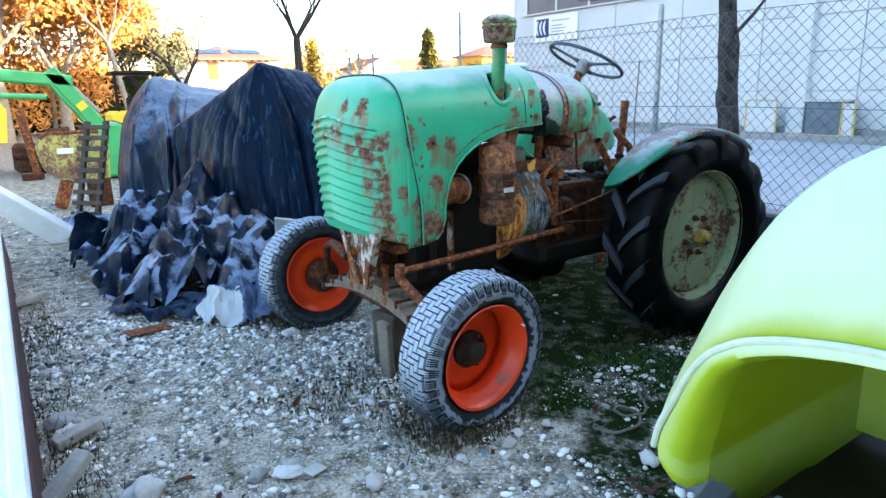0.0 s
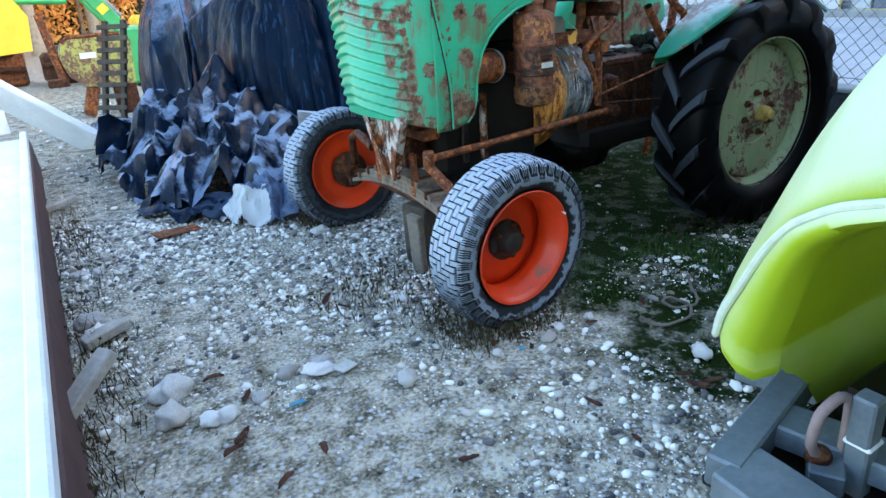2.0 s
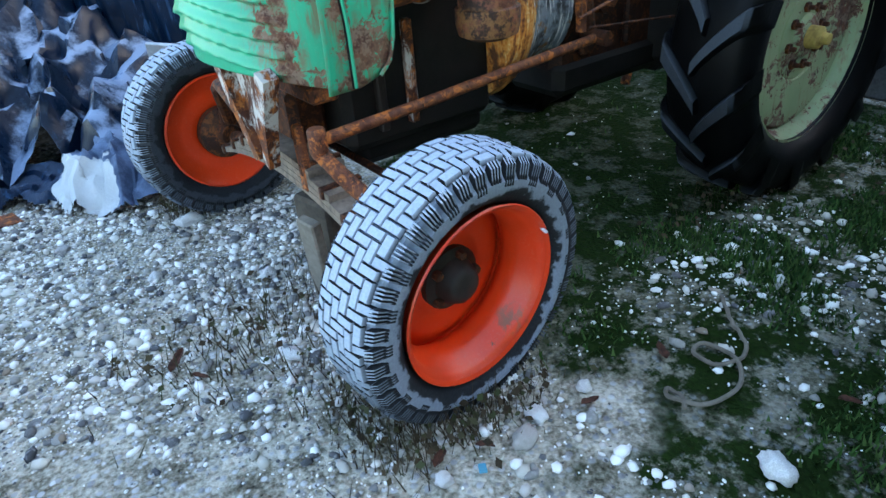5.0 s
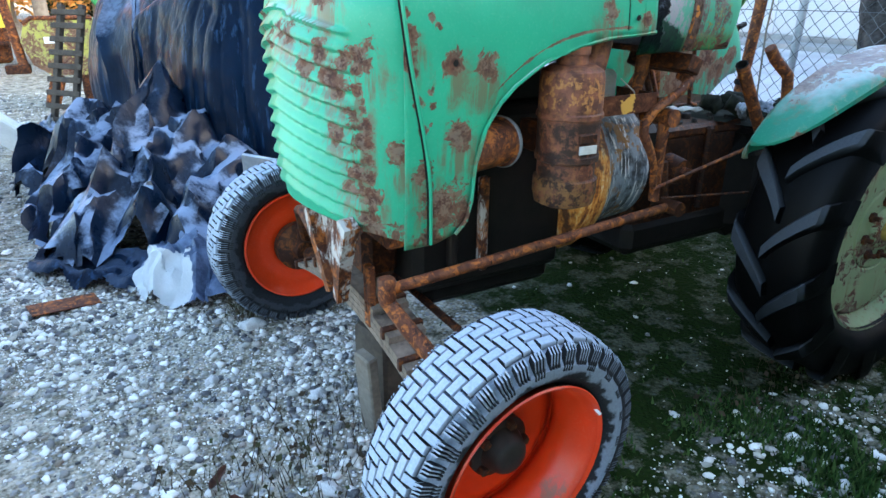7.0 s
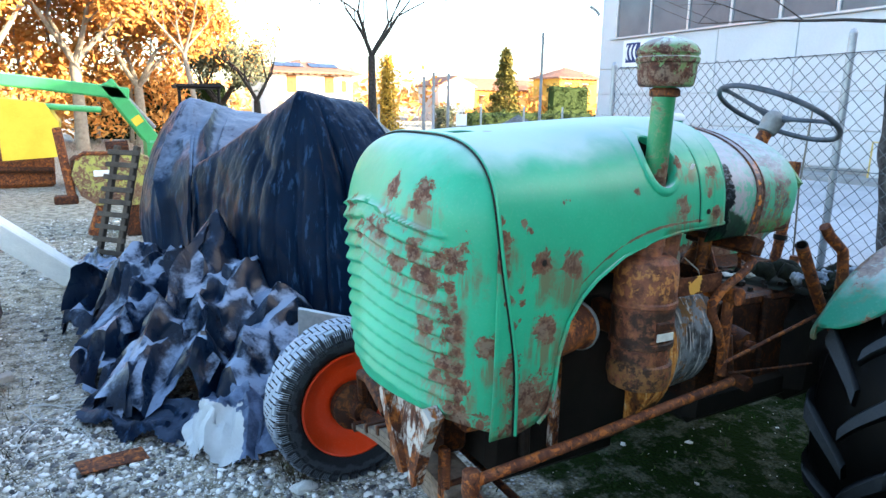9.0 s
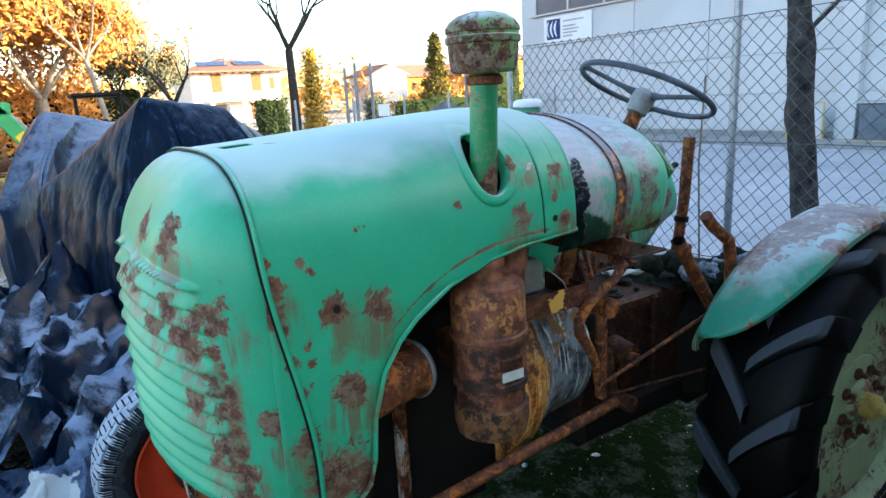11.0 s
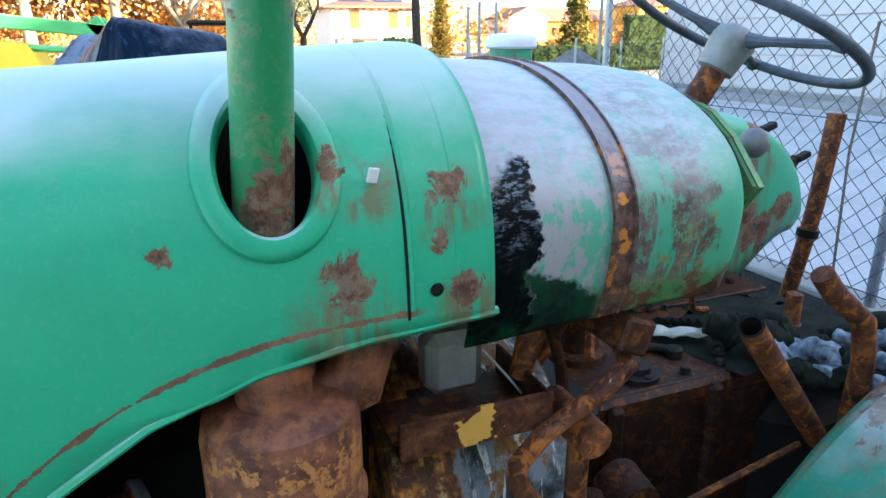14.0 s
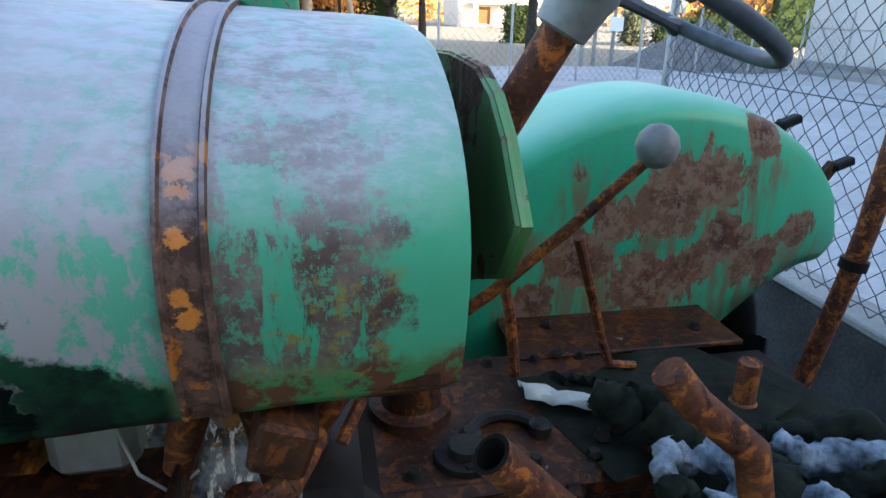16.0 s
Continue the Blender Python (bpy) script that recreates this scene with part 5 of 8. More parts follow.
def build_levers(tr):
    part("hand_lever", Shape().tube([(1.520, -0.364, 1.250), (1.555, -0.370, 1.208), (1.63, -0.385, 1.145), (1.66, -0.38, 1.05), (1.67, -0.37, 0.80)], 0.0215, 14), M_ochre, tr, "bent ochre-rusted lever tube")
    part("hand_lever", Shape().tube([(1.305, -0.415, 1.205), (1.42, -0.395, 1.075), (1.60, -0.36, 0.88)], 0.0225, 18, False), M_ochre, tr, "straight open rusted lever tube")
    part("tube_mouth", Shape().turn([(0.0225, 0.001), (0.0180, 0.001), (0.0175, -0.05), (0.0, -0.05)], Matrix.Translation((1.305, -0.415, 1.205)) @ Vector((-0.66, -0.11, 0.74)).to_track_quat("Z", "Y").to_matrix().to_4x4(), 14), M_black_iron, tr)
    s = [(1.13, -0.30, 1.165), (1.10, -0.37, 1.155), (1.05, -0.38, 1.125), (0.94, -0.38, 1.07), (0.895, -0.38, 1.025), (0.90, -0.38, 0.985), (0.945, -0.38, 0.92), (0.975, -0.375, 0.86), (0.99, -0.37, 0.79)]
    part("linkage_arm", Shape().tube(s, [0.017, 0.017, 0.015, 0.016, 0.017, 0.017, 0.015, 0.014, 0.014], 10), M_ochre, tr, "S-shaped rusted linkage arm")
    part("linkage_post", Shape().tube([(1.035, -0.34, 1.03), (1.035, -0.34, 0.72)], 0.02, 10), M_rust, tr)
    part("linkage_boss", Shape().tube([(1.04, -0.38, 1.03), (1.04, -0.24, 1.03)], 0.032, 14), M_rust, tr)
    part("clevis_rod", Shape().tube([(0.995, -0.365, 0.775), (1.55, -0.36, 0.88)], 0.007, 6), M_rust, tr)
    part("clevis_rod", Shape().tube([(1.04, -0.37, 0.735), (1.50, -0.40, 0.70)], 0.005, 6), M_iron, tr)
    dl = part("drag_link", Shape().tube([(-0.10, -0.44, 0.655), (0.30, -0.41, 0.662), (1.13, -0.345, 0.685)], 0.0175, 12), M_rust, tr, "long rusted steering drag link")
    part("link_end", Shape().turn([(0.0, -0.05), (0.020, -0.048), (0.026, -0.03), (0.026, 0.032), (0.022, 0.038), (0.0, 0.040)], pose(-0.108, -0.441, 0.655), 16), M_rust, dl)
    part("link_end", Shape().tube([(1.12, -0.40, 0.685), (1.12, -0.30, 0.685)], 0.028, 14), M_iron, dl)
    part("pitman_arm", Shape().tube([(1.12, -0.31, 0.69), (1.10, -0.30, 0.85)], 0.022, 8), M_iron, tr)
    kl = part("gear_lever", Shape().tube([(1.30, 0.06, 1.07), (1.42, 0.02, 1.18), (1.53, -0.02, 1.30), (1.635, -0.06, 1.425)], [0.012, 0.011, 0.010, 0.009], 10), M_rust, tr, "rusted gear lever")
    part("knob", Shape().turn([(0.0, 0.034), (0.016, 0.030), (0.028, 0.018), (0.033, 0.0), (0.028, -0.018), (0.016, -0.030), (0.0, -0.034)], pose(1.64, -0.06, 1.438), 24), M_grey, kl, "grey ball knob")
    part("pedal_rod", Shape().tube([(1.565, 0.02, 1.27), (1.62, 0.06, 1.14), (1.67, 0.10, 1.02), (1.70, 0.12, 0.96), (1.76, 0.13, 0.945)], 0.009, 8), M_rust, tr)
    part("brake_rod", Shape().tube([(1.44, 0.12, 1.28), (1.49, 0.13, 1.08), (1.51, 0.14, 0.94)], 0.011, 8), M_rust, tr)
    st = part("seat_stub", Shape().tube([(1.915, -0.01, 0.90), (1.915, -0.01, 1.02)], 0.021, 14), M_rust, tr, "rusted seat post stub")
    part("stub_flange", Shape().turn([(0.05, 0.905), (0.05, 0.925), (0.03, 0.93), (0.022, 0.94)], pose(1.915, -0.01, 0), 20), M_rust, st)
    ub = part("upright_bar", Shape().tube([(2.50, 0.60, 0.0), (2.60, 0.59, 0.50), (2.665, 0.576, 0.88), (2.685, 0.570, 1.05), (2.702, 0.560, 1.395)], [0.030, 0.030, 0.030, 0.031, 0.033], 14), M_rust, tr, "upright rusted steel bar")
    part("bar_clamp", Shape().tube([(2.672, 0.575, 0.925), (2.675, 0.574, 0.955)], 0.040, 14), M_black_iron, ub, "dark clamp")


# ---------------------------------------------------------------- wheels and axle
def tyre_profile(R, w, rim, bulge=1.0):
    """Radius and offset round a tyre's cross-section."""
    h = w / 2
    return [(rim, -h * 0.62), (rim + 0.012, -h * 0.80), (rim + (R - rim) * 0.35, -h * 1.02 * bulge), (rim + (R - rim) * 0.62, -h * 1.04 * bulge), (R - 0.030, -h * 0.96), (R - 0.010, -h * 0.84), (R, -h * 0.55), (R + 0.003, 0),
            (R, h * 0.55), (R - 0.010, h * 0.84), (R - 0.030, h * 0.96), (rim + (R - rim) * 0.62, h * 1.04 * bulge), (rim + (R - rim) * 0.35, h * 1.02 * bulge), (rim + 0.012, h * 0.80), (rim, h * 0.62)]


def front_tyre_mesh():
    R, w, rim = 0.327, 0.190, 0.218
    carcass = Shape().turn(tyre_profile(R, w, rim, 1.03), pose(0, 0, 0, 90, 0, 0), 72).mesh("front_tyre", 40)
    s = Shape()
    # tread blocks woven two by one, lengthways and crossways in turn
    cells, size = 88, 0.0256
    for i in range(cells):
        for j in range(-1, 6):
            turn = (i - j) % 4
            if turn not in (0, 3):
                continue
            u0, u1 = i, i + (2 if turn == 0 else 1)
            v0, v1 = max(j, -0.5), min(j + (1 if turn == 0 else 2), 6.5)
            if v1 <= v0 or j < 0 and turn == 0:
                continue
            pts = []
            for lift, gap in ((0, 0.05), (0.86, 0.085), (1, 0.125)):
                for u, v in ((u0 + gap, v0 + gap), (u1 - gap, v0 + gap), (u1 - gap, v1 - gap), (u0 + gap, v1 - gap)):
                    ang, y = 2 * math.pi * u / cells, (v - 3) * size
                    r = R + 0.002 - 0.16 * max(0.0, abs(y) - 0.048) - 0.75 * max(0.0, abs(y) - 0.077) + 0.0125 * lift + 0.001 * math.sin(37 * i + 11 * j)
                    pts.append((r * math.cos(ang), y, r * math.sin(ang)))
            s.add(pts, [(8, 9, 10, 11), (0, 1, 5, 4), (1, 2, 6, 5), (2, 3, 7, 6), (3, 0, 4, 7), (4, 5, 9, 8), (5, 6, 10, 9), (6, 7, 11, 10), (7, 4, 8, 11)])
    # shoulder: groups of four ribs, with a scoop between the groups
    for k in range(44):
        for side in (-1, 1):
            for sub in range(4):
                a = 2 * math.pi * (k + 0.13 + 0.19 * sub) / 44
                deep = 0.052 if k % 2 else 0.040
                pts = []
                for da in (-0.0088, -0.0060, 0.0060, 0.0088):
                    drop = 0.005 if abs(da) > 0.007 else 0.0
                    for r, y in ((R - deep, 0.0985), (R - 0.014, 0.080), (R + 0.0055 - drop, 0.0835), (R - 0.006 - drop, 0.0975 - drop), (R - deep, 0.1035 - 0.6 * drop)):
                        pts.append((r * math.cos(a + da), side * y, r * math.sin(a + da)))
                f = [(5 * m + c, 5 * m + c + 1, 5 * m + c + 6, 5 * m + c + 5) for m in range(3) for c in range(4)]
                s.add(pts, f + [(0, 1, 2, 3, 4), (15, 16, 17, 18, 19)])
    return carcass, s.mesh("tread", 40)


def build_front_wheels(tr):
    tyre, tread = front_tyre_mesh()
    turned = pose(0, 0, 0, 90, 0, 0)
    # the outer dish faces local -y
    rim = Shape().turn([(0.216, 0.088), (0.226, 0.094), (0.229, 0.090), (0.226, 0.084), (0.214, 0.074), (0.204, 0.062), (0.200, 0.040), (0.186, 0.028), (0.183, -0.020), (0.196, -0.05), (0.216, -0.062), (0.226, -0.072), (0.226, -0.080), (0.218, -0.082), (0.206, -0.070), (0.188, -0.060), (0.172, -0.052), (0.150, -0.046), (0.120, -0.052), (0.095, -0.046), (0.085, -0.040), (0.0, -0.038)], turned, 56)
    rim_mesh = rim.mesh("rim", 50)
    hub = Shape().turn([(0.082, -0.040), (0.082, -0.022), (0.060, -0.014), (0.048, 0.02), (0.040, 0.03), (0.028, 0.034), (0.0, 0.036)], turned, 24).mesh("hub")
    nut = Shape().turn([(0.0, 0.02), (0.010, 0.019), (0.013, 0.014), (0.013, 0.0)], turned, 6).mesh("nut")
    drum = Shape().turn([(0.10, -0.06), (0.10, -0.10), (0.05, -0.12), (0.04, -0.17), (0.0, -0.17)], turned, 28).mesh("drum")
    for near in (True, False):
        m = pose(0.020, -0.868, 0.346, 3, 0, 5) if near else pose(-0.01, 0.83, 0.350, -2, 0, 2) @ pose(0, 0, 0, 0, 0, 180)
        m = m @ Matrix.Diagonal((1.10, 1.08, 1.10, 1))
        w = part("front_wheel", rim_mesh.copy(), M_orange, tr, "orange painted steel wheel rim", loc=m)
        rubber = M_tread_front if near else M_tread_far
        blocks = M_blocks_front if near else M_blocks_far
        part("tyre", tyre.copy(), rubber, w, "frosted front tyre", local=True)
        tagged(part("tread", tread.copy(), blocks, w, "frosted zigzag tread blocks", local=True), kind="stuff")
        part("hub", hub, M_grease, w, "greasy rusted hub", local=True)
        part("brake_drum", drum, M_iron, w, local=True)
        for k in range(5):
            a = 2 * math.pi * k / 5
            part("wheel_nut", nut, M_iron, w, local=True, loc=pose(0.066 * math.cos(a), 0.018, 0.066 * math.sin(a)))
        part("valve", Shape().tube([(0.195, -0.085, 0.10), (0.192, -0.105, 0.098)], 0.004, 6), M_white, w, "white valve cap", local=True)


def build_front_axle(tr):
    # stacked leaf spring across the tractor
    for i, (half, z) in enumerate(((0.24, 0.482), (0.36, 0.458), (0.48, 0.434), (0.62, 0.410))):
        s = Shape()
        rws = []
        for k in range(17):
            y = -half + 2 * half * k / 16
            zz = z - 0.10 * (abs(y) / 0.62) ** 2
            rws.append([(-0.07, y, zz), (0.06, y, zz), (0.06, y, zz + 0.022), (-0.07, y, zz + 0.022)])
        s.grid(rws, True)
        s.add(rws[0], [(0, 1, 2, 3)])
        s.add(rws[-1], [(3, 2, 1, 0)])
        part("leaf_spring", s, M_leaf, tr, "flat rusted spring leaf")
        for y in (-half + 0.04, half - 0.04):
            part("spring_clip", Shape().box((-0.005, y, z - 0.10 * (abs(y) / 0.62) ** 2 + 0.012), (0.146, 0.022, 0.040), ch=0.004), M_iron, tr)
    part("axle_beam", Shape().tube([(0.01, -0.74, 0.315), (0.01, -0.5, 0.36), (0.01, 0.5, 0.37), (0.01, 0.74, 0.325)], 0.032, 10), M_iron, tr, "rusted axle beam")
    for sy in (-1, 1):
        part("kingpin", Shape().tube([(0.0, sy * 0.70, 0.27), (0.01, sy * 0.69, 0.46)], 0.034, 12), M_iron, tr)
    part("steering_arm", Shape().tube([(-0.108, -0.441, 0.62), (-0.075, -0.50, 0.555), (-0.02, -0.60, 0.46), (0.0, -0.68, 0.43)], [0.022, 0.024, 0.026, 0.028], 10), M_rust, tr, "rusted steering arm")
    part("tie_rod", Shape().tube([(0.17, -0.66, 0.42), (0.17, 0.66, 0.43)], 0.014, 10), M_iron, tr, "rusted tie rod")
    part("ball_joint", Shape().turn([(0.0, 0.03), (0.02, 0.028), (0.022, 0.0), (0.018, -0.03), (0.0, -0.03)], pose(0.08, -0.63, 0.50), 12), M_iron, tr)
    # nose bracket: V of stained channels
    for y0, y1 in ((0.02, -0.10), (-0.33, -0.17)):
        part("front_bracket", Shape().tube([(-0.17, y0, 0.83), (-0.165, (y0 + y1) / 2, 0.68), (-0.15, y1, 0.52)], [0.034, 0.03, 0.026], 4), M_bracket, tr, "white-stained rusty front bracket")
    part("front_plate", Shape().prism([(-0.02, 0.81), (-0.32, 0.81), (-0.20, 0.53), (-0.09, 0.53)], pose(-0.15, 0, 0, 90, 0, 90), 0.012), M_bracket, tr, "white-stained rusty front plate")
    part("front_crossmember", Shape().box((0.03, 0.0, 0.715), (0.10, 0.50, 0.06), ch=0.012), M_rust, tr)
    part("front_casting", Shape().box((0.05, 0.05, 0.60), (0.14, 0.24, 0.20), ch=0.03), M_iron, tr)
    for y in (-0.20, 0.18):
        part("shackle", Shape().box((-0.06, y, 0.52), (0.03, 0.04, 0.22), ch=0.006), M_rust, tr)
    part("far_arm", Shape().tube([(-0.12, 0.12, 0.62), (-0.10, 0.34, 0.66), (-0.06, 0.52, 0.60), (0.0, 0.66, 0.42)], 0.022, 8), M_iron, tr)


M_leaf = plain("spring_leaf_steel", (0.07, 0.055, 0.042), (0.25, 0.20, 0.155), 0.85, 16, 0.5)


def build_rear_wheels(tr):
    R, w, rim = 0.60, 0.30, 0.375
    s = Shape().turn(tyre_profile(R - 0.028, w, rim, 1.04), pose(0, 0, 0, 90, 0, 0), 80)
    tyre = s.mesh("rear_tyre", 40)
    n = 14
    lugs = {}
    for side in (-1, 1):
            a0 = 0.0
            s = Shape()
            rings = []
            for q in range(9):
                t = q / 8
                y = side * (-0.012 + 0.180 * min(1, t * 1.12))
                ang = a0 - 0.36 * t ** 0.85
                drop = 0.0 if t < 0.72 else (t - 0.72) / 0.28
                r1 = R + 0.004 - 0.012 * t ** 2 - 0.085 * drop ** 1.4
                r0 = r1 - 0.058
                hw = (0.025 + 0.012 * t) / R
                yy = y if t < 0.9 else side * (0.168)
                ring = []
                for da, r in ((-hw * 1.45, r0), (-hw * 1.08, r1 - 0.010), (-hw * 0.80, r1), (hw * 0.80, r1), (hw * 1.08, r1 - 0.010), (hw * 1.45, r0)):
                    ring.append((r * math.cos(ang + da), yy, r * math.sin(ang + da)))
                rings.append(ring)
            s.grid(rings)
            s.add(rings[-1], [(0, 1, 2, 3, 4, 5)])
            s.add(rings[0], [(5, 4, 3, 2, 1, 0)])
            lugs[side] = s.mesh("lug", 40)
            lugs[side].materials.append(M_tread_rear)
    turned = pose(0, 0, 0, 90, 0, 0)
    rim_s = Shape().turn([(0.375, 0.115), (0.392, 0.112), (0.394, 0.104), (0.376, 0.098), (0.355, 0.06), (0.350, 0.02), (0.352, -0.10), (0.385, -0.112)], turned, 64).mesh("rim")
    disc = Shape().turn([(0.350, 0.035), (0.335, 0.05), (0.30, 0.056), (0.20, 0.052), (0.165, 0.052), (0.158, 0.047), (0.152, 0.052), (0.08, 0.054), (0.07, 0.07), (0.045, 0.075), (0.0, 0.076)], turned, 56).mesh("disc")
    cap = Shape().turn([(0.042, 0.07), (0.040, 0.115), (0.030, 0.122), (0.022, 0.124), (0.020, 0.15), (0.0, 0.152)], turned, 20).mesh("hub_cap")
    lug = Shape().turn([(0.0, 0.036), (0.009, 0.036), (0.009, 0.016), (0.019, 0.015), (0.019, 0.0)], turned, 6).mesh("lug_nut")
    m_cap = plain("yellow_hub", (0.16, 0.10, 0.03), (0.50, 0.36, 0.09), 0.7, 22, 0.4)
    for y, near in ((-0.715, True), (0.76, False)):
        m = pose(1.82, y, 0.612, 0, 0, 0) if near else pose(1.86, y, 0.62, 0, 0, 180)
        m = m @ Matrix.Diagonal((1.055, 1.0, 1.055, 1))
        wh = part("rear_wheel", rim_s.copy(), M_disc, tr, "pale green steel rear wheel", loc=m)
        part("tyre", tyre, M_tread_rear, wh, "black agricultural tyre", local=True)
        for k in range(n):
            for side in (-1, 1):
                part("tyre_lug", lugs[side], None, wh, local=True, loc=pose(0, 0, 0, 0, -360 * (k + (0.5 if side > 0 else 0)) / n, 0))
        d = part("wheel_disc", disc, M_disc, wh, "pale green wheel disc with rust", local=True)
        part("hub_cap", cap, m_cap, wh, "yellow-stained rusty hub", local=True)
        for k in range(8):
            a = 2 * math.pi * (k + 0.3) / 8
            part("lug_nut", lug, M_iron, wh, local=True, loc=pose(0.108 * math.cos(a), -0.05, 0.108 * math.sin(a)))


def build_fenders(tr):
    """Curved sheets over the rear tyres, tongue-shaped at the front, with a skirt on the inner side."""
    for side, cx, cz, a, b, yi, yo, low, mat in ((-1, 1.84, 0.60, 0.80, 0.665, 0.545, 0.80, 0.93, M_fender), (1, 1.95, 0.62, 0.70, 0.825, 0.40, 0.78, 0.74, M_far)):
        rows = []
        for i in range(65):
            deg = (146.5 - 94.5 * i / 64) if side < 0 else (150 - 112 * i / 64)
            ca, sa = math.cos(radians(deg)), math.sin(radians(deg))
            k = min(1.0, (i / 64 * (94.5 if side < 0 else 112)) / 34 + 0.004)
            w = math.sqrt(max(0.0, 1 - (1 - k) ** 2))
            if side > 0:
                ke = min(1.0, (1 - i / 64) * 112 / 40 + 0.004)
                w *= math.sqrt(max(0.0, 1 - (1 - ke) ** 2))
            mid = yi + (0.045 if side < 0 else 0.13)
            row = []
            x, z = cx + a * ca, cz + b * sa
            top_in = mid - (mid - yi) * w
            top_out = mid + (yo - mid) * w
            foot = low + (0.28 * smooth(1.90, 2.38, x) if side > 0 else 0.0)
            # skirt, then crown, then outer lip
            for q in range(7):
                zz = foot + (z - 0.05 - foot) * q / 6 if z - 0.05 > foot else z - 0.05
                row.append((x - 0.02 * ca * (1 - q / 6), side * (top_in - 0.018 * math.sin(math.pi * q / 6)), zz))
            for yy, dz in ((top_in + 0.008 * w, -0.028), (top_in + 0.028 * w, -0.010), (top_in + 0.07 * w, 0.0), (mid, 0.003), (top_out - 0.05 * w, 0.0), (top_out - 0.015 * w, -0.006), (top_out, -0.018), (top_out + 0.002, -0.034), (top_out - 0.006, -0.036)):
                row.append((x + dz * ca * w, side * yy, z + dz * max(0.3, sa) * max(w, 0.1)))
            rows.append(row)
        part("fender", Shape().grid(rows), mat, tr, "green fender with flaking edges" if side < 0 else "green fender, badly flaked to rust", solid=0.003)
    for x, z, dx in ((2.27, 1.325, 0.05), (2.44, 1.215, 0.07)):
        b = part("lamp_bracket", Shape().box((x, 0.50, z + 0.02), (0.028, 0.028, 0.07), (0, 35, 0), ch=0.004), M_iron, tr, "small rusted lamp bracket")
        part("bracket_clamp", Shape().box((x + dx * 0.5, 0.49, z + 0.05), (0.055, 0.03, 0.022), (0, -20, 0), ch=0.004), M_black_iron, b)


def build_tractor():
    tr = thing("vintage_tractor", "old green tractor with flaking paint, orange front wheels and rust", "tractor", (0.9, 0, 0))
    build_hood(tr)
    build_nose(tr)
    build_tank(tr)
    build_dash(tr)
    build_stack(tr)
    build_engine(tr)
    build_levers(tr)
    build_front_axle(tr)
    holder = tr
    build_front_wheels(holder)
    build_rear_wheels(holder)
    build_fenders(tr)
    return tr


# ---------------------------------------------------------------- tarpaulin heap
def cloth(P, rest, collide, steps, iters=5, bend=0.35, damp=0.06, seed=1, slack=0.0):
    """Let a sheet of points fall into folds: lengths are kept, gravity pulls, collide() holds it off what lies below."""
    rng = np.random.RandomState(seed)
    P = P + rng.normal(0, 0.004, P.shape)
    Q = P.copy()

    def pull(a, b, length, k):
        d = b - a
        n = np.sqrt((d * d).sum(-1, keepdims=True)) + 1e-9
        c = d * ((n - length) / n * 0.5 * k)
        a += c
        b -= c

    base = rest
    for s in range(steps):
        rest = base * (1 + slack * min(1.0, 1.3 * s / steps))
        diag = rest * math.sqrt(2)
        V = np.clip((P - Q) * (1 - damp), -0.02, 0.02)
        Q = P.copy()
        P += V
        P[..., 2] -= 9.81 * 0.011 ** 2
        for it in range(iters):
            for o in (0, 1):
                n = (P.shape[0] - o) // 2 * 2
                pull(P[o:o + n:2], P[o + 1:o + n:2], rest, 1.0)
                n = (P.shape[1] - o) // 2 * 2
                pull(P[:, o:o + n:2], P[:, o + 1:o + n:2], rest, 1.0)
            for o in (0, 1):
                n = (P.shape[0] - o) // 2 * 2
                pull(P[o:o + n:2, :-1], P[o + 1:o + n:2, 1:], diag, 0.5)
                pull(P[o:o + n:2, 1:], P[o + 1:o + n:2, :-1], diag, 0.5)
            for o in (0, 1, 2, 3):
                m = (P.shape[0] - o) // 4
                if m:
                    pull(P[o:o + 4 * m:4], P[o + 2:o + 4 * m:4], rest * 2, bend)
                m = (P.shape[1] - o) // 4
                if m:
                    pull(P[:, o:o + 4 * m:4], P[:, o + 2:o + 4 * m:4], rest * 2, bend)
            collide(P)
        low = P[..., 2] < 0.012
        P[low] = Q[low] + (P[low] - Q[low]) * 0.25
    return P


def sheet(P):
    return Shape().grid(P.tolist())


def flat_sheet(cx, cy, z, w, h, rest, turn=0.0, squeeze=1.0, wave=0.0, seed=0):
    nx, ny = int(w / rest), int(h / rest)
    X, Y = np.meshgrid((np.arange(nx) - nx / 2) * rest * squeeze, (np.arange(ny) - ny / 2) * rest * squeeze)
    c, s = math.cos(radians(turn)), math.sin(radians(turn))
    rng = np.random.RandomState(seed)
    Z = np.full_like(X, z)
    if wave:
        for _ in range(14):
            a, k, ph = rng.uniform(0, 6.28), rng.uniform(5, 16), rng.uniform(0, 6.28)
            Z += wave * np.sin(k * (X * math.cos(a) + Y * math.sin(a)) + ph) / 4
        Z += wave
    return np.stack([cx + X * c - Y * s, cy + X * s + Y * c, Z], -1)


def bend_through(pts, t):
    """A point at t (0 to 1) on a smooth curve through the rows of an array."""
    k = len(pts) - 1
    i = min(int(t * k), k - 1)
    f = t * k - i
    p = [pts[max(0, min(k, j))] for j in (i - 1, i, i + 1, i + 2)]
    m1, m2 = (p[2] - p[0]) * 0.32, (p[3] - p[1]) * 0.32
    return p[1] * (2 * f ** 3 - 3 * f * f + 1) + m1 * (f ** 3 - 2 * f * f + f) + p[2] * (3 * f * f - 2 * f ** 3) + m2 * (f ** 3 - f * f)


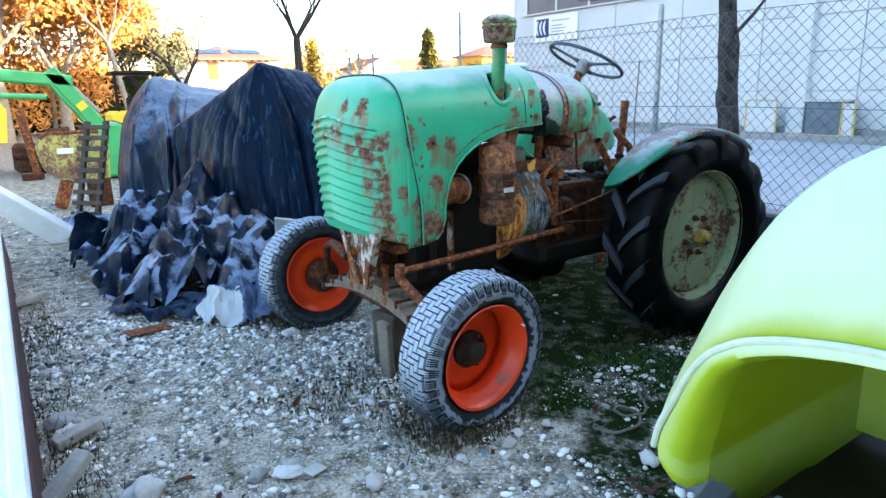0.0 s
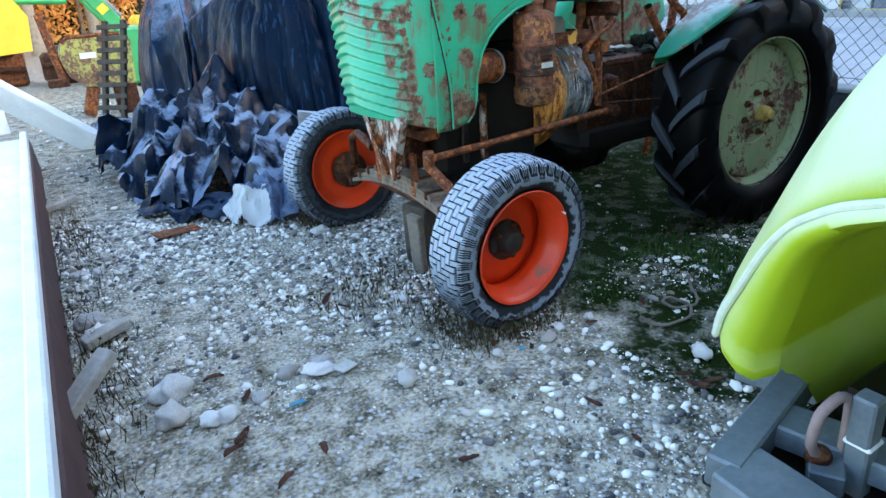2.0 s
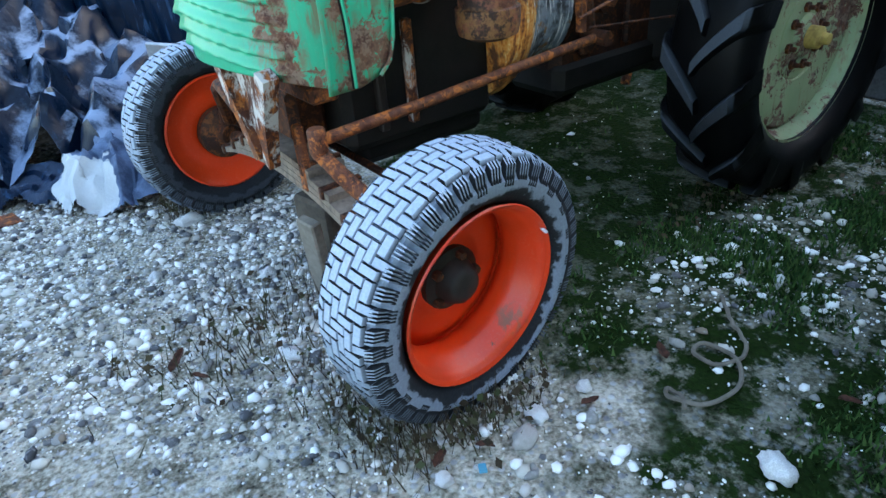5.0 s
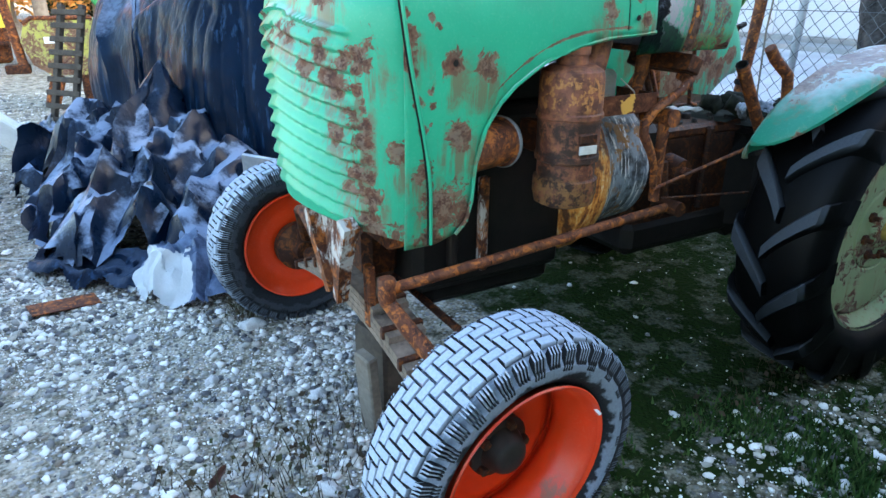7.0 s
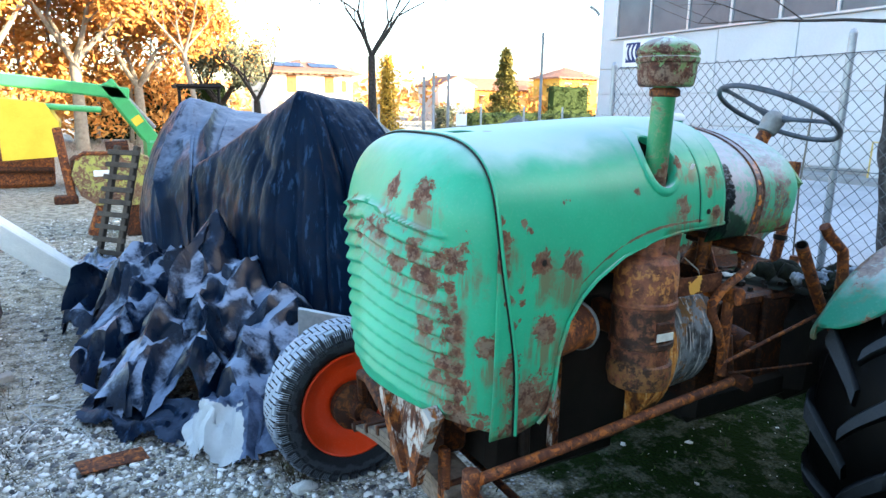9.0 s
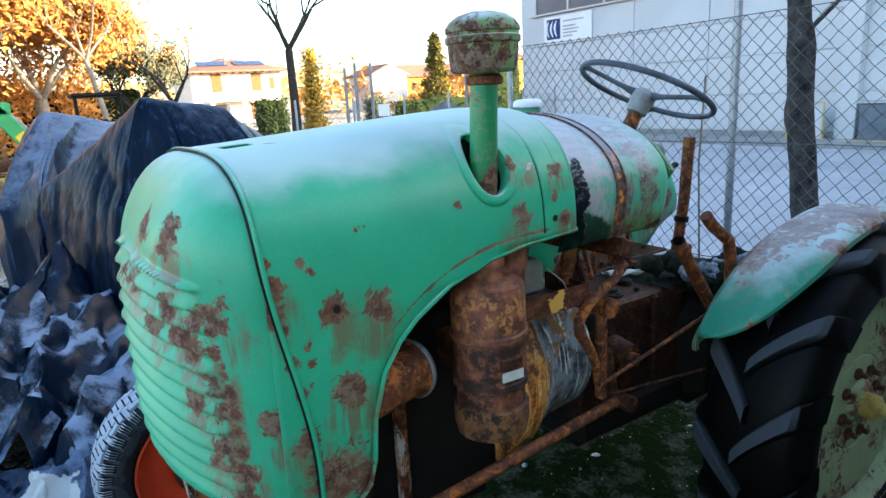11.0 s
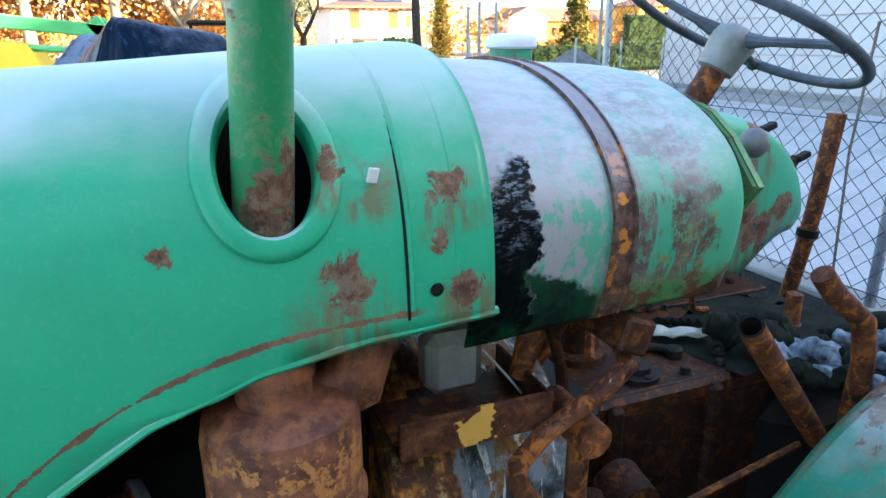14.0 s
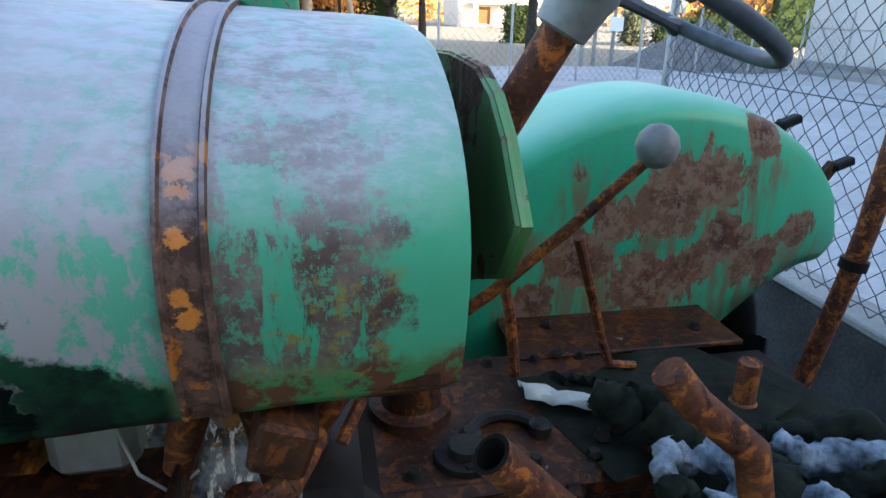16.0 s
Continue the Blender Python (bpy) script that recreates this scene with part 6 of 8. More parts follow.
def ridge(v):
    """Wave between 0 and 1 with a sharp crest and a broad hollow."""
    return math.exp(-9.0 * abs((v - math.floor(v)) - 0.5))


def drape(hangs, across, down, pleats, deep, seed):
    """Cover hung in pleats: each hang runs from the crest to the ground; folds grow sharper on the way down."""
    hangs = [np.array(c, float) for c in hangs]
    rows = []
    for i in range(across + 1):
        s = i / across
        k = s * (len(hangs) - 1)
        c = min(int(k), len(hangs) - 2)
        w = k - c
        w = 0.55 * w + 0.45 * w * w * (3 - 2 * w)
        col = hangs[c] * (1 - w) + hangs[c + 1] * w
        rows.append([bend_through(col, k / down) for k in range(down + 1)])
    P = np.array(rows)
    N = np.cross(np.gradient(P, axis=0), np.gradient(P, axis=1))
    N /= np.linalg.norm(N, axis=2, keepdims=True) + 1e-9
    for i in range(across + 1):
        s = i / across
        for k in range(down + 1):
            f = k / down
            w = s * pleats + 0.45 * nz(s * 9, f * 0.8, seed) + 0.06 * nz(s * 22, f * 1.4, seed)
            amp = deep * smooth(0.24, 0.62, f) * (0.5 + 0.9 * abs(nz(s * 7, f * 0.8, seed + 4)))
            some = smooth(-0.15, 0.25, nz(math.floor(w) * 3.7, 0.5, seed + 8))
            d = amp * (0.25 + some) * (ridge(w) - 0.25) + 0.10 * amp * (ridge(2.3 * w + 0.4 * f) - 0.25)
            x, y, z = P[i, k]
            d += 0.05 * nz(x, y, z * 0.6 + seed, 2.4) * smooth(0.26, 0.6, f)
            d += 0.045 * (0.35 - abs(nz(x + 0.5 * z, y - 0.3 * z, seed, 3.1))) * smooth(0.28, 0.46, f)
            d += 0.008 * nz(x, y, z, 9.0) + 0.005 * abs(nz(x, y, z, 24.0))
            P[i, k] += N[i, k] * d
    P[..., 2] = np.maximum(P[..., 2], 0.008)
    return Shape().grid(P.tolist())


def between(P, cubic=False):
    """Twice the points: halfway on straight edges, or on a smooth curve."""
    for ax in (0, 1):
        P = np.moveaxis(P, ax, 0)
        mid = (P[:-1] + P[1:]) / 2
        if cubic:
            E = np.concatenate([2 * P[:1] - P[1:2], P, 2 * P[-1:] - P[-2:-1]])
            mid = (-E[:-3] + 9 * E[1:-2] + 9 * E[2:-1] - E[3:]) / 16
        out = np.empty((2 * len(P) - 1, *P.shape[1:]))
        out[0::2], out[1::2] = P, mid
        P = np.moveaxis(out, 0, ax)
    return P


def creased(bumps, cx, cy, w, h, turn, step, seed, rough):
    """Heap of stiff sheet over mounds: flat facets between hard creases, broken into smaller ones."""
    rng = np.random.RandomState(seed)
    u, v = np.meshgrid(np.arange(-w / 2, w / 2, step), np.arange(-h / 2, h / 2, step * 1.5), indexing="ij")
    u = u + (rng.uniform(-0.16, 0.16, u.shape) + 0.16 * np.cumsum(rng.normal(0, 1, u.shape), axis=1) / 2 + 0.5 * np.sin(v * 3.1 + seed)) * step
    v = v + rng.uniform(-0.34, 0.34, v.shape) * step * 1.5
    c, s_ = math.cos(radians(turn)), math.sin(radians(turn))
    X, Y = cx + u * c - v * s_, cy + u * s_ + v * c

    def mound(x, y):
        z = np.zeros_like(x)
        for bx, by, top, r in bumps:
            z = np.maximum(z, top * np.clip(1 - ((x - bx) ** 2 + (y - by) ** 2) / (r * r), 0, 1) ** 0.7)
        return z
    M = mound(X, Y)
    # ridges and hollows in turn across the sheet
    lines = np.arange(u.shape[0])[:, None] % 2 * 1.0
    Z = M * 0.86 + rough * np.clip(M / 0.10, 0, 1) * (lines * (rng.uniform(0.55, 1.1, (len(u), 1)) + rng.uniform(-0.3, 0.3, M.shape)) + rng.uniform(-0.2, 0.2, M.shape))
    P = np.stack([X, Y, Z], -1)
    for amount, soft in ((0.28, True), (0.13, False)):
        P = between(P, soft)
        fresh = np.ones(P.shape[:2])
        fresh[0::2, 0::2] = 0
        push = rng.normal(0, 1, P.shape) * np.array((0.5, 0.5, 0.8))
        hold = np.clip(mound(P[..., 0], P[..., 1]) / 0.08, 0, 1)
        P = P + push * (amount * rough * fresh * hold)[..., None]
    P = between(P, True)
    P[..., 2] = np.maximum(P[..., 2], 0.006)
    K = mound(P[..., 0], P[..., 1]) > 0.004
    n, m = K.shape
    s = Shape()
    s.v = P.reshape(-1, 3).tolist()
    s.f = [(i * m + j, (i + 1) * m + j, (i + 1) * m + j + 1, i * m + j + 1) for i in range(n - 1) for j in range(m - 1) if K[i, j] and K[i + 1, j + 1] and K[i, j + 1] and K[i + 1, j]]
    return s


def build_tarp():
    t = thing("tarpaulin", "black and dark blue tarpaulin over machinery with pale-topped folds", "tarpaulin", (0.3, 2.6, 0))
    peak, back = (0.24, 2.34, 1.775), (0.55, 3.10, 1.25)
    near = [
        [back, (0.05, 3.80, 1.18), (-0.18, 3.78, 0.90), (-0.26, 3.75, 0.45), (-0.30, 3.7, 0)],
        [back, (-0.28, 3.04, 1.27), (-0.37, 2.98, 0.95), (-0.40, 2.95, 0.50), (-0.42, 2.90, 0)],
        [back, (0.06, 2.60, 1.58), (-0.17, 2.62, 1.15), (-0.24, 2.55, 0.60), (-0.25, 2.45, 0)],
        [back, peak, (0.05, 2.24, 1.30), (-0.05, 2.18, 0.75), (-0.02, 2.05, 0)],
        [back, (0.265, 2.32, 1.772), (0.29, 2.06, 1.30), (0.29, 1.96, 0.75), (0.31, 1.84, 0)],
        [back, (0.42, 2.36, 1.745), (0.52, 1.98, 1.30), (0.56, 1.88, 0.75), (0.58, 1.80, 0)],
        [back, (0.69, 2.46, 1.70), (0.82, 1.92, 1.25), (0.86, 1.86, 0.70), (0.88, 1.84, 0)],
        [back, (0.90, 2.66, 1.56), (1.12, 2.10, 1.15), (1.18, 2.05, 0.65), (1.20, 2.0, 0)],
        [back, (1.05, 3.0, 1.30), (1.30, 2.95, 0.95), (1.36, 3.0, 0.50), (1.38, 3.0, 0)]]
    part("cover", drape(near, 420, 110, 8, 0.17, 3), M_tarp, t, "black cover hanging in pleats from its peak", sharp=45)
    top, rear = (-0.12, 4.60, 1.73), (0.5, 5.3, 1.40)
    far = [
        [rear, (0.90, 5.05, 1.55), (0.62, 4.2, 1.38), (0.50, 3.7, 1.20), (0.50, 3.5, 0.8)],
        [rear, (0.35, 4.85, 1.62), (0.08, 4.0, 1.42), (-0.08, 3.55, 1.18), (-0.12, 3.45, 0.0)],
        [rear, (-0.04, 4.62, 1.72), (-0.22, 3.95, 1.45), (-0.34, 3.28, 1.12), (-0.42, 3.25, 0)],
        [rear, top, (-0.38, 4.15, 1.36), (-0.52, 3.85, 0.80), (-0.50, 3.8, 0)],
        [rear, (-0.16, 4.61, 1.71), (-0.50, 4.40, 1.20), (-0.62, 4.35, 0.70), (-0.58, 4.4, 0)],
        [rear, (-0.16, 4.70, 1.69), (-0.50, 4.85, 1.15), (-0.58, 4.95, 0.60), (-0.56, 5.0, 0)],
        [rear, (0.20, 5.3, 1.55), (0.0, 5.8, 1.0), (-0.05, 5.95, 0.5), (-0.05, 6.0, 0)]]
    part("cover", drape(far, 320, 100, 6, 0.14, 17), M_tarp_far, t, "second cover, coloured paler on facets that face the sky", sharp=45)
    heap = [(-0.64, 2.90, 0.70, 0.42), (-0.30, 2.42, 0.80, 0.48), (-0.08, 2.10, 0.60, 0.42), (-0.88, 3.28, 0.42, 0.40), (-0.55, 2.05, 0.40, 0.46),
            (-0.78, 2.50, 0.36, 0.42), (-0.20, 1.66, 0.36, 0.44), (0.04, 1.42, 0.40, 0.34), (-0.75, 1.95, 0.22, 0.36), (-0.45, 2.6, 0.5, 0.5)]
    part("folds", creased(heap, -0.45, 2.4, 2.8, 3.4, -46, 0.165, 5, 0.21), M_tarp_heap, t, "crumpled blue-black folds, sky light painted pale on upper facets", sharp=30)
    part("folds", creased([(-0.36, 1.34, 0.24, 0.34), (-0.14, 1.30, 0.28, 0.27), (-0.50, 1.42, 0.16, 0.24)], -0.32, 1.40, 1.1, 1.1, -12, 0.095, 8, 0.10), M_tarp_pale, t, "pale crumpled end of the cover", sharp=30)
    part("folds", creased([(-0.80, 1.66, 0.10, 0.20), (-0.62, 1.50, 0.12, 0.20), (-0.95, 1.88, 0.12, 0.22)], -0.8, 1.65, 1.1, 1.1, 50, 0.09, 12, 0.07), M_tarp, t, "flat trailing edge", sharp=30)
    part("folds", creased([(-0.80, 4.9, 0.20, 0.42), (-0.95, 5.2, 0.16, 0.34), (-0.70, 4.4, 0.26, 0.42), (-0.75, 3.9, 0.28, 0.40)], -0.8, 4.55, 1.4, 2.6, 15, 0.13, 21, 0.10), M_tarp_heap, t, "low folds at the edge", sharp=30)


def make_tarp_pale():
    n = Nodes("pale_tarpaulin")
    x, y, z = n.split()
    mid, fine = n.noise(12, 5, 0.7), n.noise(150, 2)
    wave = n.math("MULTIPLY", n.math("SUBTRACT", n.noise(8, 3), 0.5), 1.4)
    patch = n.math("MAXIMUM", n.span(n.math("ADD", n.near((-0.60, 1.22, 0.10), 0.24), wave), 0.20, 0.25), n.span(n.math("ADD", n.near((-0.16, 1.08, 0.05), 0.15), wave), 0.25, 0.30))
    blue = n.mix(n.span(mid, 0.3, 0.7), (0.035, 0.055, 0.10), (0.12, 0.17, 0.27))
    col = n.mix(patch, blue, n.mix(mid, (0.40, 0.42, 0.42), (0.56, 0.58, 0.57)))
    n.bump(mid, 0.3, 0.02)
    return n.done(col, 0.5)


M_tarp_pale = make_tarp_pale()
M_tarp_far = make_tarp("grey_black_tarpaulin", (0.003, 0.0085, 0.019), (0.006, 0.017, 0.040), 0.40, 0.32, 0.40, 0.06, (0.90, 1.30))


# ---------------------------------------------------------------- lime trailer

def make_lime():
    n = Nodes("lime_moulded_plastic")
    mid, fine = n.noise(4, 5), n.noise(200, 2)
    col = n.mix(mid, (0.27, 0.38, 0.010), (0.38, 0.50, 0.018))
    # Colour grows paler the more the surface faces upwards.
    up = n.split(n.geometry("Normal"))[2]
    whitened = n.math("MULTIPLY", n.span(n.math("ADD", up, n.math("MULTIPLY", n.math("ADD", mid, n.math("MULTIPLY", fine, 0.3)), 0.5)), 0.10, 1.10), 0.74)
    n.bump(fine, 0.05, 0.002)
    return n.done(n.mix(whitened, col, (0.62, 0.70, 0.56)), n.mixf(whitened, 0.38, 0.65))


M_lime = make_lime()
M_trailer = plain("grey_painted_steel", (0.10, 0.125, 0.145), (0.19, 0.225, 0.25), 0.5, 7, 0.15, metal=0.2)


def build_trailer():
    tr = thing("trailer", "grey steel trailer with lime green moulded mudguard", "trailer", (0.4, -2.3, 0))
    # half outline of the front lip: side offset and height; the guard widens and rises behind it
    half = [(0.622, 0.605), (0.610, 0.665), (0.562, 0.765), (0.515, 0.86), (0.46, 0.935), (0.38, 0.99), (0.28, 1.025), (0.15, 1.05), (0.0, 1.06)]
    half = [(o, z - 0.025) for o, z in half]
    outline = [(-2.735 + o, z) for o, z in half] + [(-2.735 - o, z) for o, z in half[::-1][1:]]
    outline = [tuple(bend_through(np.array(outline), i / 56)) for i in range(57)]
    rows = []
    for i in range(37):
        k = i / 36
        x = -0.36 + 1.65 * k
        g = math.sin(math.pi / 2 * min(1.0, k / 0.36)) ** 0.85
        row = []
        for o, z in outline:
            f = max(0.0, (z - 0.63) / 0.405)
            up = 0.39 * g * f ** 0.8 + 0.02 * g
            wide = 1 + 0.27 * g * (1 - 0.5 * f)
            row.append((x + 0.05 * (1 - f) * (1 - g), -2.735 + (o + 2.735) * wide, z + up))
        rows.append(row)
    fine_rows = []
    for r in rows:
        fr = []
        for a, b in zip(r, r[1:]):
            fr += [tuple(a[c] + (b[c] - a[c]) * q / 3 for c in range(3)) for q in range(3)]
        fine_rows.append(fr + [r[-1]])
    rows = fine_rows
    guard = part("mudguard", Shape().grid(rows), M_lime, tr, "lime green plastic mudguard, paler where it faces up", solid=0.015, sharp=70)
    lip = [rows[i][0] for i in (9, 7, 5, 4, 3, 2, 1)] + [(p[0] - 0.008, p[1], p[2]) for p in rows[0]]
    part("lip", Shape().tube(lip, [0.004, 0.005, 0.006, 0.007, 0.008, 0.009, 0.0095] + [0.0095] * len(rows[0]), 8), M_white_lip, guard, "pale rolled lip")
    inner = []
    for off, dx, dz in ((0.0, 0.0, 0.0), (0.03, -0.03, -0.012), (0.075, -0.035, -0.035), (0.115, -0.01, -0.05), (0.135, 0.06, -0.05)):
        rr = []
        for x, y, z in rows[0]:
            f = (z - 0.61) / 0.425
            v = Vector((0, y + 2.735, z - 0.56))
            k = max(0.0, 1 - off * (0.26 + 0.60 * (1 - f)) / max(0.05, v.length))
            rr.append((x + dx + 0.006, -2.735 + v.y * k, 0.56 + v.z * k + dz * (1 - f)))
        inner.append(rr)
    # the flange closes below in a rounded end on either side
    rounded = [list(r) for r in inner]
    for side in (0, -1):
        ends = [Vector(r[side]) for r in inner]
        mid = (ends[0] + ends[-1]) / 2
        for a in (15, 30, 45, 60, 75, 90):
            c, s = math.cos(math.radians(a)), math.sin(math.radians(a))
            for r, e in zip(rounded, ends):
                v = mid + (e - mid) * c + Vector((0.012 * s, 0, -0.062 * s))
                r.insert(0, tuple(v)) if side == 0 else r.append(tuple(v))
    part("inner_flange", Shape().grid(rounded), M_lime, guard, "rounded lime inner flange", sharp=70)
    edge = inner[-1]
    arch = []
    for d, drop in ((0.0, 0.0), (0.03, 0.03), (0.07, 0.05), (0.12, 0.09), (0.20, 0.19), (0.35, 0.20), (0.7, 0.20), (0.95, 0.20)):
        feet = [(edge[k][0] + d, edge[k][1], edge[k][2] - drop) for k in (0, -1)]
        arch.append([feet[0]] + [(x + d, y, z) for x, y, z in edge] + [feet[1]])
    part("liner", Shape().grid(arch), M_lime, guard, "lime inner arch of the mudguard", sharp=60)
    part("back_panel", Shape().prism([(-2.20, 0.36), (-3.27, 0.36), (-3.25, 1.0), (-2.735, 1.2), (-2.22, 1.0)], pose(0.62, 0, 0, 90, 0, 90), 0.02), M_lime, guard)
    # chassis
    part("rail", Shape().box((0.20, -2.125, 0.385), (1.46, 0.075, 0.08), (0, 0, 13.3), ch=0.006), M_trailer, tr, "grey side rail with a rusted end")
    part("front_plate", Shape().box((-0.50, -2.60, 0.385), (0.15, 0.60, 0.075), (0, 0, -4), ch=0.006), M_trailer, tr)
    part("rail", Shape().box((-0.21, -2.46, 0.385), (0.11, 0.40, 0.06), (0, 0, 13), ch=0.006), M_trailer, tr)
    part("corner_plate", Shape().box((-0.31, -2.40, 0.375), (0.10, 0.07, 0.05), (0, 0, 30), ch=0.004), M_trailer, tr)
    # Added black floor: shuts light out of the guard from below.
    part("dark_floor", Shape().box((0.12, -2.72, 0.31), (1.2, 1.0, 0.03), ch=0.01), M_black_iron, tr, "black floor added under the frame to darken the guard's inside")
    part("drawbar_post", Shape().box((-0.265, -2.44, 0.40), (0.048, 0.048, 0.34), (0, -3, 0), ch=0.005), M_trailer, tr, "grey square post")
    part("post_strap", Shape().box((-0.265, -2.44, 0.455), (0.056, 0.056, 0.012), (0, -3, 0), ch=0.004), M_white, tr)
    hose = [np.array(c) for c in ((-0.325, -2.385, 0.41), (-0.36, -2.385, 0.46), (-0.355, -2.39, 0.53), (-0.315, -2.40, 0.56), (-0.275, -2.405, 0.54), (-0.265, -2.405, 0.46), (-0.27, -2.41, 0.30))]
    part("hose", Shape().tube([tuple(bend_through(hose, k / 24)) for k in range(25)], 0.0115, 12), M_hose, tr, "faded pink-grey hose")
    part("hose_union", Shape().turn([(0.0, 0.025), (0.018, 0.025), (0.022, 0.01), (0.026, 0.008), (0.026, -0.012)], pose(-0.318, -2.385, 0.405, 20, -30, 0), 16), M_iron, tr)
    for x, y, z, a in ((-0.16, -2.52, 0.43, 30), (-0.09, -2.44, 0.44, -30), (-0.12, -2.62, 0.42, 10)):
        part("coupling", Shape().turn([(0.0, 0.07), (0.02, 0.068), (0.022, 0.03), (0.035, 0.028), (0.038, 0.0), (0.038, -0.04)], pose(x, y, z, a, 2 * a, 0), 14), M_black_iron, tr)
    part("tool_box", Shape().box((0.02, -2.55, 0.40), (0.26, 0.5, 0.10), ch=0.02), M_black_iron, tr)
    # chequer plate step
    pl = part("chequer_step", Shape().box((0.30, -2.02, 0.275), (0.56, 0.26, 0.05), (0, 0, 17), ch=0.004), M_trailer, tr, "pale chequer-plate step")
    s = Shape()
    m = pose(0.30, -2.02, 0.3005, 0, 0, 17)
    for i in range(15):
        for j in range(7):
            c = Vector((-0.25 + 0.036 * i, -0.11 + 0.036 * j, 0))
            a = radians(45 if (i + j) % 2 else -45)
            d, e = Vector((math.cos(a), math.sin(a), 0)), Vector((-math.sin(a), math.cos(a), 0))
            pts = [m @ (c + d * 0.014 * u + e * 0.0035 * w + Vector((0, 0, h))) for u, w, h in ((-1, 0, 0), (0, -1, 0), (1, 0, 0), (0, 1, 0), (0, 0, 0.002))]
            s.add(pts, [(0, 1, 4), (1, 2, 4), (2, 3, 4), (3, 0, 4)])
    part("tread_ribs", s, M_trailer, pl, "raised chequer pattern")
    # wheel
    turned = pose(0, 0, 0, 90, 0, 0)
    s = Shape().turn(tyre_profile(0.335, 0.235, 0.215, 1.02), turned, 72)
    wheel = part("trailer_wheel", Shape().turn([(0.215, 0.07), (0.20, 0.05), (0.19, -0.02), (0.12, -0.03), (0.0, -0.03)], turned, 40), M_grey, tr, loc=pose(1.16, -1.70, 0.335, 0, 0, 4))
    part("tyre", s, M_tread_trailer, wheel, "worn black ribbed trailer tyre", local=True)
    for y in (-0.055, 0.0, 0.055):
        pts = [((0.3375) * math.cos(a), y + 0.004 * (1 if k % 2 else -1), 0.3375 * math.sin(a)) for k, a in ((k, 2 * math.pi * k / 120) for k in range(121))]
        part("groove", Shape().tube(pts, 0.003, 4, False), M_black_iron, wheel, "zigzag tread groove", local=True)


M_white_lip = plain("pale_lip_plastic", (0.48, 0.54, 0.42), (0.62, 0.68, 0.58), 0.5, 12, 0.1)
M_hose = plain("faded_hose", (0.16, 0.12, 0.12), (0.28, 0.21, 0.20), 0.7, 9, 0.1)


# ---------------------------------------------------------------- white flat wagon and boards
def build_wagon():
    w = thing("flat_wagon", "low flat wagon with a frosted white deck and maroon steel side", "wagon", (-2.6, 1.2, 0))
    part("deck", Shape().box((-2.66, 1.0, 0.305), (1.75, 6.4, 0.03), ch=0.006), M_white, w, "frosted white deck")
    part("edge_beam", Shape().box((-1.758, 1.0, 0.335), (0.056, 6.5, 0.085), ch=0.010), M_white, w, "white edge beam")
    part("side", Shape().box((-1.735, 1.0, 0.15), (0.05, 6.4, 0.29), (0, -4, 0), ch=0.008), M_brown, w, "maroon steel side")
    part("end_board", Shape().box((-2.2, 4.30, 0.46), (0.72, 0.06, 0.22), (0, 0, 20), ch=0.01), M_white, w, "white end board")
    for y in (-1.0, 2.6):
        part("skid", Shape().box((-2.7, y, 0.15), (1.6, 0.14, 0.30), ch=0.01), M_wood, w)
    b = thing("white_board", "long white boxed board leaning from the wagon to the gravel", "board", (-1.5, 4.7, 0))
    part("board", Shape().box((-1.52, 4.88, 0.37), (1.06, 0.38, 0.075), (-46, 40, -8), ch=0.014), M_white, b)
    part("board_end", Shape().box((-1.105, 4.825, 0.02), (0.035, 0.37, 0.07), (-46, 40, -8), ch=0.006), M_plastic_white, b, "stained board end")
    for x, y, a, l in ((-1.66, -0.60, 35, 0.30), (-1.62, 2.55, 15, 0.26), (-1.55, 0.05, 20, 0.20)):
        single("wood_offcut", Shape().box((x, y, 0.05 if l < 0.3 else 0.16), (l, 0.075, 0.045), (0, -8 if l < 0.3 else -30, a), ch=0.005), M_offcut, "pale splintered wood offcut", "wood", group="wood offcuts")


M_offcut = plain("split_wood", (0.26, 0.24, 0.21), (0.46, 0.44, 0.40), 0.85, 8, 0.4)


def build_pallet():
    p = thing("pallet", "dark weathered pallet leaning upright on the covered machine", "pallet", (-0.85, 5.6, 0))
    m = pose(-0.95, 5.12, 0.0, 0, 18, 40)
    for o in (-0.13, 0.13):
        part("stringer", Shape().box(m @ Vector((0.0, o, 0.66)), (0.05, 0.06, 1.32), (0, 18, 40), ch=0.006), M_pallet, p)
    for k in range(10):
        part("slat", Shape().box(m @ Vector((-0.03, 0, 0.12 + 0.125 * k)), (0.022, 0.42, 0.05), (0, 18, 40), ch=0.004), M_pallet, p)


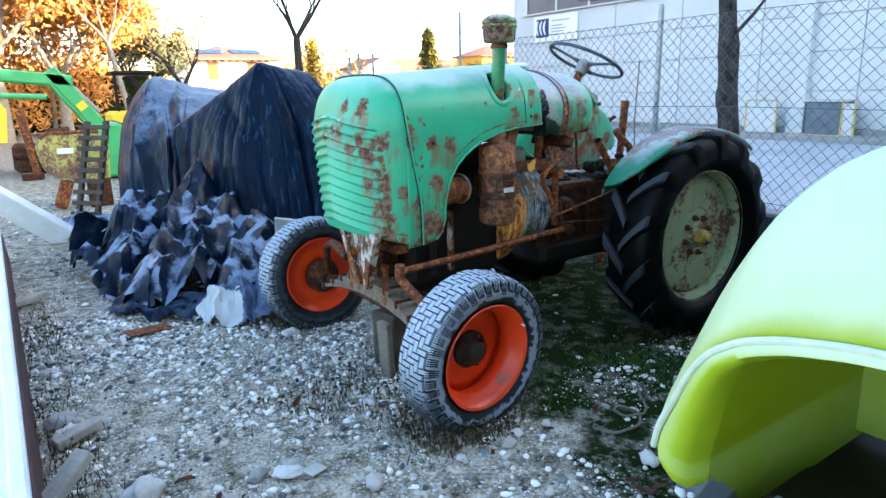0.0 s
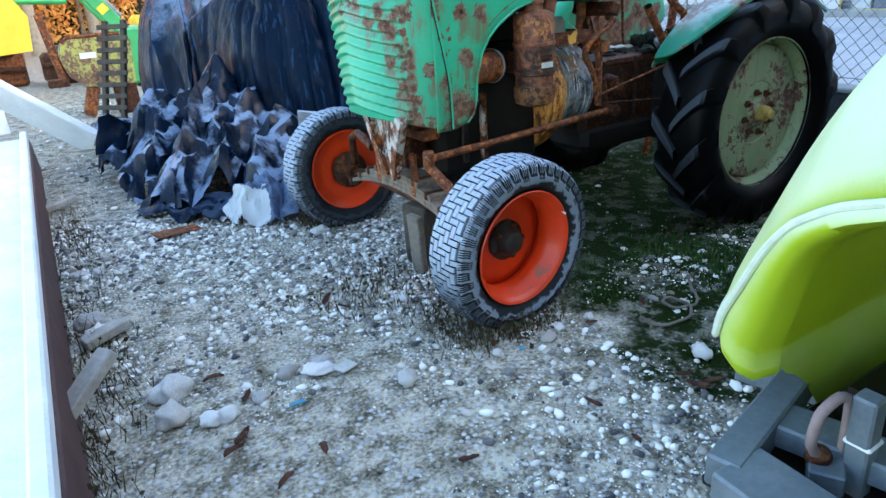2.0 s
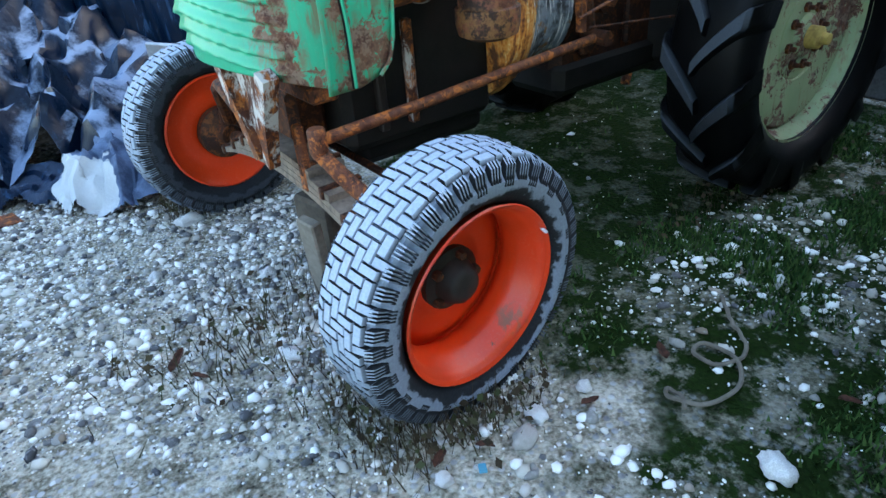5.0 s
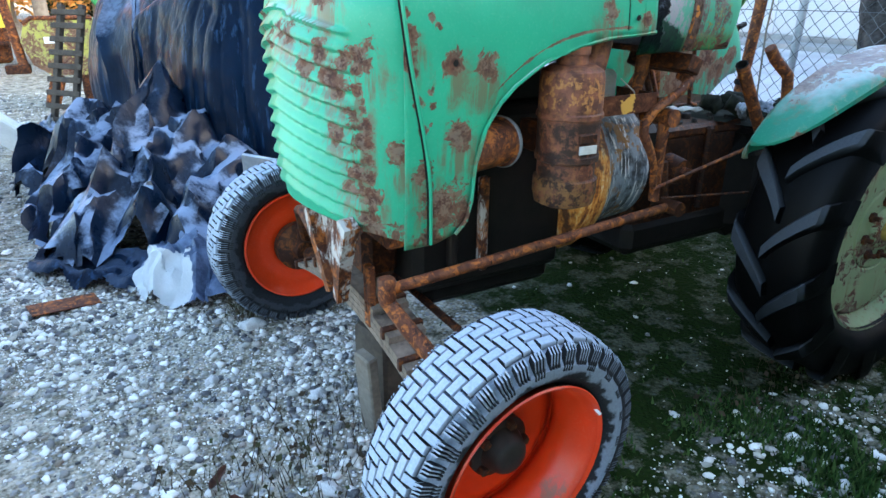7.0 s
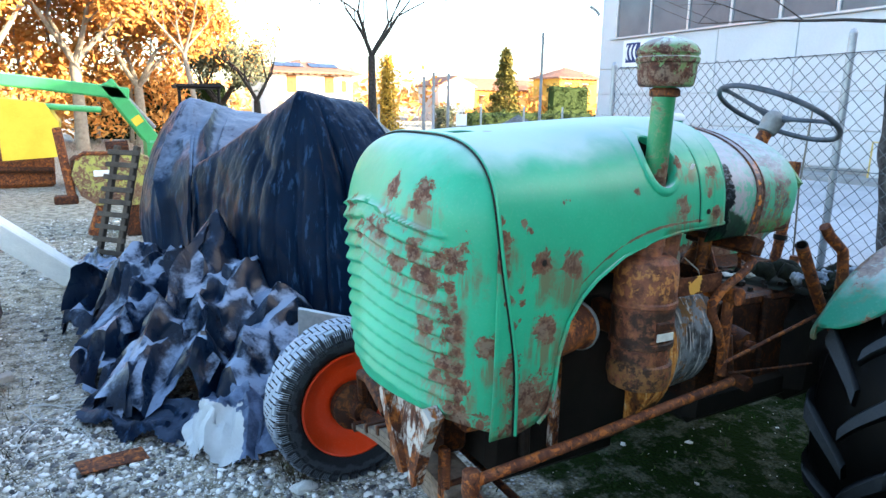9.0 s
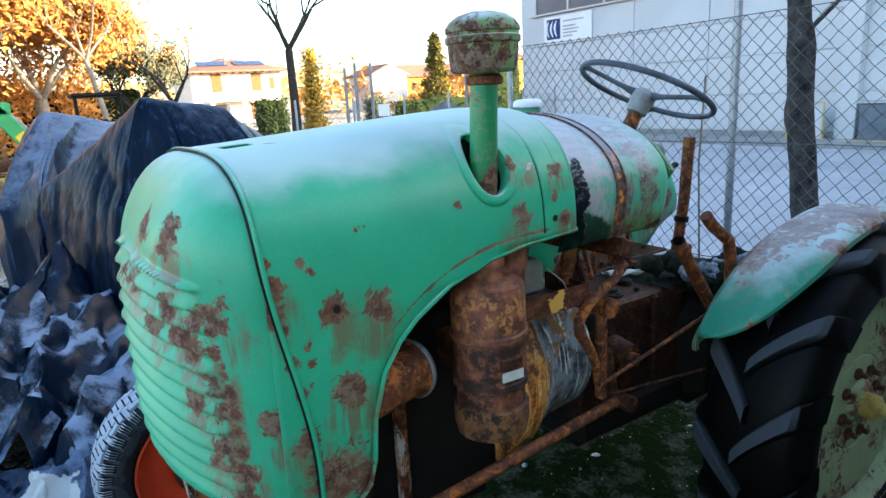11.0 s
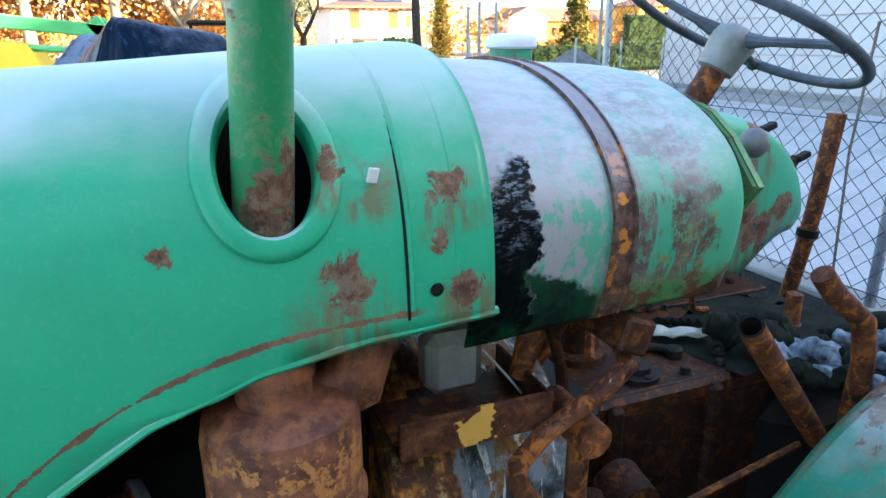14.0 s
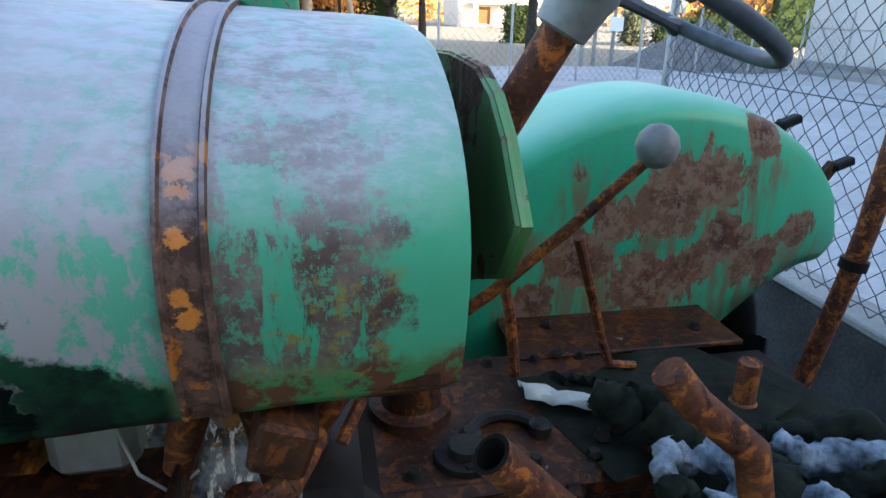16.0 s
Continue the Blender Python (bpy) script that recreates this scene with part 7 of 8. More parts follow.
def build_far_machines():
    h = thing("yellow_green_implement", "rusty yellow-green implement box with a white plate", "farm implement", (-0.9, 7.2, 0))
    out = [(-1.14, 0.98), (-1.20, 0.80), (-1.12, 0.55), (-0.95, 0.42), (-0.35, 0.40), (-0.30, 0.98), (-0.45, 1.06), (-1.05, 1.06)]
    part("body", Shape().prism(out, pose(0, 7.75, 0, 90, 0, 0), 0.55), M_lime_machine, h)
    part("plate", Shape().box((-0.86, 7.19, 0.82), (0.20, 0.012, 0.075), ch=0.003), M_white, h, "white maker's plate without legible print")
    part("edge", Shape().tube([(-1.14, 7.2, 1.0), (-1.05, 7.2, 1.065), (-0.42, 7.2, 1.065)], 0.025, 8), M_rust, h)
    part("post", Shape().box((-1.26, 7.3, 0.95), (0.10, 0.12, 0.85), (0, -6, 0), ch=0.015), M_rust, h)
    part("foot", Shape().box((-1.28, 7.3, 0.50), (0.26, 0.2, 0.10), ch=0.015), M_iron, h)
    part("foot", Shape().box((-0.95, 7.3, 0.22), (0.16, 0.16, 0.40), (0, 20, 0), ch=0.02), M_ochre, h)
    part("foot", Shape().box((-0.5, 7.3, 0.22), (0.3, 0.16, 0.44), ch=0.02), M_iron, h)
    l = thing("front_loader", "green front loader arm with a yellow bucket", "loader", (-0.8, 10.6, 0))
    for dy in (0, 0.9):
        part("arm", Shape().box((-1.35, 10.6 + dy, 1.93), (2.1, 0.12, 0.20), (0, 6, 0), ch=0.02), M_jd, l)
        part("arm", Shape().box((-0.27, 10.6 + dy, 1.45), (0.24, 0.12, 1.35), (0, -34, 0), ch=0.02), M_jd, l)
        part("ram", Shape().tube([(-1.9, 10.6 + dy, 1.62), (-0.75, 10.6 + dy, 1.55)], 0.05, 10), M_jd, l)
        part("ram", Shape().tube([(-0.55, 10.6 + dy, 2.0), (0.05, 10.6 + dy, 1.25)], 0.04, 10), M_grey, l)
    part("decal", Shape().box((-0.22, 10.53, 1.38), (0.16, 0.02, 0.14), (0, -34, 0), ch=0.004), M_yellowpaint, l, "yellow decal")
    part("bucket", Shape().prism([(-2.2, 0.75), (-1.45, 0.80), (-1.38, 1.35), (-1.55, 1.65), (-2.2, 1.72)], pose(0, 11.6, 0, 90, 0, 0), 1.2), M_yellowpaint, l, "yellow loader bucket")
    part("frame", Shape().box((0.15, 11.0, 0.55), (0.5, 1.0, 1.0), ch=0.05), M_jd, l)
    part("leg", Shape().box((-0.25, 10.75, 0.45), (0.12, 0.12, 0.9), ch=0.01), M_jd, l)
    t = thing("small_tractor", "small tractor with a black roll bar beyond the covered machines", "tractor", (1.2, 13.8, 0))
    part("roof", Shape().box((1.25, 14.0, 2.05), (0.95, 0.9, 0.09), ch=0.04), M_black_iron, t, "black canopy")
    for x in (0.85, 1.68):
        part("roll_bar", Shape().tube([(x, 13.7, 0.9), (x, 13.7, 2.03)], 0.035, 8), M_black_iron, t)
    part("body", Shape().box((1.15, 13.9, 0.95), (1.1, 0.6, 0.5), ch=0.08), M_yellowpaint, t)
    part("seat", Shape().box((1.25, 13.7, 1.35), (0.4, 0.4, 0.4), ch=0.08), M_black_iron, t)
    for x in (0.6, 1.75):
        wh = part("wheel", Shape().turn([(0.0, 0.1), (0.2, 0.12), (0.24, 0.08)], pose(x, 13.55, 0.5, 90, 0, 0), 24), M_orange, t)
        part("tyre", Shape().turn(tyre_profile(0.5, 0.28, 0.24), pose(x, 13.6, 0.5, 90, 0, 0), 32), M_rub_plain, wh)
    for x, y, sx, sz, mat in ((-2.4, 13.5, 1.5, 0.75, M_rust), (-0.9, 13.0, 0.9, 0.62, M_iron), (-0.15, 12.2, 0.55, 0.7, M_rust)):
        c = thing("scrap_implement", "rusted scrap implement by the far hedge", "scrap metal", (x, y, 0), group="scrap implements")
        part("body", Shape().box((x, y, sz * 0.5 + 0.0), (sx, 0.6, sz), (0, 2, 5), ch=0.08), mat, c)
        part("drum", Shape().tube([(x + 0.2, y - 0.4, 0.75), (x + 0.6, y - 0.4, 0.78)], 0.17, 14), M_iron, c)
        part("bar", Shape().tube([(x - sx / 2, y - 0.35, 0.4), (x + sx / 2, y - 0.35, 0.34)], 0.06, 8), M_iron, c)


M_jd = painted("loader_green", (0.05, 0.36, 0.11), (), 0.66, frost=0.3)
M_yellowpaint = plain("loader_yellow", (0.62, 0.42, 0.03), (0.80, 0.58, 0.06), 0.5, 3, 0.05)
M_rub_plain = plain("plain_rubber", (0.012, 0.012, 0.013), (0.03, 0.03, 0.032), 0.7, 20, 0.1)


# ---------------------------------------------------------------- trees, houses, distance
def grow(s, p, d, length, r, depth, rng, tips, bend=0.25, seg=3):
    pts, rs = [p.copy()], [r]
    for i in range(seg):
        d = (d + Vector((rng.uniform(-1, 1), rng.uniform(-1, 1), rng.uniform(-0.6, 0.9))) * bend * 0.5).normalized()
        p = p + d * length / seg
        pts.append(p.copy())
        rs.append(r * (1 - 0.42 * (i + 1) / seg))
    s.tube(pts, rs, 8 if depth > 2 else 5, False)
    if depth <= 1:
        tips += pts[1:]
    if depth == 0:
        return
    for k in range(rng.choice((2, 3, 3))):
        q = pts[-1] if k < 2 else pts[-2]
        nd = (d * 0.9 + Vector((rng.uniform(-1, 1), rng.uniform(-1, 1), rng.uniform(-0.2, 0.8)))).normalized()
        grow(s, q, nd, length * rng.uniform(0.6, 0.85), rs[-1] * rng.uniform(0.55, 0.75), depth - 1, rng, tips, bend)


def leaf_cloud(tips, count, spread, size, rng, squash=1.0):
    s = Shape()
    for i in range(count):
        c = Vector(rng.choice(tips)) + Vector((rng.gauss(0, spread), rng.gauss(0, spread), rng.gauss(0, spread * squash)))
        a = Vector((rng.uniform(-1, 1), rng.uniform(-1, 1), rng.uniform(-1, 1))).normalized()
        b = a.orthogonal().normalized()
        l = size * rng.uniform(0.6, 1.4)
        s.add([c - a * l, c + b * l * 0.5, c + a * l, c - b * l * 0.5], [(0, 1, 2, 3)])
    return s


def tree(x, y, height, r, seed, leaf, count, size, label, bark=None, depth=4, trunk=0.35, name="tree", lean=(0, 0)):
    rng = random.Random(seed)
    t = thing(name, label, "tree", (x, y, 0), group="trees")
    s, tips = Shape(), []
    h0 = height * trunk
    p = [Vector((x, y, -0.05)), Vector((x + 0.02 + lean[0] * 0.5, y + lean[1] * 0.5, h0 * 0.5)), Vector((x + lean[0], y + lean[1], h0))]
    s.tube(p, [r * 1.25, r, r * 0.85], 12, False)
    for k in range(4):
        a = 2 * math.pi * (k + rng.random() * 0.6) / 4
        grow(s, p[2], Vector((math.cos(a) * 0.75, math.sin(a) * 0.75, 0.9)).normalized(), height * (1 - trunk) * 0.42, r * 0.55, depth - 1, rng, tips)
    part("trunk", s, bark or M_bark, t)
    if count:
        part("crown", leaf_cloud(tips, count, height * 0.045, size, rng), leaf, t)
    return t


def cone_tree(x, y, height, width, seed, leaf, label, count=5000, size=0.09, name="conifer"):
    rng = random.Random(seed)
    t = thing(name, label, "tree", (x, y, 0), group="trees")
    part("trunk", Shape().tube([(x, y, 0), (x, y, height * 0.95)], [0.16, 0.03], 8), M_bark, t)
    tips = []
    for i in range(420):
        k = rng.random() ** 1.3
        rr = width / 2 * (1 - k) ** 0.75 * (0.55 + 0.45 * rng.random()) * (1 + 0.25 * math.sin(k * 40))
        a = rng.uniform(0, 6.28)
        tips.append((x + rr * math.cos(a), y + rr * math.sin(a), 0.4 + k * (height - 0.4)))
    part("crown", leaf_cloud(tips, count, 0.16, size, rng, 0.7), leaf, t)


M_bark_leaf = make_leaf("dead_shoots", (0.05, 0.035, 0.025), (0.09, 0.06, 0.04), (0.03, 0.022, 0.018))


def build_trees():
    # near street tree behind the fence
    rng = random.Random(5)
    t = thing("street_tree", "bare tree with rough dark bark behind the fence", "tree", (5.95, 1.55, 0), group="trees")
    s = Shape()
    rows = []
    for i in range(40):
        z = -0.05 + 4.6 * i / 39
        row = []
        for k in range(28):
            a = 2 * math.pi * k / 28
            rr = 0.125 - 0.008 * z + 0.02 * nz(math.cos(a) * 1.5, math.sin(a) * 1.5, z * 1.6) + 0.014 * nz(math.cos(a) * 6, math.sin(a) * 6, z * 5)
            rr += 0.05 * smooth(0.25, 0.0, abs(z - 1.95)) * max(0, math.cos(a + 2.4)) + 0.04 * smooth(0.2, 0.0, abs(z - 1.3)) * max(0, math.cos(a - 2.9))
            row.append((5.95 + rr * math.cos(a), 1.50 + 0.115 * z + 0.02 * math.sin(z * 1.4) + rr * math.sin(a), z))
        rows.append(row)
    s.grid(rows, True)
    part("trunk", s, M_bark_street, t, "gnarled grey-brown trunk")
    tw, tips = Shape(), []
    grow(tw, Vector((5.97, 1.65, 2.1)), Vector((-0.2, -0.85, 0.55)).normalized(), 0.9, 0.022, 2, rng, tips, 0.3)
    grow(tw, Vector((5.97, 1.88, 2.55)), Vector((-0.25, 0.95, 0.12)).normalized(), 1.3, 0.02, 2, rng, tips, 0.25)
    grow(tw, Vector((5.97, 1.72, 2.7)), Vector((-0.3, -0.9, -0.05)).normalized(), 1.2, 0.02, 2, rng, tips, 0.25)
    part("twigs", tw, M_bark, t)
    part("leaves", leaf_cloud([Vector(p) for p in tips[-4:]], 10, 0.05, 0.045, rng), M_weed, t, "a few dead leaves")
    tree(7.95, 20.0, 7.2, 0.15, 11, M_bark_leaf, 900, 0.07, "bare pollarded tree with a dark trunk", trunk=0.47, depth=5)
    tree(5.5, 27.0, 5.2, 0.16, 23, M_autumn, 700, 0.07, "nearly bare tree with a few brown leaves")
    tree(4.5, 30.0, 4.5, 0.22, 31, M_olive, 5200, 0.10, "rounded grey-green tree beside the house")
    for i, (x, y, h, sd) in enumerate(((-3.6, 23.0, 8.0, 41), (-1.2, 24.5, 8.5, 43), (-6.5, 25.0, 9.0, 47), (0.9, 27.0, 6.5, 53), (-9.5, 27, 9.0, 59), (-5.0, 19.0, 6.0, 61))):
        tree(x, y, h, 0.2, sd, M_autumn, 15000, 0.11, "tree in orange autumn leaf lit by low sun", M_bark_pale, name="autumn_tree")
    tree(2.55, 22.0, 6.6, 0.09, 71, M_autumn, 500, 0.07, "thin leaning pale tree", M_bark_pale, trunk=0.5, lean=(-0.5, 0))
    cone_tree(11.6, 27.0, 3.95, 0.85, 81, M_yellowleaf, "slim yellow cypress beside the house", 3000)
    cone_tree(29.9, 44.5, 6.3, 2.7, 83, M_conifer, "dark olive conifer before the yellow house", 5000, 0.16)
    for x, y, w, h, sd in ((22.2, 30.0, 9.4, 1.55, 91), (35.4, 43.0, 4.2, 3.9, 93), (1.8, 31.0, 6.5, 2.9, 95), (11.1, 31.5, 1.5, 2.0, 97), (16.6, 30.5, 0.8, 1.75, 98), (-6, 17.5, 7.0, 1.1, 99)):
        rng = random.Random(sd)
        h_ = thing("hedge", "dense dark green clipped garden hedge" if w > 1.6 and h < 3.1 else "dark green garden shrub", "hedge", (x, y, 0), group="hedges")
        tips = [(x + rng.uniform(-w / 2, w / 2), y + rng.uniform(-0.5, 0.5), rng.uniform(0.1, h - 0.1) * (1 - 0.12 * rng.random())) for _ in range(700)]
        part("leaves", leaf_cloud(tips, int(2600 + 500 * w), 0.11, 0.085, rng), M_hedge if sd not in (95, 98, 99) else M_olive if sd != 99 else M_autumn, h_)
        part("core", Shape().box((x, y, h * 0.46), (w * 0.96, 0.7, h * 0.88), ch=0.2), M_hedge, h_)
    # orange thicket behind the left-hand trees
    rng = random.Random(17)
    th = thing("thicket", "dense thicket in pale orange autumn leaf", "thicket", (-6, 29, 0))
    tips = [(rng.uniform(-16, 3.0), 29 + rng.uniform(-1.8, 1.8), 0.3 + (6.2 + 2.5 * nz(i * 0.37, 0, 0, 1)) * rng.random() ** 0.8) for i in range(1500)]
    part("leaves", leaf_cloud(tips, 26000, 0.28, 0.13, rng), M_autumn, th)
    for i in range(14):
        x = -15 + 1.3 * i + rng.uniform(-0.3, 0.3)
        s = Shape().tube([(x, 29, -0.05), (x + 0.2, 29.1, 3.0), (x + rng.uniform(-0.5, 0.5), 29, 7.5)], [0.10, 0.07, 0.02], 7)
        part("stem", s, M_bark_pale, th)
    # distant wood that closes the view
    rng = random.Random(7)
    tips = []
    for i in range(900):
        a = rng.uniform(radians(20), radians(150))
        d = rng.uniform(75, 95)
        tips.append((d * math.cos(a), d * math.sin(a), rng.uniform(0.3, 5.5) * (0.6 + 0.4 * math.sin(a * 23))))
    f = single("far_wood", leaf_cloud(tips, 9000, 0.9, 0.5, rng), M_autumn, "distant wood in brown autumn leaf", "wood", kind="stuff")


M_plaster = plain("pale_pink_plaster", (0.62, 0.54, 0.48), (0.72, 0.64, 0.57), 0.9, 0.8, 0.1)
M_plaster_w = plain("white_plaster", (0.62, 0.62, 0.60), (0.74, 0.73, 0.70), 0.9, 0.8, 0.1)
M_ochrewall = plain("ochre_plaster", (0.52, 0.28, 0.05), (0.64, 0.36, 0.07), 0.9, 0.8, 0.1)
M_rooftile = plain("roof_tiles", (0.20, 0.10, 0.07), (0.34, 0.18, 0.12), 0.85, 3, 0.5)
M_solar = plain("solar_panel", (0.02, 0.03, 0.07), (0.04, 0.06, 0.12), 0.15, 2, 0.0)
M_shutter = plain("brown_shutter", (0.16, 0.075, 0.03), (0.26, 0.13, 0.05), 0.7, 5, 0.1)


def house(x, y, w, d, h, wall, label, windows, overhang=0.5, rise=1.1, solar=False, ang=0.0, hip=True):
    t = thing("house", label, "house", (x, y, 0), group="houses", rot=(0, 0, ang))
    def P(name, sh, mat, par, lab=""):
        return part(name, sh, mat, par, lab, local=True)
    P("wall", Shape().box((0, 0, h / 2), (w, d, h), ch=0.02), wall, t)
    o = overhang
    e = [(-w / 2 - o, -d / 2 - o, h), (w / 2 + o, -d / 2 - o, h), (w / 2 + o, d / 2 + o, h), (-w / 2 - o, d / 2 + o, h)]
    r = [(-w / 2 + (d / 2 if hip else -o), 0, h + rise), (w / 2 - (d / 2 if hip else -o), 0, h + rise)]
    lo = [(a, b, c - 0.16) for a, b, c in e]
    s = Shape().add(e + r + lo, [(0, 1, 5, 4), (1, 2, 5), (2, 3, 4, 5), (3, 0, 4), (0, 6, 7, 1), (1, 7, 8, 2), (2, 8, 9, 3), (3, 9, 6, 0), (6, 9, 8, 7)])
    roof = P("roof", s, M_rooftile, t)
    for i in range(int(w / 0.7)):
        P("rafter", Shape().box((-w / 2 + 0.3 + i * 0.7, -d / 2 - o * 0.5, h - 0.22), (0.10, o * 1.1, 0.12), ch=0.01), M_shutter, roof)
    if solar:
        slope = math.atan2(rise, d / 2 + o)
        for cx, n in ((-w * 0.22, 3), (w * 0.2, 3)):
            for k in range(n):
                P("solar_panel", Shape().box((cx + (k - 1) * 0.95, -d / 4 - o / 2, h + rise / 2 + 0.07), (0.9, 1.5, 0.04), (math.degrees(slope), 0, 0), ch=0.005), M_solar, roof, "dark blue solar panel")
        P("chimney", Shape().box((0.2, -0.3, h + rise + 0.15), (0.5, 0.5, 0.8), ch=0.02), M_plaster_w, roof)
    for wx, wz, ww, wh in windows:
        win = P("window", Shape().box((wx, -d / 2 - 0.005, wz), (ww, 0.06, wh), ch=0.01), M_shutter, t, "brown shuttered window")
        P("frame", Shape().box((wx, -d / 2 - 0.02, wz + wh / 2 + 0.04), (ww + 0.16, 0.1, 0.08), ch=0.01), M_plaster_w, win)
        P("sill", Shape().box((wx, -d / 2 - 0.04, wz - wh / 2 - 0.04), (ww + 0.2, 0.16, 0.07), ch=0.01), M_plaster_w, win)
    return t


def build_houses():
    h = house(18.2, 64.0, 8.3, 7.2, 4.75, M_plaster, "pale pink two-storey house with solar panels on its roof", [(-1.9, 3.6, 0.95, 1.75), (1.8, 3.6, 0.95, 1.75), (3.3, 3.5, 0.5, 1.1), (-1.7, 1.0, 1.1, 1.5), (1.6, 1.0, 1.1, 1.5)], 0.8, 1.3, True)
    part("balcony", Shape().box((0.1, -4.25, 2.05), (6.4, 1.3, 0.18), ch=0.02), M_plaster_w, h, local=True)
    part("balcony_rail", Shape().box((0.1, -4.85, 2.75), (6.4, 0.06, 0.09), ch=0.01), M_plaster_w, h, local=True)
    for i in range(16):
        part("baluster", Shape().box((-2.9 + 0.4 * i, -4.85, 2.42), (0.05, 0.05, 0.58), ch=0.005), M_plaster_w, h, local=True)
    for x in (-2.8, 0.1, 3.0):
        part("pillar", Shape().box((x, -4.7, 1.0), (0.35, 0.3, 2.0), ch=0.02), M_plaster_w, h, local=True)
    g = house(39.0, 71.5, 5.6, 5.0, 4.25, M_plaster_w, "white gabled house with a tiled roof", [(0.6, 3.0, 0.8, 1.0)], 0.3, 1.2, ang=90, hip=False)
    part("gable", Shape().prism([(-2.75, 4.10), (2.75, 4.10), (0.0, 5.30)], pose(-3.13, 0, 0, 90, 0, -90), 0.05), M_plaster_w, g, "white plastered gable", local=True)
    house(49.2, 75.6, 11.4, 6.0, 4.05, M_ochrewall, "long ochre-yellow house with a tiled roof", [(-4.2, 2.6, 0.8, 1.1), (-1.5, 2.6, 0.8, 1.1), (2.0, 2.6, 0.8, 1.1)], 0.4, 1.5, hip=False)
    house(49.4, 61.0, 5.6, 5.0, 5.2, M_ochrewall, "distant ochre house with a tiled roof", [(-1.6, 3.9, 0.8, 1.1), (1, 3.9, 0.8, 1.1)], 0.4, 1.2)
    # gravel pile
    rows = []
    for i in range(30):
        row = []
        for k in range(64):
            a = 2 * math.pi * k / 64
            r = 2.6 * i / 29 * (1 + 0.12 * nz(math.cos(a), math.sin(a), 4, 1.3))
            z = 1.45 * max(0.0, 1 - i / 29) ** 1.05 + 0.06 * nz(r * math.cos(a), r * math.sin(a), 2, 3)
            row.append((12.3 + r * 1.05 * math.cos(a), 17.2 + r * math.sin(a), max(-0.02, z)))
        rows.append(row)
    single("heap_of_gravel", Shape().grid(rows, True), M_pile, "grey heap of gravel beyond the rear fence", "gravel pile")


M_pile = plain("pile_gravel", (0.09, 0.09, 0.09), (0.26, 0.26, 0.26), 0.95, 3, 0.9, fine=30, dist=0.03)


# ---------------------------------------------------------------- small things
def stone_mesh(seed, rough=0.42):
    bm = bmesh.new()
    bmesh.ops.create_icosphere(bm, subdivisions=3, radius=1.0)
    for v in bm.verts:
        v.co *= 1 + rough * noise.noise(v.co * 1.3 + Vector((seed, 0, 0))) + 0.24 * noise.noise(v.co * 3.0 + Vector((0, seed, 0)))
    me = bpy.data.meshes.new("stone")
    bm.to_mesh(me)
    bm.free()
    me.polygons.foreach_set("use_smooth", [True] * len(me.polygons))
    me.materials.append(M_stone)
    return me


def build_stones():
    meshes = [stone_mesh(i * 3.7) for i in range(5)]
    spots = [(-0.83, -0.73, 0.05, 0.034, 0.02, 20), (0.376, -1.591, 0.046, 0.034, 0.03, 70), (-0.258, 0.731, 0.055, 0.032, 0.028, 5), (-0.175, 0.07, 0.034, 0.03, 0.022, 40),
             (-0.31, -0.42, 0.042, 0.026, 0.018, 120), (-0.235, -1.11, 0.024, 0.02, 0.014, 0), (-0.75, 0.87, 0.03, 0.022, 0.015, 10), (-0.51, 0.36, 0.034, 0.024, 0.016, 60),
             (0.254, -1.108, 0.024, 0.02, 0.015, 30), (0.0, -1.14, 0.04, 0.03, 0.022, 25), (0.08, -1.10, 0.036, 0.026, 0.02, 70), (1.11, -1.19, 0.026, 0.02, 0.016, 15),
             (-1.39, -0.58, 0.075, 0.058, 0.05, 30), (-1.42, -0.75, 0.065, 0.055, 0.045, 80), (-1.25, -0.86, 0.04, 0.035, 0.03, 10), (-0.86, -0.77, 0.07, 0.05, 0.02, 10), (-0.62, -1.05, 0.05, 0.035, 0.03, 60), (-0.98, -0.72, 0.045, 0.03, 0.025, 40), (-1.58, 0.10, 0.06, 0.05, 0.045, 50), (-1.60, 0.26, 0.07, 0.05, 0.045, 0),
             (-1.30, -0.85, 0.045, 0.035, 0.025, 33), (-1.12, -0.82, 0.034, 0.028, 0.02, 66), (-1.60, 1.0, 0.045, 0.035, 0.02, 12), (-1.5, 0.98, 0.03, 0.028, 0.02, 50)]
    for i, (x, y, a, b, c, r) in enumerate(spots):
        ob = tagged(new("stone", meshes[i % 5]), "rounded pale river stone lying on the gravel", "stone", "loose stones")
        ob.matrix_basis = pose(x, y, c * 0.6, 8 * (i % 3), 5, r) @ Matrix.Diagonal((a, b, c, 1))


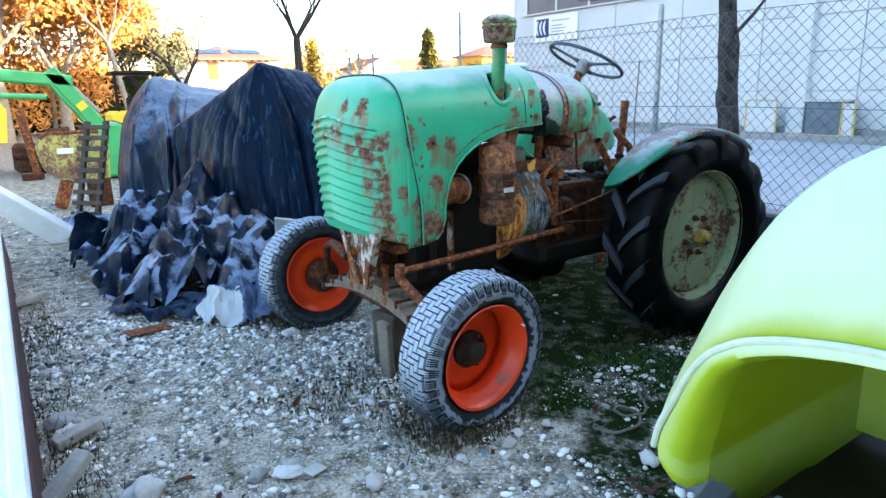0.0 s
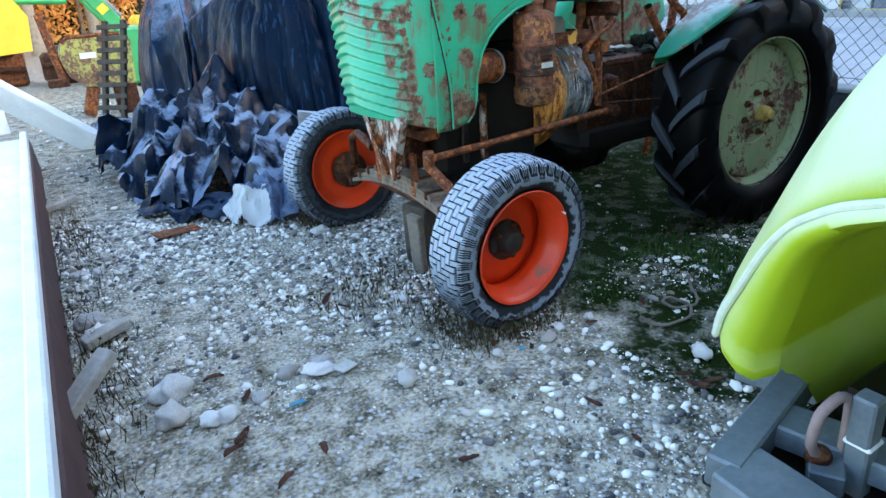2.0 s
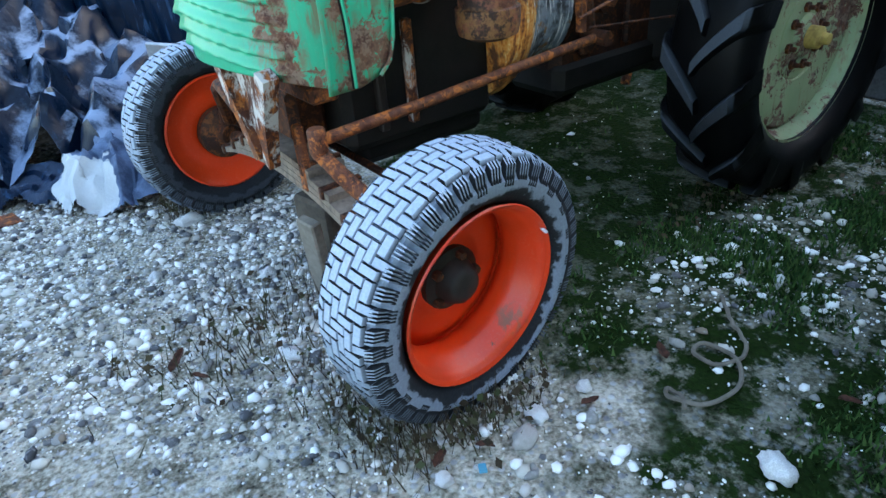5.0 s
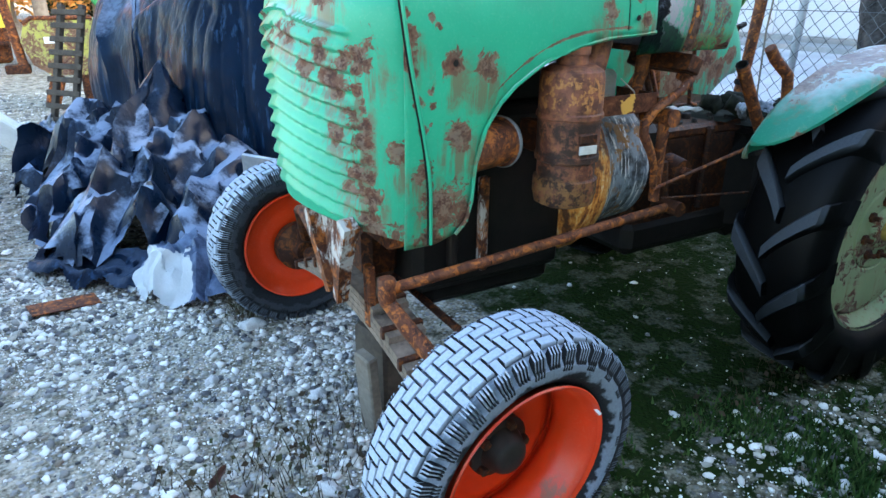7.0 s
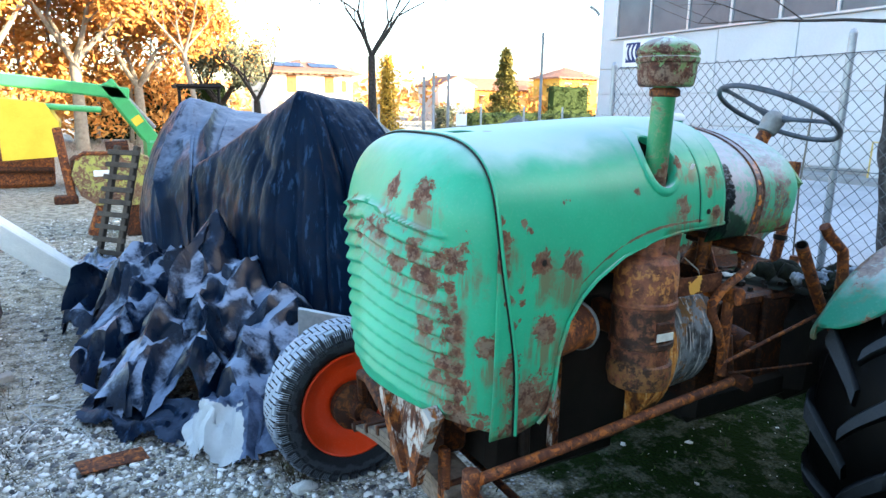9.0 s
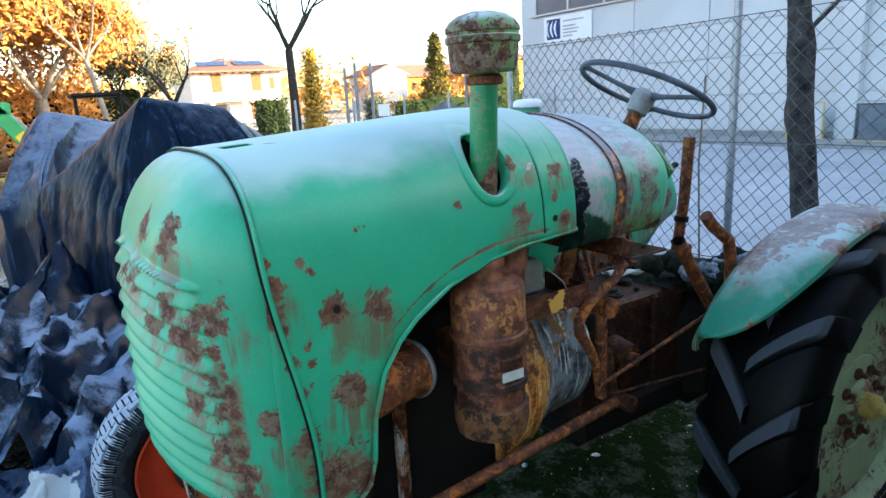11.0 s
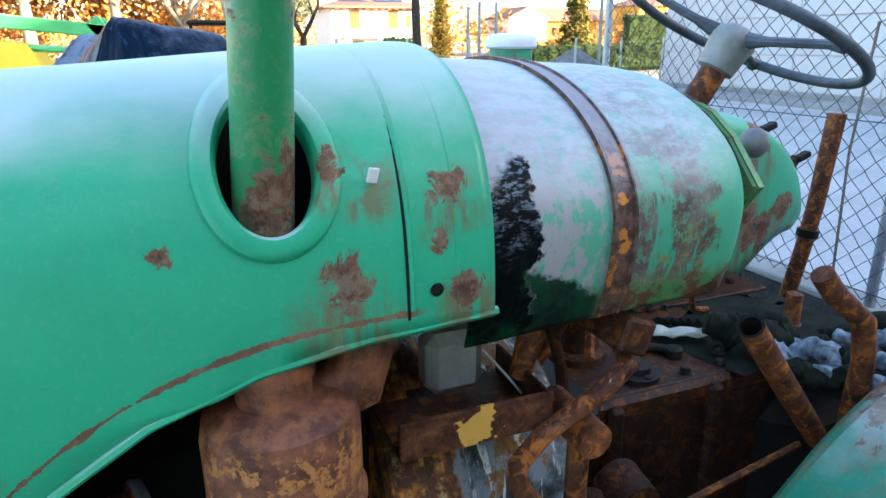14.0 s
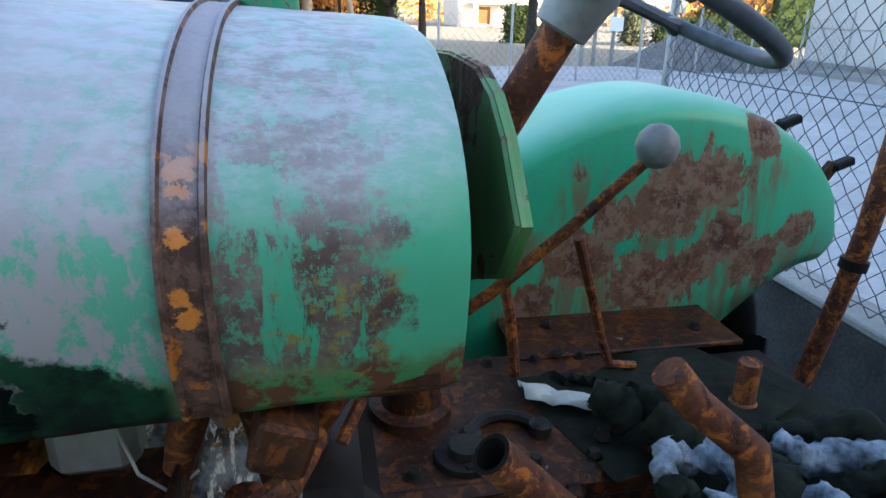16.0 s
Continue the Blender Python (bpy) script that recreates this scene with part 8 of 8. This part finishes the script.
def pebbles(count, x0, x1, y0, y1, rng, keep, smin, smax):
    t = (1 + 5 ** 0.5) / 2
    base = np.array([(-1, t, 0), (1, t, 0), (-1, -t, 0), (1, -t, 0), (0, -1, t), (0, 1, t), (0, -1, -t), (0, 1, -t), (t, 0, -1), (t, 0, 1), (-t, 0, -1), (-t, 0, 1)]) / math.hypot(1, t)
    tri = np.array([(0, 11, 5), (0, 5, 1), (0, 1, 7), (0, 7, 10), (0, 10, 11), (1, 5, 9), (5, 11, 4), (11, 10, 2), (10, 7, 6), (7, 1, 8), (3, 9, 4), (3, 4, 2), (3, 2, 6), (3, 6, 8), (3, 8, 9), (4, 9, 5), (2, 4, 11), (6, 2, 10), (8, 6, 7), (9, 8, 1)])
    vs, fs = [], []
    n = 0
    while n < count:
        x, y = rng.uniform(x0, x1), rng.uniform(y0, y1)
        if rng.random() > keep(x, y):
            continue
        r = smin + (smax - smin) * rng.random() ** 10
        a = rng.uniform(0, 6.28)
        sc = np.array((r * rng.uniform(0.8, 1.5), r * rng.uniform(0.7, 1.0), r * rng.uniform(0.45, 0.8)))
        jit = base * (1 + 0.22 * np.array([[rng.uniform(-1, 1)] for _ in range(12)]))
        v = jit * sc
        ca, sa = math.cos(a), math.sin(a)
        v = np.stack([v[:, 0] * ca - v[:, 1] * sa + x, v[:, 0] * sa + v[:, 1] * ca + y, v[:, 2] + sc[2] * 0.35 + 0.012 * nz(x, y, 0, 1.3)], 1)
        vs.append(v)
        fs.append(tri + 12 * n)
        n += 1
    s = Shape()
    s.v, s.f = np.concatenate(vs).tolist(), np.concatenate(fs).tolist()
    return s


def build_gravel():
    rng = random.Random(77)

    def keep(x, y):
        k = 0.35 + 0.9 * nz(x, y, 5, 0.9) + 0.5 * nz(x, y, 9, 3.0)
        if y < 1.0:
            k *= 1 - 0.55 * smooth(0.05, 0.75, x - 0.30 * y + 0.9 * nz(x, y, 2, 2.2))
            # Pale pebbles thinned under the tractor to keep its shade dark.
            k *= 1 - 0.97 * smooth(0.0, 0.35, x) * smooth(-1.0, -0.7, y)
        if x < -1.72:
            return 0
        return max(0.006, min(1, k + 0.22 * (x < 0.2)))
    single("loose_gravel", pebbles(50000, -1.70, 2.6, -2.5, 2.0, rng, keep, 0.0034, 0.022), M_pebble, "loose pale gravel and pebbles", "gravel", kind="stuff", sharp=75)
    single("loose_gravel", pebbles(6000, -1.9, 2.9, 1.5, 9.0, rng, keep, 0.007, 0.030), M_pebble, "loose pale gravel towards the far machines", "gravel", kind="stuff", sharp=75)


def build_weeds():
    rng = random.Random(12)
    s = Shape()
    n = 0
    while n < 26000:
        x, y = rng.uniform(0.15, 3.0), rng.uniform(-2.3, 1.4)
        k = smooth(-0.1, 0.25, nz(x, y, 1, 2.2) + 0.25 * nz(x, y, 2, 7)) * smooth(0.1, 0.7, x + 0.3 * nz(x, y, 9, 1))
        k *= 1 - 0.99 * smooth(-0.80, -0.60, y) * smooth(0.15, 0.35, x)
        if rng.random() > k:
            continue
        h = rng.uniform(0.006, 0.028) * (1 + 1.6 * max(0, nz(x, y, 4, 3)))
        a = rng.uniform(0, 6.28)
        dx, dy = math.cos(a), math.sin(a)
        z = 0.012 * nz(x, y, 0, 1.3)
        w = rng.uniform(0.003, 0.007)
        s.add([(x - dy * w, y + dx * w, z), (x + dy * w, y - dx * w, z), (x + dx * h * 0.6, y + dy * h * 0.6, z + h)], [(0, 1, 2)])
        n += 1
    single("moss", s, M_moss, "low dark moss and weeds in the gravel", "moss", kind="stuff")
    s = Shape()
    zones = [(-0.02, -1.02, 0.20, 0.08), (-0.25, -0.75, 0.12, 0.2), (-0.45, -0.25, 0.3, 0.25), (-1.60, -0.2, 0.10, 0.6), (-1.55, 1.6, 0.12, 0.8), (-0.2, -0.95, 0.16, 0.14), (-0.22, 0.92, 0.12, 0.12), (-0.05, -0.2, 0.35, 0.3), (1.55, -0.75, 0.45, 0.12), (-1.72, 0.6, 0.07, 1.5), (-1.70, -0.9, 0.08, 0.5), (2.2, -1.1, 0.5, 0.3), (2.9, -0.4, 0.12, 1.0)]
    for x0, y0, sx, sy in zones:
        for k in range(230):
            x, y = x0 + rng.gauss(0, sx * 0.6), y0 + rng.gauss(0, sy * 0.6)
            h = rng.uniform(0.02, 0.11)
            a = rng.uniform(0, 6.28)
            lx, ly = rng.uniform(-0.5, 0.5) * h, rng.uniform(-0.5, 0.5) * h
            w = rng.uniform(0.0012, 0.003)
            s.add([(x - w, y, 0), (x + w, y, 0), (x + lx, y + ly, h)], [(0, 1, 2)])
            if k % 3 == 0:
                c, l = Vector((x + lx * 0.7, y + ly * 0.7, h * 0.7)), rng.uniform(0.006, 0.016)
                u = Vector((math.cos(a), math.sin(a), rng.uniform(-0.5, 0.5)))
                v = u.orthogonal() * 0.5
                s.add([c - u * l, c + v * l, c + u * l, c - v * l], [(0, 1, 2, 3)])
    single("dry_weeds", s, M_weed, "thin dry weeds round the wheels and wagon", "weeds", kind="stuff")


def build_clutter():
    # support block under the front axle
    b = thing("wood_block", "grey weathered wood block under the front axle", "wood block", (-0.05, -0.22, 0))
    part("block", Shape().box((0.04, -0.08, 0.16), (0.14, 0.20, 0.32), (0, 0, 10), ch=0.012), M_pallet, b)
    part("board", Shape().box((-0.085, -0.22, 0.165), (0.04, 0.085, 0.33), (4, -6, 12), ch=0.006), M_wood, b, "split grey board")
    # old rope in the moss
    pts = []
    for i in range(120):
        t = i / 119
        w = 0.10 * math.exp(-((t - 0.35) / 0.28) ** 2)
        pts.append((0.36 + 0.52 * t + w * math.cos(17 * t), -1.34 + 0.20 * t * t + 0.03 * math.sin(7 * t) + w * math.sin(17 * t), 0.014 + 0.008 * math.sin(40 * t) ** 2))
    single("rope", Shape().tube(pts, 0.0065, 6), M_wood, "thin grey rope lying in the moss", "rope")
    # pale twine by the heap
    pts = [(-1.24 + 0.17 * math.sin(0.9 * k) + 0.08 * nz(k, 0, 0, 0.7), 1.85 + 0.34 * math.cos(0.55 * k) + 0.05 * math.sin(2.3 * k), 0.012) for k in range(0, 40)]
    single("twine", Shape().tube(pts, 0.0035, 5), M_plastic_white, "tangled pale twine on the gravel", "twine")
    # frosted rag bundle behind the gearbox
    r = thing("rag_bundle", "mossy rags and rope with frost behind the gearbox", "rags", (1.85, -0.2, 0.91))
    rng = random.Random(3)
    part("rag", rag_sheet(1.90, -0.10, 0.92, 0.50, 0.42, 5), M_rag, r, "dark mossy rag")
    part("rag", rag_sheet(1.76, 0.04, 0.94, 0.50, 0.34, 15), M_rag, r, "dark mossy rag")
    coils = [([(1.62, -0.24), (1.645, -0.20), (1.70, -0.175), (1.735, -0.20), (1.745, -0.245), (1.72, -0.285), (1.66, -0.30)], 0.024, 1), ([(1.60, -0.28), (1.63, -0.265), (1.66, -0.30), (1.70, -0.34)], 0.022, 0),
             ([(1.84, -0.19), (1.88, -0.215), (1.93, -0.225), (1.98, -0.27), (2.0, -0.34)], 0.024, 1), ([(1.77, -0.26), (1.80, -0.295), (1.83, -0.33), (1.81, -0.38)], 0.022, 1),
             ([(1.86, -0.15), (1.92, -0.17), (1.99, -0.19), (2.06, -0.25), (2.12, -0.36)], 0.026, 0), ([(1.90, -0.29), (1.95, -0.30), (1.97, -0.36), (1.93, -0.40), (1.88, -0.37)], 0.026, 0),
             ([(1.68, -0.06), (1.72, -0.09), (1.74, -0.13), (1.70, -0.15), (1.66, -0.12)], 0.040, 0), ([(1.60, -0.03), (1.63, -0.06), (1.65, -0.09)], 0.034, 0),
             ([(1.70, -0.36), (1.74, -0.39), (1.79, -0.40)], 0.024, 1), ([(1.78, -0.19), (1.80, -0.23), (1.78, -0.28), (1.74, -0.33)], 0.030, 0), ([(2.02, -0.18), (2.10, -0.24), (2.2, -0.28)], 0.022, 1)]
    hairs = {0: Shape(), 1: Shape()}
    for k, (pts, rad, whitened) in enumerate(coils):
        path = [np.array((x, y, 0.965 + 0.6 * rad + 0.018 * math.sin(2.1 * i + k))) for i, (x, y) in enumerate(pts)]
        s = Shape().tube([tuple(bend_through(path, i / 40)) for i in range(41)], [rad * (0.75 + 0.25 * math.sin(math.pi * i / 40)) for i in range(41)], 14)
        s.v = [tuple(Vector(v) + Vector((nz(*v, 70), nz(v[1], v[2], v[0], 70), nz(v[2], v[0], v[1], 70))) * 0.010 + Vector((0, 0, 0.012 * nz(*v, 28)))) for v in s.v]
        part("rope_coil", s, M_ragfrost if whitened else M_rag, r, "frosted coil of rope" if whitened else "mossy coil of rope", sharp=180)
        fuzz = hairs[whitened]
        for _ in range(120):
            v = Vector(rng.choice(s.v))
            d = Vector((rng.gauss(0, 1), rng.gauss(0, 1), rng.gauss(0.4, 1))).normalized()
            e = d.orthogonal() * 0.0006
            fuzz.add([v - e, v + e, v + d * rng.uniform(0.006, 0.018)], [(0, 1, 2)])
    tagged(part("fibre", hairs[0], M_rag, r, "loose mossy rope fibres"), kind="stuff")
    tagged(part("fibre", hairs[1], M_ragfrost, r, "loose frosted rope fibres"), kind="stuff")
    single("plastic_strip", Shape().grid([[(1.50 + 0.15 * k + 0.01 * math.sin(9 * k), 0.06 - 0.07 * k + (0.032 - 0.02 * k) * j, 0.946 + 0.012 * math.sin(5 * j + 7 * k) ** 2 + 0.014 * (1 - abs(j))) for j in (-1, -0.6, -0.2, 0.2, 0.6, 1)] for k in (0, 0.12, 0.25, 0.4, 0.55, 0.7, 0.85, 1)]), M_plastic_white, "crumpled white plastic strip on the gearbox", "plastic strip", solid=0.002)
    # fallen leaves, curled and brown
    rl = random.Random(9)
    for k in range(26):
        x, y = rl.uniform(-1.3, 1.3), rl.uniform(-1.75, 0.0) - 0.2 * (k % 2)
        l, a = rl.uniform(0.022, 0.045), rl.uniform(0, 6.28)
        rows = []
        for i in range(7):
            u = i / 6
            w = 0.42 * l * math.sin(math.pi * min(1, u * 0.95 + 0.05)) * (1 + 0.3 * math.sin(9 * u))
            rows.append([((2 * u - 1) * l, w * v, 0.012 + 0.25 * l * (abs(v) ** 1.5) + 0.2 * l * math.sin(3 * u + k)) for v in (-1, -0.5, 0, 0.5, 1)])
        c, s_ = math.cos(a), math.sin(a)
        rows = [[(x + px * c - py * s_, y + px * s_ + py * c, max(0.004, pz)) for px, py, pz in r_] for r_ in rows]
        single("fallen_leaf", Shape().grid(rows), M_deadleaf, "curled brown fallen leaf on the gravel", "leaf", group="fallen leaves", solid=0.0008)
    # litter
    for x, y, sx, sy, r, mat, lab in ((-1.02, -0.95, 0.06, 0.02, 10, M_bluelit, "small blue plastic scrap"), (-0.15, -1.15, 0.03, 0.02, 60, M_bluelit, "small blue plastic scrap"), (-1.0, 1.35, 0.30, 0.12, 15, M_rust, "rusted sheet lying by the tarpaulin"), (-0.78, -0.83, 0.085, 0.06, 25, M_plastic_white, "pale crumpled paper scrap")):
        single("litter", Shape().box((x, y, 0.02), (sx, sy, 0.008), (4, 6, r), ch=0.002), mat, lab, "litter", group="litter")
    single("grey_sheet", Shape().box((0.08, 1.22, 0.50), (0.42, 0.02, 0.30), (18, 8, -35), ch=0.003), M_galv, "bent grey sheet metal behind the wheel", "sheet metal")


def rag_sheet(cx, cy, z0, w, h, seed):
    def floor(P):
        np.maximum(P[..., 2], z0 - 0.005, out=P[..., 2])
    P = cloth(flat_sheet(cx, cy, z0 + 0.05, w, h, 0.016, 20, 0.62, 0.08, seed), 0.016, floor, 60, bend=0.6, seed=seed)
    return sheet(P)


M_deadleaf = plain("dead_leaf", (0.035, 0.016, 0.010), (0.12, 0.05, 0.03), 0.8, 30, 0.3)
M_rag = plain("mossy_rag", (0.003, 0.004, 0.003), (0.020, 0.025, 0.016), 0.95, 18, 0.6)
M_ragfrost = plain("frosted_rope", (0.02, 0.028, 0.03), (0.38, 0.44, 0.52), 0.9, 34, 0.8)
M_bluelit = plain("blue_plastic", (0.05, 0.20, 0.30), (0.10, 0.32, 0.42), 0.5, 9, 0.05)

build_ground()
build_yard()
build_warehouse()
build_fence()
build_rear_blocker()
build_tractor()
build_tarp()
build_trailer()
build_wagon()
build_pallet()
build_far_machines()
build_trees()
build_houses()
build_stones()
build_clutter()
build_gravel()
build_weeds()
